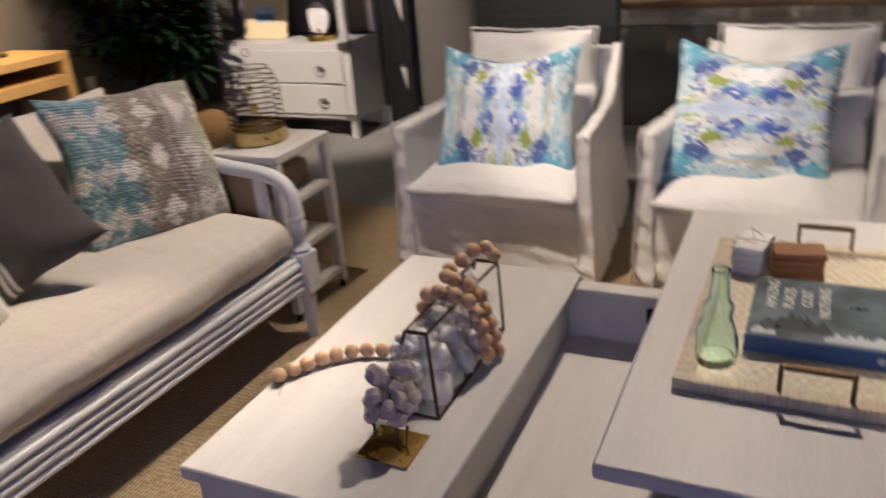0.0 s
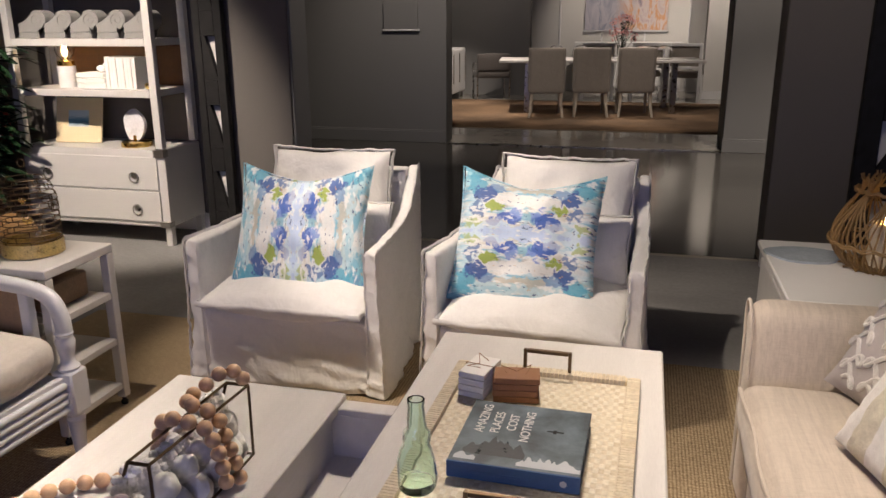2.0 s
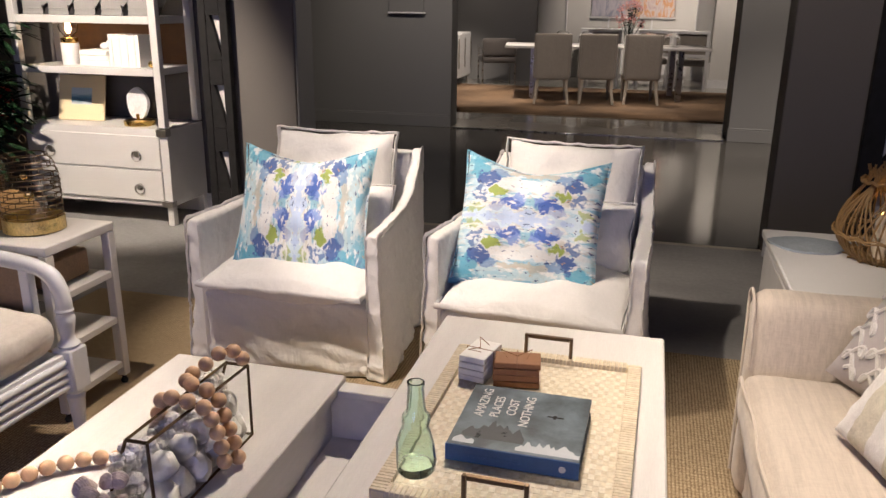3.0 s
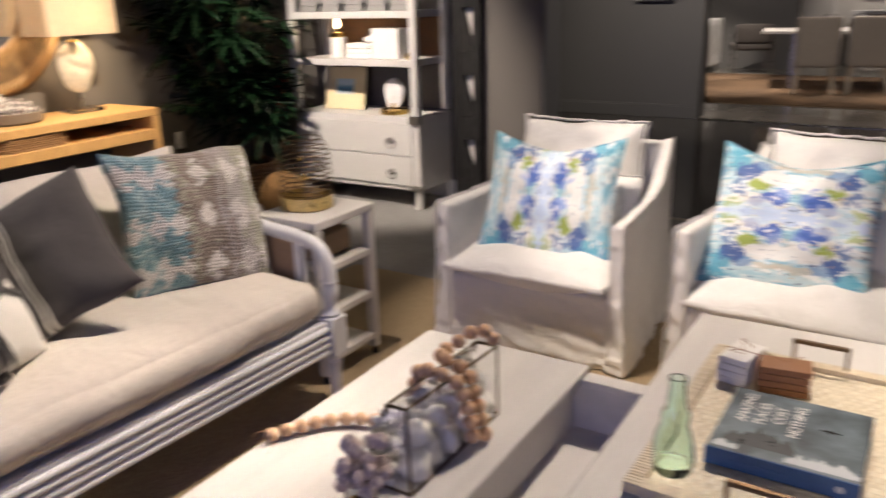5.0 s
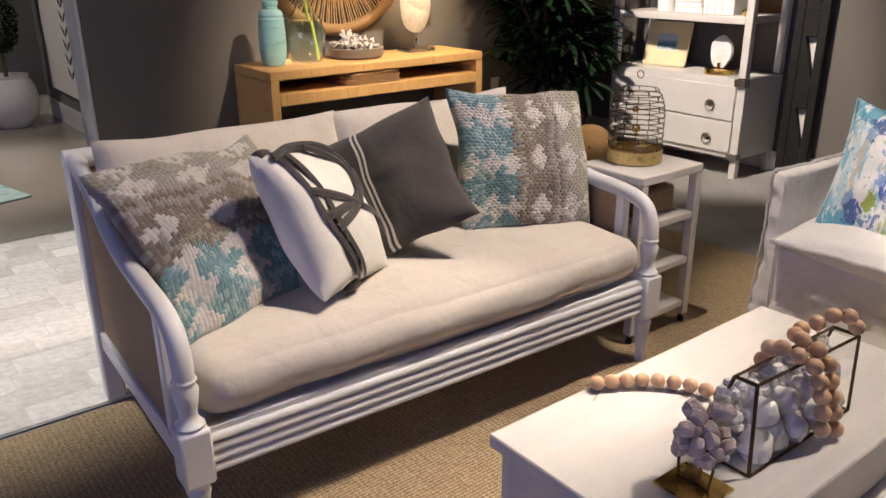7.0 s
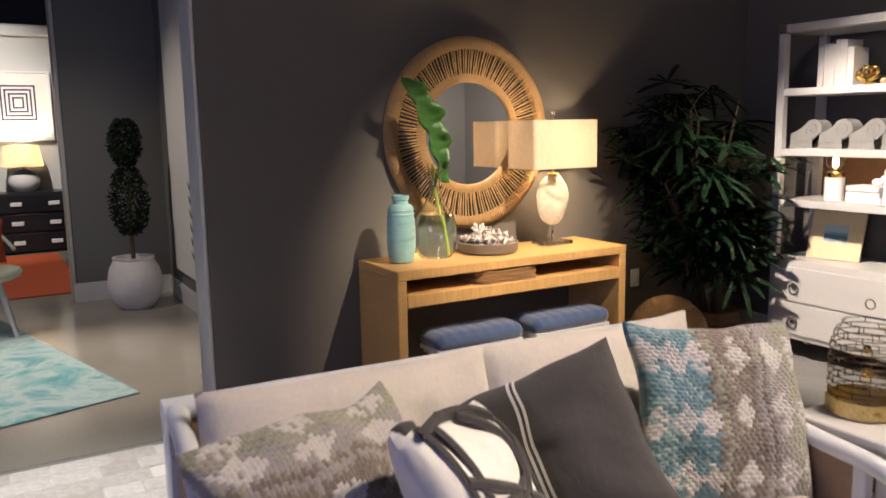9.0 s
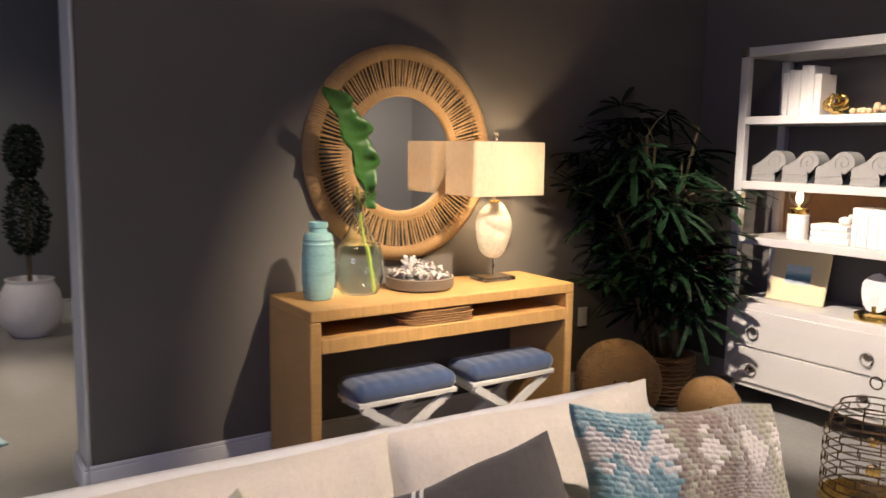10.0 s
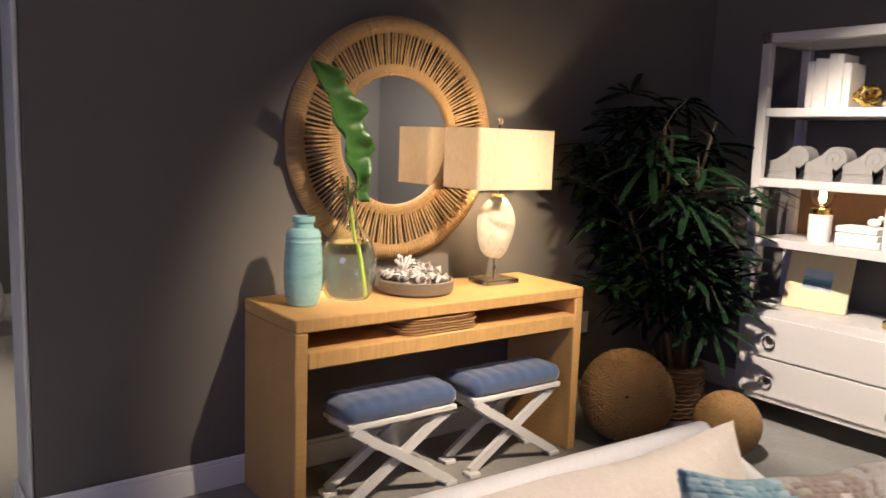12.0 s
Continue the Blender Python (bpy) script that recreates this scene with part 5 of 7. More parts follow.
def birdcage():
    top = thing("wire_birdcage", pose(-1.645, 2.385, 0.650), "domed brass wire birdcage on the side table", "birdcage")
    R, Hh = 0.098, 0.30
    def rad(z):
        return R if z < 0.17 else R * math.sqrt(max(0.0, 1 - ((z - 0.17) / 0.13) ** 2))
    for k in range(15):
        z = 0.004 + k * 0.0185
        part("hoop", Geo().tube([(rad(z) * math.cos(a), rad(z) * math.sin(a), z) for a in np.linspace(0, 6.283, 29)[:-1]], 0.0019, 5, True), BRONZE, top)
    g = Geo()
    for k in range(14):
        z0 = 0.004 + k * 0.0185
        for j in range(7):
            a = 2 * math.pi * (j + 0.5 * (k % 2)) / 7
            g.tube([(rad(z0) * math.cos(a), rad(z0) * math.sin(a), z0), (rad(z0 + 0.0185) * math.cos(a), rad(z0 + 0.0185) * math.sin(a), z0 + 0.0185)], 0.0017, 5)
    tagged(part("wire_grid", g, BRONZE, top), kind="stuff")
    part("base", Geo().lathe([(R - 0.004, 0.0), (R + 0.002, 0.004), (R + 0.002, 0.05), (R - 0.002, 0.05), (R - 0.003, 0.006), (0, 0.005)], 32), surface("brass_mesh", (0.60, 0.46, 0.20), 0.35, 1.0, 0.4, 40, 160, 0.6, 0.003), top, "pierced brass base")
    part("finial", Geo().tube([(0.014 * math.cos(a), 0, 0.315 + 0.014 * math.sin(a)) for a in np.linspace(0, 6.283, 15)[:-1]], 0.002, 5, True), BRONZE, top)
    for p, r in (((0.03, -0.04, 0.13), 0.016), ((0.03, -0.05, 0.20), 0.012)):
        part("medallion", Geo().lathe([(r * 0.6, 0), (r, 0.003), (r * 0.6, 0.006)], 16), GOLD, top, m=pose(*p, 90, 0, 30))
    return top


birdcage()


# ---- things: console wall ----
def console():
    top = thing("raffia_console", pose(-4.18, 1.95, 0.0), "honey raffia-wrapped console table with an open shelf", "console table")
    W, L, Z = 0.46, 1.478, 0.79
    part("tabletop", Geo().box(0, W, 0, L, Z - 0.05, Z, 0.005), RAFFIA2, top)
    for y in (0.0, L - 0.05):
        part("side_panel", Geo().box(0.0, W, y, y + 0.05, 0, Z - 0.051, 0.005), RAFFIA, top)
    part("shelf", Geo().box(0.004, W, 0.051, L - 0.051, 0.60, 0.665, 0.005), RAFFIA2, top)
    # near-black sheet paints the shade at the back of the shelf opening
    part("back", Geo().box(0.0, 0.012, 0.051, L - 0.051, 0.60, Z - 0.051, 0.002), SHADE_INK, top)
    return top


console()
stack = thing("placemat_stack", pose(-3.865, 2.62, 0.666), "stack of brown woven placemats on the console's shelf", "placemats")
WOVEN = surface("woven_brown", (0.30, 0.16, 0.065), 0.8, 0, 0.35, 20, 140, 0.8, 0.003)
for k in range(6):
    ring = []
    for a in np.linspace(0, 2 * math.pi, 41)[:-1]:
        ca, sa = math.cos(a), math.sin(a)
        ring.append((math.copysign(abs(ca) ** 0.45, ca) * 0.135, math.copysign(abs(sa) ** 0.45, sa) * 0.20))
    lift = [0.0115 * k + 0.004 + 0.0015 * math.sin(5 * i * 0.157 + k) for i in range(40)]
    g = Geo().prism([(p[0] * 0.97, p[1] * 0.97) for p in ring], 0.0115 * k + 0.001, 0.0115 * k + 0.007, 2)
    g.tube([(p[0], p[1], h + 0.001) for p, h in zip(ring, lift)], 0.0052, 6, True)
    part("placemat", g, WOVEN, stack, m=pose(0.004 * math.sin(k * 3), 0.006 * math.cos(k * 2), 0, 0, 0, 1.5 * math.sin(k * 5)))


def x_stool(y, label):
    top = thing("x_stool", pose(-3.822, y, 0.0), label, "stool", "pair of x-frame stools")
    w, d = 0.27, 0.108
    tuft = cushion_geo(-d - 0.005, d + 0.005, -w, w, 0.346, 0.436, 0.006, 0.045, (14, 48, 10), 0.004, y)
    tuft.v = [(q[0], q[1], q[2] - (0.0035 * abs(math.cos(math.pi * q[1] / 0.072)) ** 6 if q[2] > 0.38 else 0.0)) for q in tuft.v]
    part("seat_cushion", tuft, DENIM, top, "tufted blue velvet cushion", weld=True)
    part("seat_frame", Geo().box(-d, d, -w + 0.01, w - 0.01, 0.330, 0.354, 0.004), WPAINT, top)
    for x in (-d + 0.02, d - 0.02):
        for s in (-1, 1):
            a, b = Vector((x + 0.012 * s, -s * (w - 0.03), 0.330)), Vector((x + 0.012 * s, s * (w - 0.03), 0.02))
            t = (b - a).normalized()
            q = Vector((0, -t.z, t.y)) * 0.019
            g = Geo().prism([((a + q).y, (a + q).z), ((a - q).y, (a - q).z), ((b - q).y, (b - q).z), ((b + q).y, (b + q).z)], x + 0.012 * s - 0.011, x + 0.012 * s + 0.011, 0)
            part("leg", g, WPAINT, top, "white diagonal leg", smooth=False)
        for s in (-1, 1):
            part("foot", Geo().box(x - 0.03, x + 0.03, s * (w - 0.03) - 0.03, s * (w - 0.03) + 0.03, 0.0, 0.022, 0.004), WPAINT, top)
    part("stretcher", Geo().tube([(-d + 0.02, 0, 0.19), (d - 0.02, 0, 0.19)], 0.011, 8), WPAINT, top)
    return top


x_stool(2.435, "white x-frame stool with a blue velvet cushion tucked under the console")
x_stool(3.045, "white x-frame stool with a blue velvet cushion tucked under the console")


def round_mirror():
    top = thing("round_mirror", pose(-4.206, 2.66, 1.437, 0, 90, 0), "large round mirror in a woven rattan sunburst ring", "mirror")
    R = 0.532
    part("glass", Geo().lathe([(0.0, 0.02), (0.30, 0.02), (0.30, 0.012), (0.0, 0.012)], 64), MIRROR, top)
    # near-black disc keeps the gaps between the reeds dark
    part("backing", Geo().lathe([(0.30, 0.002), (0.48, 0.002), (0.48, 0.010), (0.30, 0.010)], 64), SHADE_INK, top)
    part("outer_ring", Geo().lathe([(0.468, 0.004), (0.468, 0.048), (0.478, 0.057), (0.497, 0.059), (0.517, 0.050), (R, 0.03), (R, 0.004)], 96), RATTAN, top, "rattan-wrapped outer ring")
    part("inner_ring", Geo().lathe([(0.285, 0.010), (0.285, 0.028), (0.295, 0.038), (0.318, 0.040), (0.332, 0.030), (0.332, 0.010)], 96), RATTAN, top, "rattan-wrapped inner ring")
    rnd = random.Random(2)
    reeds = [Geo().tube([(0.29, 0, 0.036), (0.31, 0, 0.043), (0.335, 0.002 * q, 0.034), (0.40, 0.007 * q, 0.042), (0.478, 0.010 * q, 0.057)], 0.0031, 6).mesh("reed", RATTAN) for q in (-1, 0, 1)]
    for k in range(216):
        part("reed", reeds[k % 3], RATTAN, top, m=pose(0, 0, 0, 0, 0, 360 / 216 * k + rnd.uniform(-0.5, 0.5)))
    wrap = Geo().tube([(0.464, 0, 0.046), (0.477, 0, 0.0585), (0.498, 0, 0.0605), (0.518, 0, 0.051), (0.534, 0, 0.03)], 0.0034, 5).mesh("strand", RATTAN)
    for k in range(260):
        part("strand", wrap, RATTAN, top, m=pose(0, 0, 0, rnd.uniform(-0.1, 0.1), rnd.uniform(-0.1, 0.1), 360 / 260 * k + rnd.uniform(-0.35, 0.35)))
    return top


round_mirror()


def shade_cloth():
    m, nt, p = nodes_of("lamp_shade_linen")
    tr, mx = nt.nodes.new("ShaderNodeBsdfTranslucent"), nt.nodes.new("ShaderNodeMixShader")
    n = noise_node(nt, coords(nt, (1, 1, 0.2)), 200, 3)
    c = ramp(nt, n, [(0.3, (0.66, 0.58, 0.46)), (0.7, (0.78, 0.70, 0.58))])
    link(nt, c, p.inputs["Base Color"])
    link(nt, c, tr.inputs["Color"])
    p.inputs["Roughness"].default_value = 0.9
    mx.inputs[0].default_value = 0.45
    link(nt, p.outputs[0], mx.inputs[1])
    link(nt, tr.outputs[0], mx.inputs[2])
    link(nt, mx.outputs[0], nt.nodes["Material Output"].inputs["Surface"])
    return m


def table_lamp():
    top = thing("table_lamp", pose(-4.0, 3.11, 0.791), "shell disc table lamp with a lit rectangular linen shade", "lamp")
    part("base", Geo().box(-0.07, 0.07, -0.10, 0.10, 0, 0.022, 0.004), GLASS, top, "clear acrylic base")
    part("stem", Geo().tube([(0, 0, 0.022), (0, 0, 0.115)], 0.006, 8), NICKEL, top)
    part("harp_rod", Geo().tube([(0, 0, 0.40), (0, 0, 0.74)], 0.005, 8), NICKEL, top)
    g = Geo()
    n, m2 = 28, 10
    for s in (-1, 1):
        verts = []
        for i in range(m2 + 1):
            for k in range(n):
                a, f = 2 * math.pi * k / n, i / m2
                w = 1 + 0.02 * math.sin(3 * a) + 0.025 * math.sin(5 * a + 1)
                y, z = 0.118 * f * w * math.cos(a), 0.262 + 0.150 * f * w * math.sin(a)
                verts.append((s * (0.022 * math.sqrt(max(0, 1 - f * f)) + (0.006 * noise.noise((y * 14, z * 14, s)) - 0.007 * max(0.0, math.sin(z * 30 + y * 14)) ** 6) * (1 - f) ** 0.3), y, z))
        g.add(verts, [[i * n + k, i * n + (k + 1) % n, (i + 1) * n + (k + 1) % n, (i + 1) * n + k] for i in range(m2) for k in range(n)])
    part("shell_disc", g, SHELLW, top, "cream shell disc", weld=True)
    part("collar", Geo().lathe([(0.02, 0.402), (0.035, 0.409), (0.02, 0.417)], 16), GOLD, top)
    x, y, z0, z1, t = 0.132, 0.228, 0.445, 0.715, 0.003
    rr, ring = 0.02, []
    for cx, cy, a0 in ((x - rr, y - rr, 0), (-x + rr, y - rr, 90), (-x + rr, -y + rr, 180), (x - rr, -y + rr, 270)):
        ring += [(cx + rr * math.cos(radians(a0 + k * 22.5)), cy + rr * math.sin(radians(a0 + k * 22.5))) for k in range(5)]
    n, s1 = len(ring), 1 - t / y
    loops = [[(px, py, z0) for px, py in ring], [(px, py, z1) for px, py in ring], [(px * s1, py * s1, z1) for px, py in ring], [(px * s1, py * s1, z0) for px, py in ring]]
    sh = Geo().add([q for lp in loops for q in lp], [[a * n + k, a * n + (k + 1) % n, ((a + 1) % 4) * n + (k + 1) % n, ((a + 1) % 4) * n + k] for a in range(4) for k in range(n)])
    part("shade", sh, shade_cloth(), top, "cream linen box shade")
    part("finial", Geo().lathe([(0.004, 0.72), (0.012, 0.728), (0.007, 0.738), (0.016, 0.75), (0.012, 0.765), (0, 0.77)], 14), GLASS, top, "clear glass finial")
    part("bulb", Geo().ball((0, 0.045, 0.60), 0.026, 14), glow("bulb_glow", (1, 0.72, 0.4), 28), top, "lit bulb")
    lamp = bpy.data.lights.new("lamp_bulb", "POINT")
    lamp.energy, lamp.color, lamp.shadow_soft_size = 15, (1, 0.74, 0.46), 0.03
    new("lamp_bulb", lamp).matrix_world = pose(-3.95, 3.155, 1.335)
    return top


table_lamp()


def teal_vase():
    prof = [(0.055, 0), (0.062, 0.005), (0.071, 0.05), (0.075, 0.11), (0.074, 0.18), (0.069, 0.25), (0.064, 0.285), (0.058, 0.294), (0.041, 0.302), (0.037, 0.318), (0.044, 0.325), (0.044, 0.345), (0.038, 0.347), (0.034, 0.32), (0.03, 0.28)]
    g = Geo()
    fine = []
    for (r0, z0), (r1, z1) in zip(prof, prof[1:]):
        for k in range(5):
            f = k / 5
            z = z0 + (z1 - z0) * f
            fine.append((r0 + (r1 - r0) * f + (0.0016 * math.sin(z * 260) + 0.0012 * math.sin(z * 610)) * (0.03 < z < 0.28), z))
    g.lathe(fine + [prof[-1]], 36)
    top = thing("teal_vase", pose(-3.965, 2.10, 0.791), "ribbed teal glazed ceramic vase on the console", "vase")
    part("body", g, TEAL, top)


teal_vase()


def glass_vase():
    top = thing("glass_vase", pose(-4.005, 2.325, 0.791), "clear glass bottle vase holding a tall green leaf", "vase")
    outer = [(0.0, 0.0), (0.085, 0.0), (0.104, 0.03), (0.118, 0.10), (0.117, 0.17), (0.098, 0.23), (0.056, 0.285), (0.034, 0.34), (0.028, 0.40), (0.028, 0.455), (0.037, 0.47)]
    inner = [(max(r - 0.004, 0), z + (0.006 if z == 0 else 0)) for r, z in outer[::-1]]
    part("glass", Geo().lathe(outer + inner, 36), SMOKEG, top, weld=True).visible_shadow = False
    part("water", Geo().lathe([(0.0, 0.008), (0.08, 0.008), (0.098, 0.03), (0.112, 0.10), (0.111, 0.17), (0.090, 0.232), (0.0, 0.232)], 32), glass("vase_water", (0.86, 0.93, 0.92), 0.0, 1.33), top, "water").visible_shadow = False
    part("stem", Geo().tube(smooth_path([(0.02, 0.05, 0.015), (0.01, 0.035, 0.16), (0, 0.0, 0.40), (0.0, -0.01, 0.50)], 5), 0.007, 8), STEM, top, "pale green stem")
    g = Geo()
    rows, cols = 70, 9
    verts = []
    for i in range(rows + 1):
        f = i / rows
        cy, cz = 0.02 + 0.05 * math.sin(f * 3.0) - 0.22 * f, 0.40 + 0.54 * f
        body = min(1.0, (1 - f) * 6 + 0.05) ** 0.6 * (0.30 + 0.70 * min(1.0, f * 2.2))
        for k in range(cols):
            u = 2 * k / (cols - 1) - 1
            lobe = 1 + 0.20 * math.sin(f * 21 + (0.6 if u > 0 else 2.2)) + 0.08 * math.sin(f * 47 + 3 * u)
            w = 0.078 * body * lobe * (1.05 if u > 0 else 0.85)
            wave = 0.016 * u * u * math.sin(f * 27 + 2.5 * u) + 0.004 * abs(u) * math.sin(f * 75)
            verts.append((0.04 + 0.03 * u * u + wave, cy + w * u, cz + 0.03 * u * u * body - 0.01 * u))
    g.add(verts, [[i * cols + k, i * cols + k + 1, (i + 1) * cols + k + 1, (i + 1) * cols + k] for i in range(rows) for k in range(cols - 1)])
    leaf = part("leaf", g, LEAF2, top, "broad wavy green leaf")
    mod = leaf.modifiers.new("thick", "SOLIDIFY")
    mod.thickness = 0.0015
    rnd = random.Random(5)
    f2 = Geo()
    for k in range(14):
        a = rnd.uniform(0, 6.28)
        p = [(0, 0, 0.36), (0.03 * math.cos(a), 0.03 * math.sin(a), 0.43), (0.09 * math.cos(a), 0.09 * math.sin(a), 0.47 + rnd.uniform(-0.06, 0.05))]
        f2.tube(smooth_path(p, 4), 0.0015, 4)
        for i in range(10):
            q = Vector(p[1]).lerp(Vector(p[2]), i / 9)
            f2.ball(q + Vector((rnd.uniform(-0.012, 0.012), rnd.uniform(-0.012, 0.012), rnd.uniform(-0.012, 0.012))), 0.006, 6, squash=(1, 1, 0.4))
    part("dried_sprig", f2, BARK, top, "brown dried sprig")
    return top


glass_vase()


def shell_bowl():
    top = thing("shell_bowl", pose(-3.985, 2.65, 0.791), "round grey wooden bowl heaped with sea shells on the console", "bowl")
    part("bowl", Geo().lathe([(0, 0), (0.150, 0), (0.164, 0.012), (0.168, 0.058), (0.156, 0.061), (0.148, 0.035), (0, 0.03)], 40), surface("grey_wood", (0.19, 0.155, 0.12), 0.6, 0, 0.2, 8, 80, 0.3, 0.002, (1, 1, 6)), top)
    rnd = random.Random(6)
    for k in range(105):
        a, r = rnd.uniform(0, 6.28), 0.138 * math.sqrt(rnd.random())
        g = Geo().ball((0, 0, 0), rnd.uniform(0.016, 0.028), 9, squash=(1, rnd.uniform(0.5, 0.9), rnd.uniform(0.45, 0.8)))
        if k % 3 == 0:
            g = Geo().lathe([(0.0, 0.0), (0.016, 0.005), (0.020, 0.015), (0.013, 0.025), (0.015, 0.030), (0.005, 0.045), (0, 0.052)], 10)
        part("shell", g, SHELLS, top, m=pose(r * math.cos(a), r * math.sin(a), 0.052 + 0.045 * (1 - r / 0.15) + rnd.uniform(-0.005, 0.012), rnd.uniform(-60, 60), rnd.uniform(-60, 60), rnd.uniform(0, 360)))
    g = Geo()
    for k in range(11):
        a = rnd.uniform(0, 6.28)
        g.tube([(-0.02, -0.05, 0.08), (-0.02 + 0.012 * math.cos(a), -0.05 + 0.02 * math.sin(a), 0.12), (-0.02 + 0.03 * math.cos(a), -0.05 + 0.04 * math.sin(a), 0.150 + rnd.uniform(-0.03, 0.01))], 0.0075, 6)
    part("coral_branch", g, STONEW, top, "small white coral branch")
    return top


shell_bowl()


def wicker_ball(x, y, r, label):
    """Cord wound from pole to pole round a ball, its pole opening painted dark."""
    top = thing("wicker_ball", pose(x, y, r), label, "wicker ball", "wicker balls on the floor")
    rnd = random.Random(int(r * 100))
    tilt = Vector((0.62, -0.74, 0.26)).to_track_quat("Z", "Y").to_matrix().to_4x4()
    part("core", Geo().ball((0, 0, 0), r * 0.978, 32), RATTAN, top)
    for k in range(150):
        h = r * rnd.choice((0.03, 0.06, 0.10, 0.35, 0.6)) * rnd.uniform(0.8, 1.2)
        q = math.sqrt(r * r - h * h) * 0.99
        m = tilt @ pose(0, 0, 0, 0, 0, 2.4 * k + rnd.uniform(-2, 2)) @ pose(0, 0, 0, 90 + rnd.uniform(-4, 4), 0, 0)
        pts = []
        for a in np.linspace(0, 6.283, 49)[:-1]:
            p = Vector((q * math.cos(a), q * math.sin(a), h))
            pts.append(p * (1 + 0.008 * noise.noise(p * 16 + Vector((k, 0, 0)))))
        part("strand", Geo().tube(pts, 0.0032, 4, True), RATTAN, top, m=m)
    # no opening is cut: a near-black disc paints its shade
    part("pole_shade_disc", Geo().lathe([(0, 0.0), (0.007, 0.0), (0.007, 0.004), (0, 0.004)], 12, (0, 0, r * 1.0)), SHADE_INK, top, "small dark disc painting the shade of an opening", m=tilt)
    return top


wicker_ball(-3.665, 3.72, 0.232, "large honey wicker ball on the concrete floor")
wicker_ball(-3.27, 3.985, 0.158, "small honey wicker ball on the concrete floor")


def lady_palm():
    top = thing("lady_palm", pose(-3.82, 4.27, 0.0), "tall dark green lady palm in a wicker basket", "plant")
    part("basket", Geo().lathe([(0.0, 0), (0.15, 0), (0.165, 0.05), (0.175, 0.15), (0.165, 0.27), (0.175, 0.285), (0.16, 0.29), (0.15, 0.24), (0, 0.24)], 28), WICKER, top, "brown wicker basket")
    for k in range(11):
        z = 0.02 + 0.025 * k
        r = 0.168 + 0.01 * math.sin(z * 9)
        part("weave", Geo().tube([(r * math.cos(a), r * math.sin(a), z + 0.005 * math.sin(14 * a + k * 3.1)) for a in np.linspace(0, 6.283, 57)[:-1]], 0.007, 5, True), WICKER, top)
    rnd = random.Random(11)
    for k in range(26):
        a, lean = rnd.uniform(0, 6.28), rnd.uniform(0.03, 0.34)
        hgt = rnd.uniform(0.75, 1.70) - 0.4 * lean
        cane = [(0.08 * math.cos(a), 0.08 * math.sin(a), 0.24), (0.12 * math.cos(a), 0.12 * math.sin(a), hgt * 0.6), ((0.1 + lean) * math.cos(a), (0.1 + lean) * math.sin(a), hgt)]
        cane = [(min(max(q[0], -0.28), 0.20), min(q[1] - 0.10 * (q[2] > 0.3) - 0.06 * (q[2] > 0.9), 0.30), q[2]) for q in cane]
        path = smooth_path(cane, 6)
        part("stalk", Geo().tube(path, 0.008, 6), BARK, top)
        for f in range(7):
            base = path[-1].lerp(path[5], f / 8)
            b = rnd.uniform(0, 6.28)
            flat = Vector((math.cos(b), math.sin(b), 0))
            hub = base + flat * rnd.uniform(0.08, 0.24) + Vector((0, 0, rnd.uniform(0.02, 0.16)))
            hub.x, hub.y = min(max(hub.x, -0.27), 0.34), min(hub.y, 0.46)
            g = Geo().tube([base, (base + hub) / 2 + Vector((0, 0, 0.02)), hub], 0.003, 4, slot=1)
            # the fan hangs outward from its hub, so that its face shows from the side
            out = (flat + Vector((0, 0, rnd.uniform(-0.8, 0.9)))).normalized()
            side = flat.cross(Vector((0, 0, 1))).normalized()
            up = side.cross(out)
            fingers = rnd.randint(6, 9)
            for j in range(fingers):
                t = (j / (fingers - 1) - 0.5) * 3.7 + rnd.uniform(-0.08, 0.08)
                d = (out * math.cos(t) + side * math.sin(t)).normalized()
                ln, wd = rnd.uniform(0.20, 0.29) * (1 - 0.07 * abs(t)), rnd.uniform(0.013, 0.020)
                sd, bow = d.cross(up).normalized() * wd, rnd.uniform(0.01, 0.07)
                verts = []
                for ff, ww in ((0.0, 0.22), (0.3, 0.85), (0.7, 1.0), (0.93, 0.75), (1.0, 0.30)):
                    c = hub + d * ln * ff + up * (0.04 * ff - 0.05 * ff * ff) - Vector((0, 0, bow * ff * ff))
                    c.x, c.y = max(c.x, -0.37), min(c.y, 0.68)
                    verts += [c - sd * ww, c - up * 0.005 * ww, c + sd * ww]
                g.add(verts, [[i * 3 + q, i * 3 + q + 1, i * 3 + q + 4, i * 3 + q + 3] for i in range(4) for q in (0, 1)])
            part("frond", g, [LEAF, BARK], top)
    return top


lady_palm()


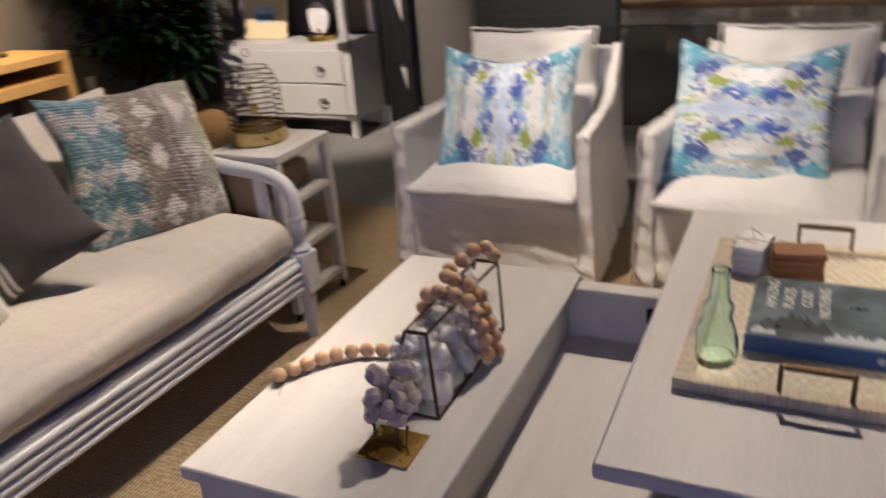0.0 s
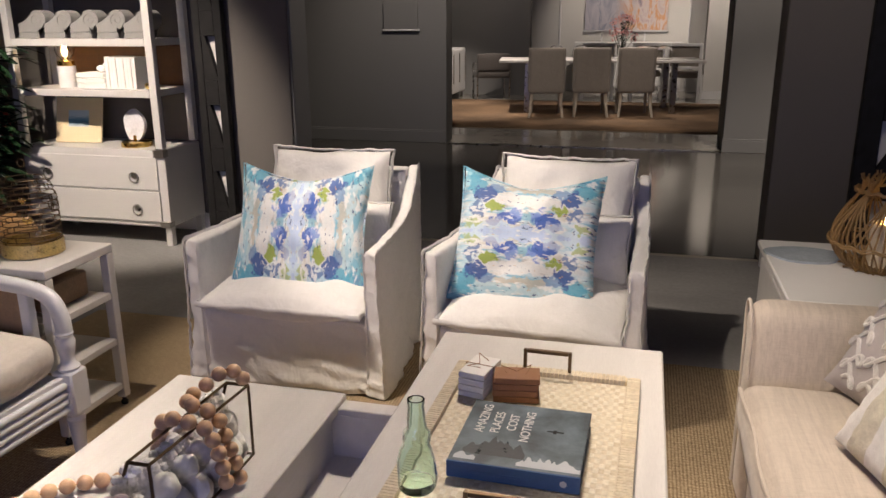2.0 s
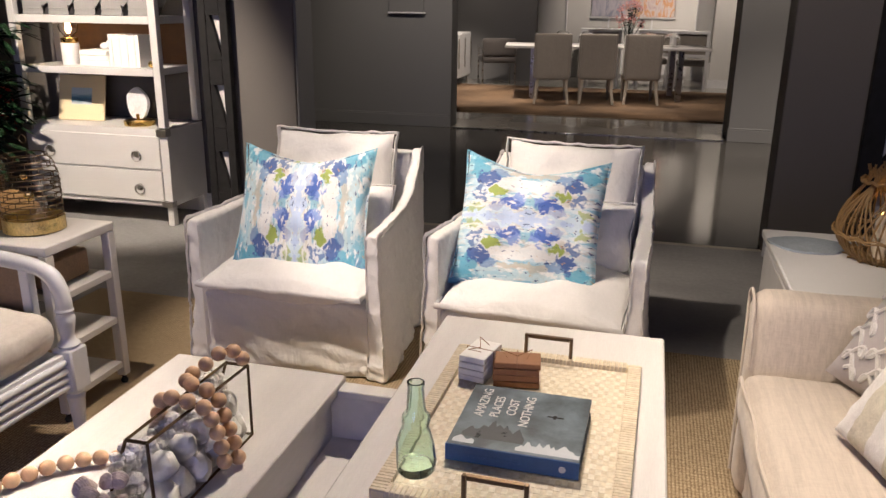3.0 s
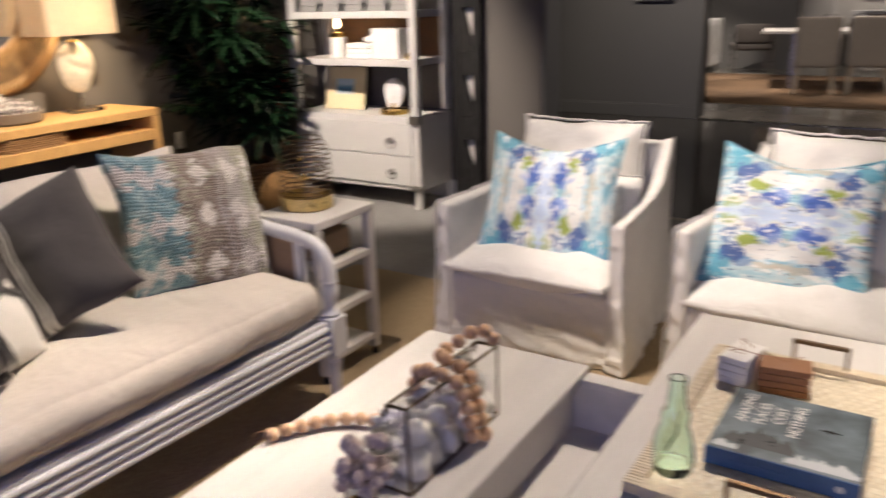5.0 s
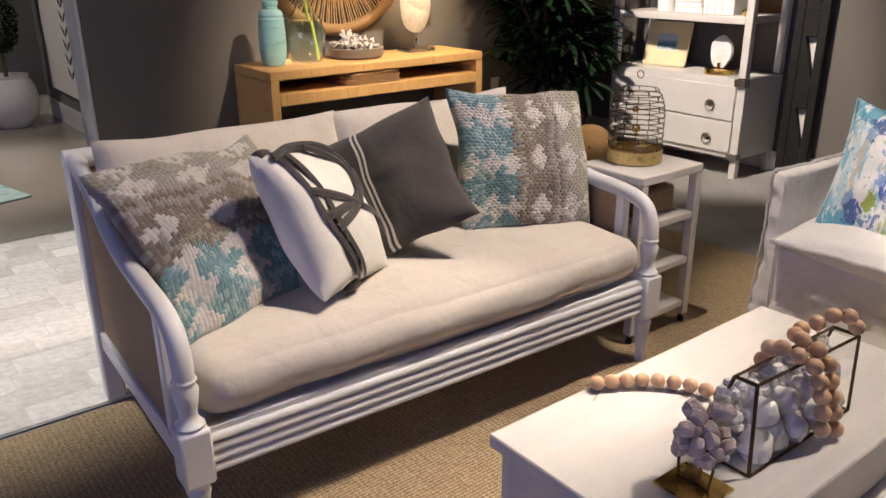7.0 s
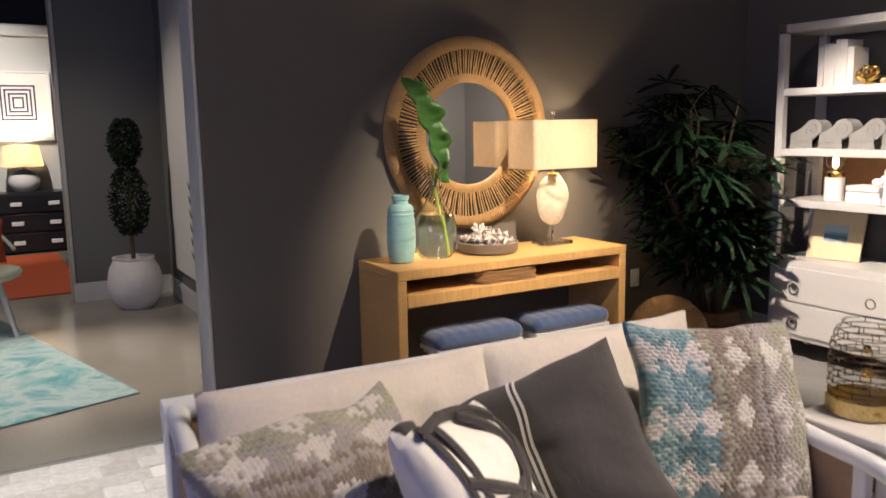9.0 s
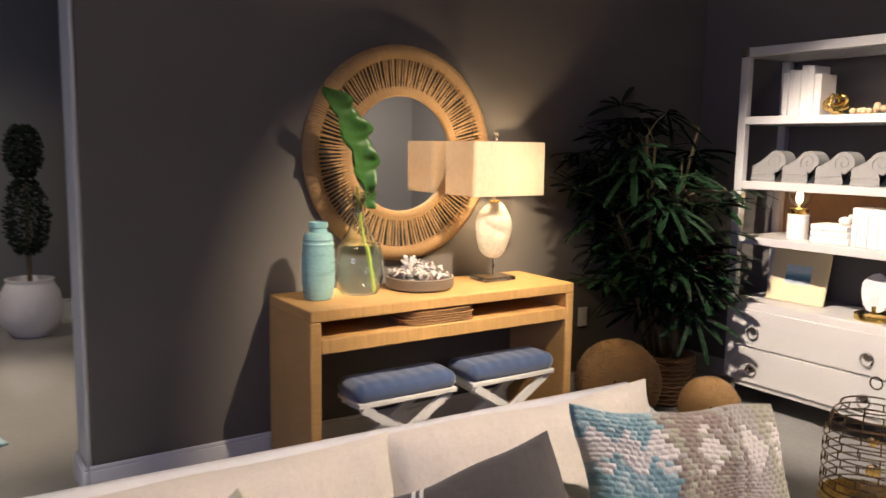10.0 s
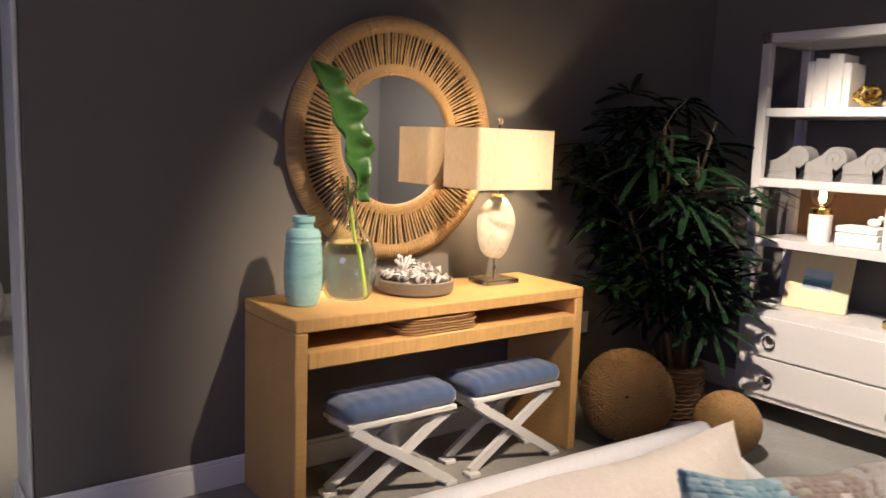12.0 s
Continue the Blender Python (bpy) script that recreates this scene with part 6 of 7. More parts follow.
# ---- things: bookcase ----
def bookcase():
    top = thing("campaign_bookcase", pose(-3.60, 4.53, 0.0), "grey-white campaign bookcase with open shelves over two drawers", "bookcase")
    W, D, Z = 1.062, 0.43, 2.05
    for x in (0.0, W - 0.05):
        for y in (0.0, D - 0.045):
            part("post", Geo().box(x, x + 0.05, y, y + 0.045, 0.64, Z - 0.05, 0.003), GREYW, top)
    fr = Geo().box(0, W, 0, 0.045, Z - 0.05, Z, 0.003).box(0, W, D - 0.045, D, Z - 0.05, Z, 0.003)
    fr.box(0, 0.05, 0.045, D - 0.045, Z - 0.05, Z, 0.003).box(W - 0.05, W, 0.045, D - 0.045, Z - 0.05, Z, 0.003)
    part("top_frame", fr, GREYW, top)
    for z in (0.985, 1.295, 1.655):
        part("shelf", Geo().box(0.051, W - 0.051, 0.0, D, z - 0.028, z + 0.016, 0.003), GREYW, top)
    part("chest", Geo().box(0, W, 0.012, D, 0.13, 0.63, 0.004), GREYW, top, "two-drawer chest base")
    for z0, z1 in ((0.165, 0.362), (0.372, 0.585)):
        d = part("drawer", Geo().box(0.055, W - 0.055, -0.004, 0.0115, z0, z1, 0.003), GREYW, top)
        for x in (0.195, W - 0.222):
            zc = (z0 + z1) / 2 - 0.012
            part("ring_pull", Geo().tube([(x + 0.033 * math.cos(a), -0.014, zc - 0.012 + 0.033 * math.sin(a)) for a in np.linspace(0, 6.283, 25)[:-1]], 0.0045, 6, True).lathe([(0.0, 0), (0.024, 0), (0.02, 0.006), (0, 0.007)], 20, m=pose(x, -0.004, zc, 90, 0, 0)), NICKEL, d, "nickel ring pull")
    for x0, x1 in ((-0.003, 0.07), (W - 0.07, W + 0.003)):
        for z0, z1 in ((0.585, 0.633), (0.127, 0.165)):
            part("corner_bracket", Geo().box(x0, x1, -0.007, 0.05, z0, z1, 0.002), NICKEL, top, "nickel corner bracket")
        part("corner_bracket", Geo().box(x0 if x0 < 0 else x0 + 0.018, x1 if x0 > 0 else x1 - 0.018, -0.003, 0.05, Z - 0.05, Z + 0.003, 0.002), NICKEL, top)
    for x in (0.005, W - 0.05):
        for y in (0.015, D - 0.05):
            part("leg", Geo().box(x, x + 0.045, y, y + 0.045, 0.0, 0.13, 0.003), GREYW, top)
    part("back_panel", Geo().box(0.05, W - 0.05, D - 0.006, D - 0.002, 1.0, 1.27, 0.001), WICKER, top, "brown back panel behind the lit shelf")
    return top


bookcase()
SX, SY = -3.60, 4.53


def upright_books(x, z, sizes, label, y=0.10, depth=0.15):
    top = thing("book_row", pose(SX + x, SY + y, z), label, "books")
    u = 0.0
    for k, (w, h) in enumerate(sizes):
        b = part("book", Geo().box(u, u + w - 0.001, 0.004 * (k % 2), depth, 0, h, 0.003), PAPERW, top)
        u += w
    return top


upright_books(0.20, 1.672, [(0.036, 0.235), (0.036, 0.25), (0.034, 0.245), (0.04, 0.27), (0.036, 0.265), (0.04, 0.22)], "row of white covered books standing on the top shelf")
upright_books(0.67, 1.002, [(0.026, 0.20), (0.027, 0.198), (0.028, 0.20), (0.026, 0.196), (0.028, 0.199), (0.026, 0.195), (0.027, 0.198), (0.028, 0.197)], "row of white ribbed books standing on the lit shelf", 0.06)
fl = thing("book_stack", pose(SX + 0.44, SY + 0.07, 1.002), "stack of white books lying on the lit shelf", "books")
for k, (w, h) in enumerate(((0.215, 0.033), (0.205, 0.031), (0.20, 0.03))):
    part("book", Geo().box(0, w, 0, 0.16, 0.034 * k, 0.034 * k + h, 0.004), PAPERW, fl)
solid("white_bird", Geo().ball((0, 0, 0.022), 0.022, 12, squash=(1.5, 1, 1)).ball((0.03, 0, 0.045), 0.014, 10), STONEW, "small white ceramic bird on the book stack", "figurine", m=pose(SX + 0.60, SY + 0.12, 1.103))


def bulb_lamp():
    top = thing("globe_lamp", pose(SX + 0.325, SY + 0.14, 1.002), "small white stone lamp with a lit clear globe bulb", "lamp")
    part("base", Geo().lathe([(0, 0), (0.046, 0), (0.048, 0.004), (0.048, 0.118), (0, 0.118)], 28), STONEW, top)
    part("collar", Geo().lathe([(0, 0.118), (0.043, 0.118), (0.045, 0.122), (0.045, 0.145), (0.03, 0.15), (0, 0.15)], 28), GOLD, top, "brass collar")
    part("globe", Geo().lathe([(0.02, 0.15), (0.026, 0.158), (0.046, 0.18), (0.052, 0.205), (0.046, 0.23), (0.026, 0.25), (0, 0.256), (0, 0.254), (0.025, 0.248), (0.045, 0.229), (0.0505, 0.205), (0.0445, 0.181), (0.025, 0.16), (0.018, 0.152)], 28), GLASS, top, "clear globe bulb").visible_shadow = False
    part("filament", Geo().lathe([(0.0, 0.165), (0.012, 0.175), (0.015, 0.2), (0.011, 0.225), (0, 0.232)], 12), glow("filament_glow", (1, 0.62, 0.3), 30), top, "glowing filament")
    lamp = bpy.data.lights.new("globe_bulb", "POINT")
    lamp.energy, lamp.color, lamp.shadow_soft_size = 5.0, (1, 0.66, 0.38), 0.02
    new("globe_bulb", lamp).matrix_world = pose(SX + 0.325, SY + 0.14, 1.225)
    return top


bulb_lamp().scale = (1.16, 1.16, 1.16)
knot = thing("gold_knot", pose(SX + 0.50, SY + 0.12, 1.672), "polished gold knot ornament on the top shelf", "ornament")
for k in range(3):
    part("loop", Geo().tube([(0.044 * math.cos(a) * (1 + 0.2 * math.sin(3 * a)), 0.044 * math.sin(a), 0.03 * math.sin(2 * a + k)) for a in np.linspace(0, 6.283, 37)[:-1]], 0.012, 10, True), GOLD, knot, m=pose(0, 0, 0.06, 60 * k, 40 + 50 * k, 30 * k))
pts = []
for k in range(17):
    pts.append((SX + 0.60 + 0.025 * k, SY + 0.11 + 0.05 * math.sin(k * 1.9), 1.689 + (0.026 if 3 < k < 13 and k % 2 else 0.0)))
bead_garland("bead_garland", pts, 0.017, "pile of natural wooden beads on the top shelf", 1.8)


def corbel(x):
    top = thing("stone_corbel", pose(SX + x, SY + 0.08, 1.312), "grey cast stone scroll bracket on the bookcase shelf", "corbel", "row of stone scroll brackets")
    poly = [(0.0, 0.0), (0.15, 0.0), (0.15, 0.05), (0.14, 0.07)]
    for a in np.linspace(-100, 150, 14):
        poly.append((0.148 + 0.060 * math.cos(radians(a)), 0.112 + 0.060 * math.sin(radians(a))))
    poly += [(0.075, 0.125), (0.03, 0.098), (0.0, 0.09)]
    part("scroll", Geo().prism(poly, 0.0, 0.10, 1), STONEG, top)
    part("volute", Geo().tube([(0.148 + 0.046 * f * math.cos(9 * f + 1), -0.003, 0.112 + 0.046 * f * math.sin(9 * f + 1)) for f in np.linspace(0.15, 1, 30)], 0.0028, 6), STONEG, top, "carved volute")
    part("plinth", Geo().box(-0.004, 0.14, -0.006, 0.106, 0.0, 0.018, 0.003).box(-0.004, 0.14, -0.004, 0.104, 0.035, 0.045, 0.003), STONEG, top)
    return top


for k in range(5):
    corbel(0.055 + 0.193 * k)


def photo_frame():
    top = thing("seascape_print", pose(SX + 0.145, SY + 0.16, 0.634, -14, 0, 6), "cream matted print of a small blue seascape leaning on the shelf", "print")
    part("mat", Geo().box(0, 0.33, 0, 0.016, 0, 0.30, 0.003), PAPERC, top)
    m, nt, p = nodes_of("seascape")
    tc, sep = nt.nodes.new("ShaderNodeTexCoord"), nt.nodes.new("ShaderNodeSeparateXYZ")
    link(nt, tc.outputs["Object"], sep.inputs[0])
    nz = noise_node(nt, coords(nt, (1, 1, 5)), 18, 4)
    f = math_node(nt, "ADD", math_node(nt, "MULTIPLY", math_node(nt, "SUBTRACT", sep.outputs[2], 0.10), 8.0), math_node(nt, "MULTIPLY", nz, 0.35))
    link(nt, ramp(nt, f, [(0.2, (0.55, 0.60, 0.60)), (0.45, (0.05, 0.14, 0.22)), (0.6, (0.10, 0.25, 0.38)), (0.8, (0.45, 0.58, 0.66))]), p.inputs["Base Color"])
    part("print", Geo().box(0.092, 0.238, -0.002, 0.0, 0.105, 0.215, 0.0005), m, top, "small blue seascape print", smooth=False)
    return top


photo_frame()
qz = thing("quartz_on_stand", pose(SX + 0.785, SY + 0.14, 0.633), "white quartz slice on a round brass stand", "ornament")
part("stand", Geo().lathe([(0, 0), (0.098, 0), (0.098, 0.028), (0.09, 0.032), (0, 0.032)], 36), GOLD, qz, "round brass stand")
part("prop", Geo().box(-0.012, 0.012, -0.018, -0.014, 0.03, 0.07, 0.001), GOLD, qz)
g = Geo()
g.prism([(0.075 * math.cos(a) * (1 + 0.05 * math.sin(3 * a + 1)), 0.135 + 0.10 * math.sin(a) * (1 + 0.04 * math.sin(5 * a))) for a in np.linspace(0, 6.283, 29)[:-1]], -0.014, 0.014, 1)
part("quartz", g, surface("white_quartz", (0.70, 0.70, 0.72), 0.3, 0, 0.15, 14, 60, 0.4, 0.004), qz, "rough white quartz slice")
solid("brass_trinket", Geo().ball((0, 0, 0.022), 0.022, 14), GOLD, "small brass ball on the lit shelf", "ornament", m=pose(SX + 0.955, SY + 0.08, 1.002))


def lattice(x, Wd, mirrored, label):
    """Tall black screen whose boards leave slim triangles of the pale backing free."""
    top = thing("lattice_screen", pose(x, 4.895, 0.0), label, "screen", "black lattice screens")
    Ht, st, n = 2.64, 0.27 * Wd, 6
    part("backing", Geo().box(0.01, Wd - 0.01, 0.050, 0.060, 0.0, Ht, 0.002), WALLW, top, "pale backing board")
    for x0 in (0.0, Wd - st):
        part("stile", Geo().box(x0, x0 + st, 0, 0.048, 0, Ht, 0.004), IRON, top)
    for k in range(n):
        z, h = Ht / n * k, Ht / n
        part("rail", Geo().box(st, Wd - st, 0.002, 0.046, z, z + 0.16, 0.004), IRON, top)
        a, b, w = st, Wd - st, Wd - 2 * st
        poly = [(a, z + 0.16), (b, z + 0.16), (b, z + 0.17), (a + 0.25 * w, z + h), (a, z + h)]
        if mirrored:
            poly = [(Wd - q[0], q[1]) for q in poly]
        part("brace", Geo().prism(poly, 0.006, 0.042, 1), IRON, top, smooth=False)
    return top


lattice(-2.475, 0.21, False, "tall black lattice screen beside the bookcase")
lattice(1.52, 0.42, True, "tall black lattice screen behind the end table")
ext = thing("fire_extinguisher", pose(-4.06, 4.90, 0.50), "red fire extinguisher hung on the wall behind the palm", "fire extinguisher")
part("cylinder", Geo().lathe([(0, 0), (0.045, 0), (0.05, 0.02), (0.05, 0.27), (0.03, 0.31), (0.015, 0.32), (0, 0.32)], 20), surface("red_enamel", (0.32, 0.012, 0.012), 0.3, 0, 0.1), ext)
part("valve", Geo().box(-0.02, 0.02, -0.045, 0.02, 0.32, 0.36, 0.004), IRON, ext)
part("bracket", Geo().box(-0.03, 0.03, 0.051, 0.08, 0.08, 0.22, 0.003), IRON, ext)
outl = thing("wall_outlet", pose(-4.209, 3.93, 0.40), "white plastic wall outlet", "outlet")
part("plate", Geo().box(0, 0.006, 0, 0.075, 0, 0.12, 0.002), TRIM, outl)
for z in (0.03, 0.072):
    part("socket", Geo().box(0.0062, 0.008, 0.022, 0.053, z, z + 0.026, 0.001), PAPERW, outl)


# ---- things: dining area ----
solid("dining_rug", Geo().box(-3.4, 2.3, 10.6, 14.2, 0.004, 0.016, 0.004), surface("brown_rug", (0.20, 0.125, 0.07), 0.95, 0, 0.4, 2.2, 90, 0.7, 0.004, blotch=0.5), "mottled brown rug under the dining table", "rug")


def dining_chair():
    top = thing("dining_chair", pose(0, 0, 0.016), "taupe upholstered dining chair with a high back and pale legs", "chair", "chairs at the dining table")
    part("backrest", cushion_geo(-0.25, 0.25, 0.0, 0.09, 0.34, 0.985, 0.0, 0.03, (10, 4, 12), 0.002), TAUPE, top, weld=True)
    for s in (-1, 1):
        wing = cushion_geo(s * 0.245 - 0.022, s * 0.245 + 0.022, 0.03, 0.34, 0.36, 0.98, 0.0, 0.02, (4, 8, 12), 0.002)
        wing.v = [(q[0], 0.03 + (q[1] - 0.03) * (0.42 + 0.58 * max(0.0, 1 - (q[2] - 0.36) / 0.62) ** 0.7), q[2]) for q in wing.v]
        part("wing", wing, TAUPE, top, "upholstered wrap-round side", weld=True)
    part("seat", cushion_geo(-0.22, 0.22, 0.09, 0.56, 0.36, 0.48, 0.01, 0.03, (8, 8, 5), 0.002), TAUPE, top, weld=True)
    for s in (-1, 1):
        part("leg", Geo().tube(smooth_path([(s * 0.21, 0.05, 0.36), (s * 0.215, 0.03, 0.2), (s * 0.24, -0.05, 0.0)], 5), [0.028 - 0.001 * i for i in range(11)], 8), PALEW, top, "pale curved leg")
        part("leg", Geo().tube([(s * 0.21, 0.52, 0.36), (s * 0.21, 0.53, 0.0)], [0.027, 0.018], 8), PALEW, top)
    return top


dc = dining_chair()
dc.matrix_world = pose(-1.01, 11.78, 0.016, 0, 0, 8)
copy_thing(dc, pose(-0.38, 11.95, 0.016, 0, 0, 8))
copy_thing(dc, pose(0.25, 12.07, 0.016, 0, 0, 8))


def framed_chair():
    """White frame chair with a pale panel in its square back."""
    top = thing("framed_chair", pose(0, 0, 0.004), "white square-framed chair with a tan panel back behind the dining table", "chair", "white framed chairs")
    for s in (-1, 1):
        part("post", Geo().box(s * 0.26 - 0.025, s * 0.26 + 0.025, 0.0, 0.05, 0, 0.98, 0.004), WPAINT, top)
        part("leg", Geo().box(s * 0.26 - 0.022, s * 0.26 + 0.022, 0.50, 0.545, 0, 0.44, 0.004), WPAINT, top)
        part("arm", Geo().box(s * 0.26 - 0.022, s * 0.26 + 0.022, 0.05, 0.54, 0.62, 0.655, 0.004), WPAINT, top)
    for z in (0.55, 0.93):
        part("back_rail", Geo().box(-0.235, 0.235, 0.004, 0.046, z, z + 0.05, 0.004), WPAINT, top)
    part("back_panel", Geo().box(-0.235, 0.235, 0.015, 0.035, 0.60, 0.93, 0.003), TAUPE, top, "tan woven back panel")
    part("seat", cushion_geo(-0.235, 0.235, 0.05, 0.53, 0.40, 0.50, 0.01, 0.03, (8, 8, 5), 0.002), TAUPE, top, weld=True)
    return top


fc = framed_chair()
fc.matrix_world = pose(-0.46, 14.6, 0.004, 0, 0, 4)
copy_thing(fc, pose(0.39, 14.7, 0.004, 0, 0, 4))
copy_thing(fc, pose(0.99, 14.5, 0.004, 0, 0, -8))
tb = thing("dining_table", pose(-0.35, 12.9, 0.016, 0, 0, 8), "long pale dining table with chrome square legs", "table")
part("tabletop", Geo().box(-1.52, 1.52, -0.5, 0.5, 0.745, 0.785, 0.006), GREYW, tb)
for x in (-1.13, 1.05):
    for y in (-0.42, 0.36):
        part("leg", Geo().box(x, x + 0.08, y, y + 0.08, 0, 0.74, 0.004), NICKEL, tb, "chrome square leg")
fv = thing("flower_vase", pose(-0.02, 12.95, 0.802), "clear vase of pink blossom on the dining table", "flowers")
part("vase", Geo().lathe([(0, 0), (0.05, 0), (0.06, 0.1), (0.075, 0.24), (0.07, 0.24), (0.055, 0.1), (0.045, 0.01), (0, 0.01)], 20), GLASS, fv)
rnd = random.Random(3)
for k in range(26):
    a, h, r = rnd.uniform(0, 6.28), rnd.uniform(0.30, 0.62), rnd.uniform(0.03, 0.24)
    end = Vector((r * math.cos(a), r * math.sin(a), h))
    part("stem", Geo().tube([(0, 0, 0.1), end * 0.6, end], 0.003, 4), LEAF, fv)
    g = Geo()
    for j in range(16):
        g.ball(end + Vector((rnd.uniform(-0.05, 0.05), rnd.uniform(-0.05, 0.05), rnd.uniform(-0.05, 0.05))), rnd.uniform(0.008, 0.018), 6, squash=(1, 1, 0.6))
    part("blossom", g, BLOOM if k % 4 else LEAF, fv)
for x in (-0.62, 0.30, 0.62, -1.0):
    cl = thing("glass_cloche", pose(x, 12.85, 0.802), "clear glass dome on the dining table", "cloche", "glass domes on the dining table")
    part("dome", Geo().lathe([(0.12, 0.0), (0.14, 0.06), (0.13, 0.13), (0.08, 0.19), (0.02, 0.21), (0.0, 0.21), (0, 0.206), (0.075, 0.186), (0.126, 0.13), (0.136, 0.06), (0.117, 0.0)], 24), GLASS, cl)
sb = thing("white_sideboard", pose(-3.5, 13.4, 0.004), "white lacquered sideboard with vertical handles", "sideboard")
part("body", Geo().box(0, 0.6, 0, 1.4, 0.12, 0.89, 0.006), WPAINT, sb)
for k in range(3):
    d = part("door", Geo().box(0.601, 0.618, 0.02 + 0.46 * k, 0.46 + 0.46 * k, 0.14, 0.87, 0.004), WPAINT, sb)
    part("handle", Geo().box(0.619, 0.64, 0.40 + 0.46 * k, 0.415 + 0.46 * k, 0.3, 0.8, 0.003), NICKEL, d)
for x in (0.03, 0.53):
    for y in (0.03, 1.33):
        part("leg", Geo().box(x, x + 0.04, y, y + 0.04, 0, 0.12, 0.003), NICKEL, sb)
ac = thing("accent_chair", pose(-2.35, 14.55, 0.004, 0, 0, 200), "dark armchair with thin chrome legs by the grey wall", "chair")
part("seat", cushion_geo(-0.3, 0.3, -0.3, 0.3, 0.38, 0.50, 0.01, 0.04, (8, 8, 5)), DARKCL, ac, weld=True)
part("backrest", cushion_geo(-0.3, 0.3, 0.22, 0.32, 0.50, 0.80, 0.01, 0.04, (8, 4, 6)), DARKCL, ac, weld=True)
for x in (-0.29, 0.29):
    part("leg", Geo().tube([(x, -0.28, 0.0), (x, -0.28, 0.62), (x, 0.28, 0.62), (x, 0.28, 0.0)], 0.012, 6), NICKEL, ac)


def canvas(name, cols, sc, warm=()):
    m, nt, p = nodes_of(name)
    n = noise_node(nt, coords(nt, (1, 1, 0.35)), sc, 5, 0.6, 1.2)
    c = ramp(nt, n, [(0.25 + 0.5 * k / (len(cols) - 1), c) for k, c in enumerate(cols)])
    if warm:
        tc, sep = nt.nodes.new("ShaderNodeTexCoord"), nt.nodes.new("ShaderNodeSeparateXYZ")
        link(nt, tc.outputs["Object"], sep.inputs[0])
        at = math_node(nt, "ADD", math_node(nt, "MULTIPLY", sep.outputs[0], 0.64), math_node(nt, "MULTIPLY", math_node(nt, "SUBTRACT", n, 0.5), 0.7))
        w = ramp(nt, n, [(0.25 + 0.5 * k / (len(warm) - 1), c2) for k, c2 in enumerate(warm)])
        c = mix(nt, ramp(nt, at, [(0.40, (0, 0, 0)), (0.62, (1, 1, 1))]), c, w)
    link(nt, c, p.inputs["Base Color"])
    p.inputs["Roughness"].default_value = 0.6
    return m


pt = thing("abstract_painting", pose(-0.86, 16.44, 1.17), "large abstract painting in blush, grey and amber on the panelled wall", "painting")
part("canvas", Geo().box(0, 1.56, 0, 0.04, 0, 1.2, 0.004), canvas("abstract_paint", [(0.10, 0.11, 0.16), (0.26, 0.28, 0.34), (0.38, 0.37, 0.43), (0.46, 0.44, 0.48), (0.22, 0.24, 0.32), (0.52, 0.50, 0.52)], 5.5, [(0.16, 0.16, 0.22), (0.55, 0.42, 0.42), (0.62, 0.56, 0.54), (0.62, 0.30, 0.12), (0.66, 0.60, 0.58), (0.50, 0.36, 0.38)]), pt)
part("frame_strip", Geo().box(-0.03, 1.59, 0.01, 0.06, -0.03, -0.002, 0.004).box(-0.03, 1.59, 0.01, 0.06, 1.202, 1.23, 0.004), TRIM, pt)
ct = thing("white_console", pose(-1.0, 15.9, 0.004), "white console cabinet under the painting", "cabinet")
part("body", Geo().box(0, 2.0, 0, 0.45, 0.1, 0.95, 0.006), WPAINT, ct)
for k in range(4):
    part("door", Geo().box(0.02 + 0.495 * k, 0.495 + 0.495 * k, -0.02, -0.002, 0.13, 0.92, 0.004), TRIM, ct)
part("base", Geo().box(0.03, 1.97, 0.03, 0.42, 0, 0.1, 0.003), WPAINT, ct)
wp = thing("framed_notice", pose(-2.60, 9.17, 1.30), "small grey framed panel on the passage wall", "panel")
part("panel", Geo().box(0, 0.41, 0.012, 0.045, 0, 0.30, 0.003), WALL2, wp)
part("border", Geo().box(-0.015, 0.425, 0.008, 0.048, -0.02, -0.001, 0.003), TRIM, wp)


# ---- things: neighbouring display ----
rug = thing("hide_rug", pose(-4.15, -1.6, 0.0), "pale patchwork cowhide rug of small rectangles", "rug")
part("backing", Geo().box(0, 1.885, 0, 2.62, 0.004, 0.010, 0.002), PAPERW, rug)
rnd = random.Random(8)
pm = [Geo().box(0.0006, 0.1252, 0.0006, w + 0.002, 0.010, 0.0145, 0.0012).mesh("patch", HIDE) for w in (0.15, 0.20, 0.24)]
for i in range(15):
    y = 0.0
    while y < 2.42:
        k = rnd.randint(0, 2)
        if y + (0.15, 0.20, 0.24)[k] > 2.615:
            break
        part("patch", pm[k], HIDE, rug, m=pose(0.1255 * i, y, rnd.uniform(0, 0.0008)))
        y += (0.153, 0.203, 0.243)[k]
bl = canvas("turquoise_rug", [(0.05, 0.20, 0.24), (0.14, 0.36, 0.40), (0.40, 0.52, 0.52), (0.10, 0.30, 0.36), (0.46, 0.50, 0.48)], 2.2)
solid("turquoise_rug", Geo().box(-2.6, 0, -3.0, 0, 0, 0.012, 0.004), bl, "mottled turquoise rug on the pale floor", "rug", m=pose(-4.99, 0.93, 0.004, 0, 0, 14.5))
solid("orange_rug", Geo().box(-11.2, -8.35, -1.6, 1.0, 0.004, 0.016, 0.004), surface("orange_wool", (0.42, 0.075, 0.02), 0.95, 0, 0.25, 12, 120, 0.7, 0.004), "burnt orange wool rug in the bedroom display", "rug")


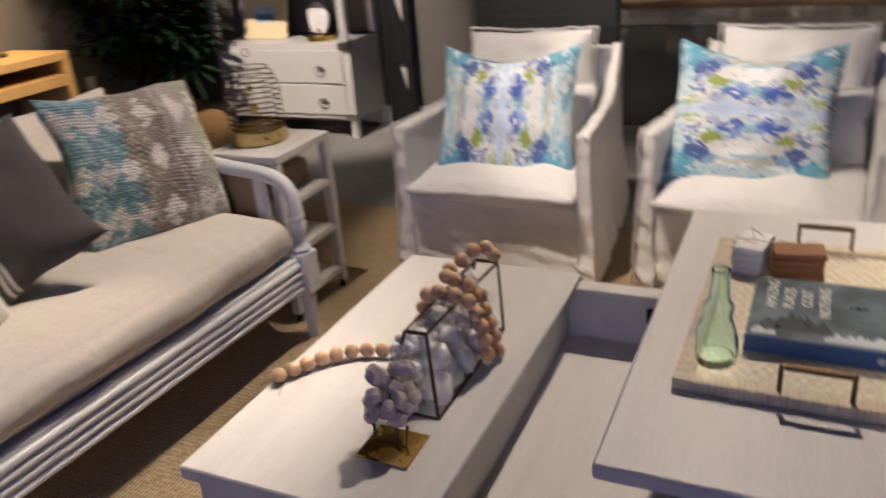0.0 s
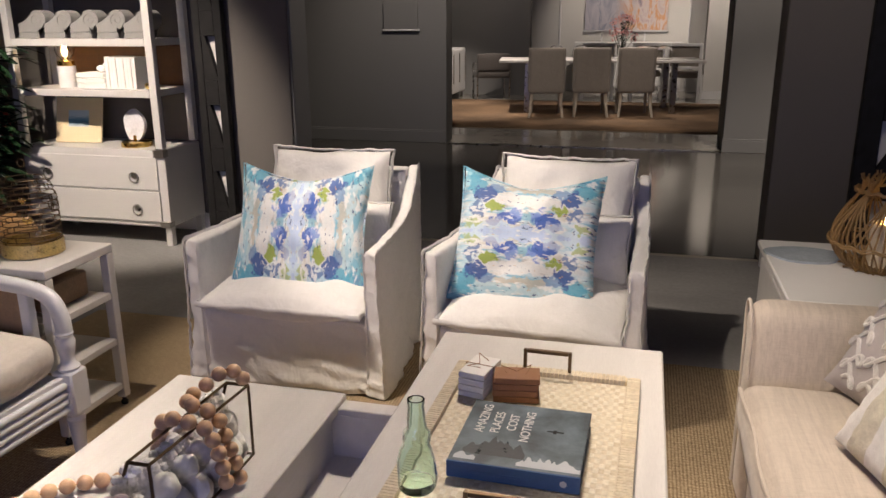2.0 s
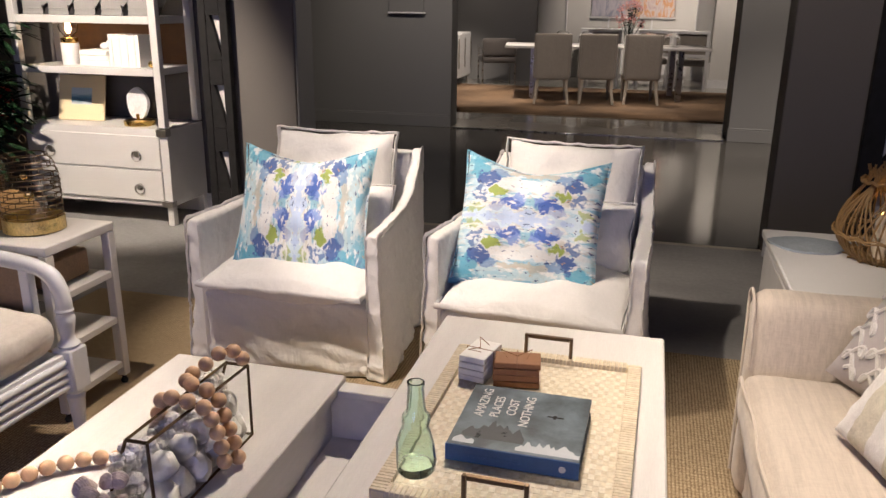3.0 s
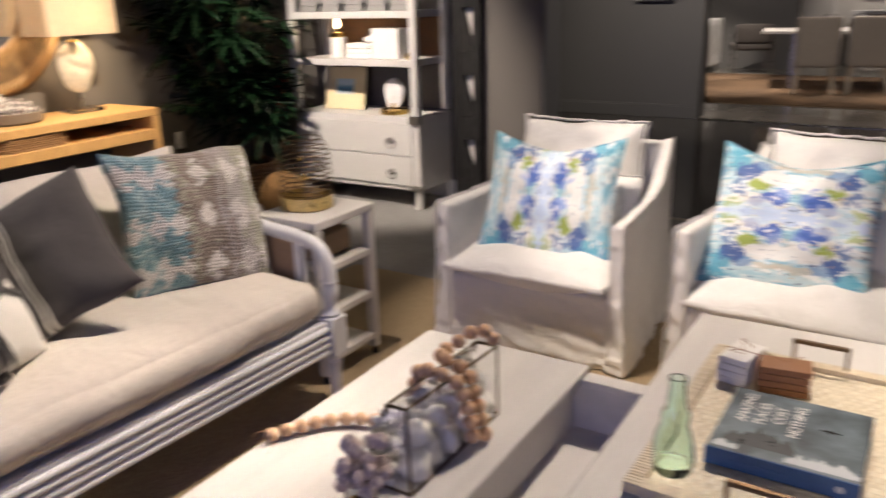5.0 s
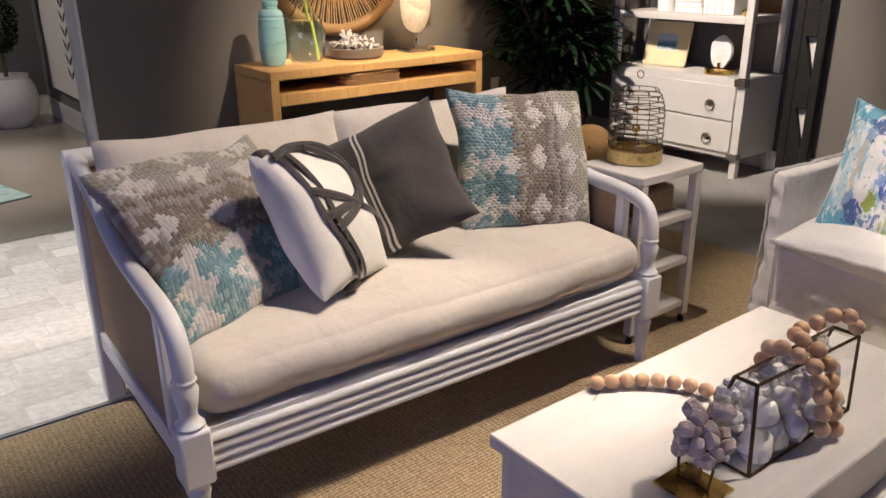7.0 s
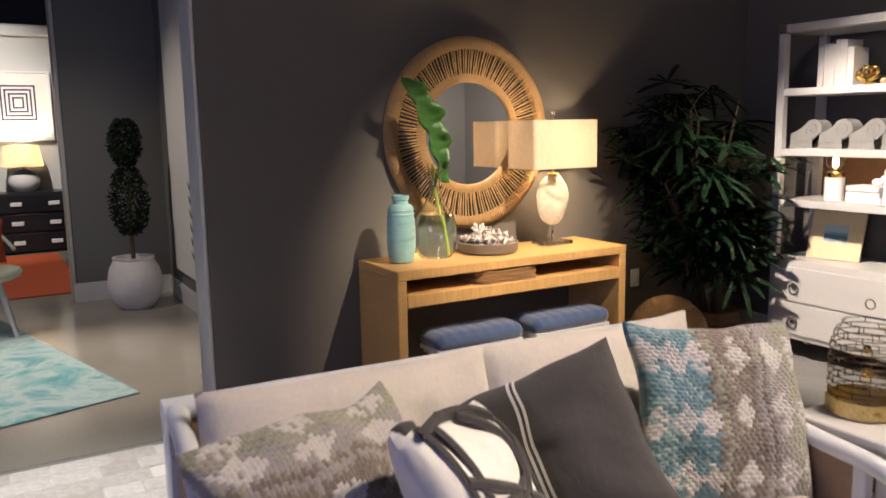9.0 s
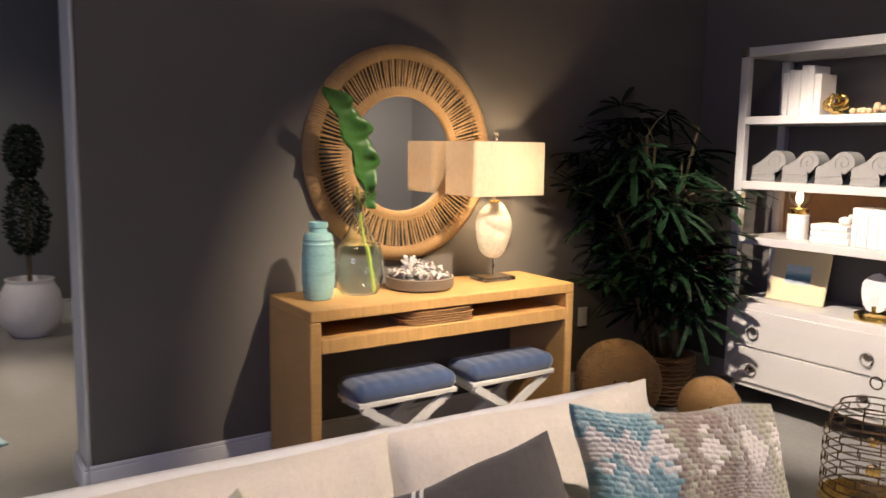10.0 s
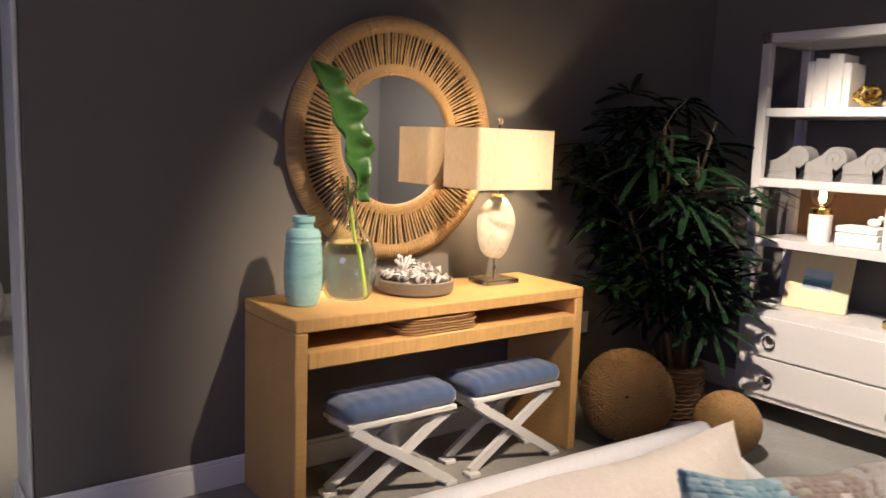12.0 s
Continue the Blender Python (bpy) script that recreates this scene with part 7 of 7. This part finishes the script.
def round_pot(name, x, y, s, label):
    top = thing(name, pose(x, y, 0.004), label, "planter")
    part("pot", Geo().lathe([(0, 0), (0.13 * s, 0), (0.20 * s, 0.09 * s), (0.225 * s, 0.20 * s), (0.205 * s, 0.33 * s), (0.165 * s, 0.41 * s), (0.172 * s, 0.435 * s), (0.15 * s, 0.435 * s), (0.145 * s, 0.38 * s), (0, 0.37 * s)], 32), STONEW, top, "rough white pot")
    return top


tp = round_pot("topiary", -7.4, 1.31, 1.0, "dark boxwood topiary in a round white pot")
part("trunk", Geo().tube([(0, 0, 0.38), (0.01, 0, 0.7), (0, 0.01, 1.3)], 0.018, 8), BARK, tp)
rnd = random.Random(12)
for name, z0, z1, r0 in (("foliage", 0.62, 1.18, 0.15), ("foliage", 1.20, 1.58, 0.125)):
    g = Geo()
    for k in range(1500):
        z = rnd.uniform(z0, z1)
        r = r0 * math.sqrt(max(0.05, 1 - ((z - (z0 + z1) / 2) / ((z1 - z0) * 0.55)) ** 2)) * rnd.uniform(0.6, 1.12)
        a = rnd.uniform(0, 6.28)
        c = Vector((r * math.cos(a), r * math.sin(a), z))
        d, e = Vector((rnd.uniform(-1, 1), rnd.uniform(-1, 1), rnd.uniform(-1, 1))).normalized() * 0.022, Vector((rnd.uniform(-1, 1), rnd.uniform(-1, 1), rnd.uniform(-1, 1))).normalized() * 0.011
        g.add([c - d, c + e, c + d, c - e], [[0, 1, 2, 3]])
    tagged(part(name, g, TOPIARY, tp, "small dark leaves", smooth=False), kind="stuff")
round_pot("white_urn", -4.72, 1.38, 0.72, "round white urn beside the wall end")
la = thing("leaf_picture", pose(-7.4, 1.655, 0.30), "tall white framed picture of black fern leaves", "picture")
part("board", Geo().box(0, 1.9, 0.0, 0.04, 0, 2.3, 0.004), PAPERW, la)
for k in range(6):
    g = Geo()
    cx, cz = 0.75 + 0.2 * k, 0.15 + 0.13 * (k % 3)
    for i in range(6):
        z = cz + 0.11 * i
        for s in (-1, 1):
            g.prism([(cx, z), (cx + s * 0.06, z + 0.035), (cx + s * 0.10, z + 0.085), (cx + s * 0.03, z + 0.05)], -0.004, -0.001, 1)
    part("leaf_print", g, SHADE_INK, la, "black fern leaf print", smooth=False)
dk = thing("black_dresser", pose(-11.85, -0.55, 0.0), "black lacquered dresser with white pulls in the bedroom display", "dresser")
part("body", Geo().box(0, 0.5, 0, 1.78, 0.02, 0.76, 0.006), surface("black_lacquer", (0.012, 0.012, 0.016), 0.35), dk)
for i in range(3):
    for j in range(2):
        d = part("drawer", Geo().box(0.501, 0.515, 0.02 + 0.88 * j, 0.87 + 0.88 * j, 0.04 + 0.24 * i, 0.26 + 0.24 * i, 0.004), bpy.data.materials["black_lacquer"], dk)
        for y in (0.20, 0.62):
            part("pull", Geo().box(0.516, 0.53, y + 0.88 * j, y + 0.13 + 0.88 * j, 0.12 + 0.24 * i, 0.17 + 0.24 * i, 0.004), TRIM, d, "white pull")
lm = thing("bedroom_lamp", pose(-11.6, 0.72, 0.76), "white ribbed ceramic lamp with a cream shade on the dresser", "lamp")
part("base", Geo().lathe([(0, 0), (0.1, 0), (0.16, 0.06), (0.185, 0.14), (0.16, 0.22), (0.06, 0.27), (0.02, 0.28), (0.02, 0.34), (0, 0.34)], 28), STONEW, lm)
part("shade", Geo().lathe([(0.24, 0.32), (0.20, 0.58), (0.197, 0.58), (0.237, 0.32)], 32), bpy.data.materials["lamp_shade_linen"], lm, "cream drum shade")
l2 = bpy.data.lights.new("bedroom_bulb", "POINT")
l2.energy, l2.color, l2.shadow_soft_size = 40, (1, 0.8, 0.55), 0.05
new("bedroom_bulb", l2).matrix_world = pose(-11.6, 0.72, 1.22)
ar = thing("line_art_print", pose(-11.87, -0.05, 1.42), "framed print of violet concentric line shapes", "picture")
part("board", Geo().box(0, 0.03, 0, 1.15, 0, 0.82, 0.004), PAPERW, ar)
part("border", Geo().box(0.0, 0.045, -0.03, 0.0, -0.03, 0.85, 0.004).box(0.0, 0.045, 1.15, 1.18, -0.03, 0.85, 0.004).box(0.0, 0.045, 0.0, 1.15, -0.03, 0.0, 0.004).box(0.0, 0.045, 0.0, 1.15, 0.82, 0.85, 0.004), TRIM, ar)
VIOLET = surface("violet_ink", (0.05, 0.04, 0.12), 0.6)
for k in range(4):
    w = 0.20 - 0.045 * k
    g = Geo()
    for y0, y1, z0, z1 in ((-w, w, -w * 1.1, -w * 1.1 + 0.02), (-w, w, w * 1.1 - 0.02, w * 1.1), (-w, -w + 0.02, -w * 1.1 + 0.02, w * 1.1 - 0.02), (w - 0.02, w, -w * 1.1 + 0.02, w * 1.1 - 0.02)):
        g.box(0.0305, 0.033, 0.80 + y0, 0.80 + y1, 0.45 + z0, 0.45 + z1, 0.0005)
    part("line_print", g, VIOLET, ar, smooth=False)
solid("crown_moulding", Geo().box(-11.9, -11.82, -5, 3, 2.70, 2.84, 0.02), TRIM, "white crown moulding of the bedroom wall", "moulding", kind="structure")


def garden_chair():
    """Pale round-seated chair with an orange back cushion, seen past the wall end."""
    top = thing("garden_chair", pose(-7.02, 0.16, 0.016), "pale green round chair with an orange cushion on a rug", "chair")
    pale = surface("pale_green_paint", (0.50, 0.56, 0.46), 0.5, 0, 0.06)
    part("seat", Geo().lathe([(0, 0.40), (0.24, 0.40), (0.29, 0.42), (0.305, 0.455), (0.29, 0.475), (0.20, 0.485), (0, 0.488)], 32), pale, top, "pale green seat pad")
    for a in (40, 140, 220, 320):
        ca, sa = math.cos(radians(a)), math.sin(radians(a))
        part("leg", Geo().tube([(0.20 * ca, 0.20 * sa, 0.41), (0.34 * ca, 0.34 * sa, 0.0)], [0.020, 0.013], 8), WPAINT, top, "white splayed leg")
    back = [(-0.27 * math.cos(t), 0.30 * math.sin(t), 0.0) for t in np.linspace(-1.1, 1.1, 13)]
    part("back_hoop", Geo().tube([(p[0] - 0.02, p[1], 0.46 + 0.34 * math.cos(p[1] / 0.30 * 1.3)) for p in back], 0.014, 8), pale, top)
    part("back_cushion", pillow_geo(0.42, 0.34, 0.12, 18, 0.05, seed=3), bpy.data.materials["orange_wool"], top, "burnt orange back cushion", pose(-0.22, 0.0, 0.66, -12, 0, 90), weld=True)
    return top


garden_chair()
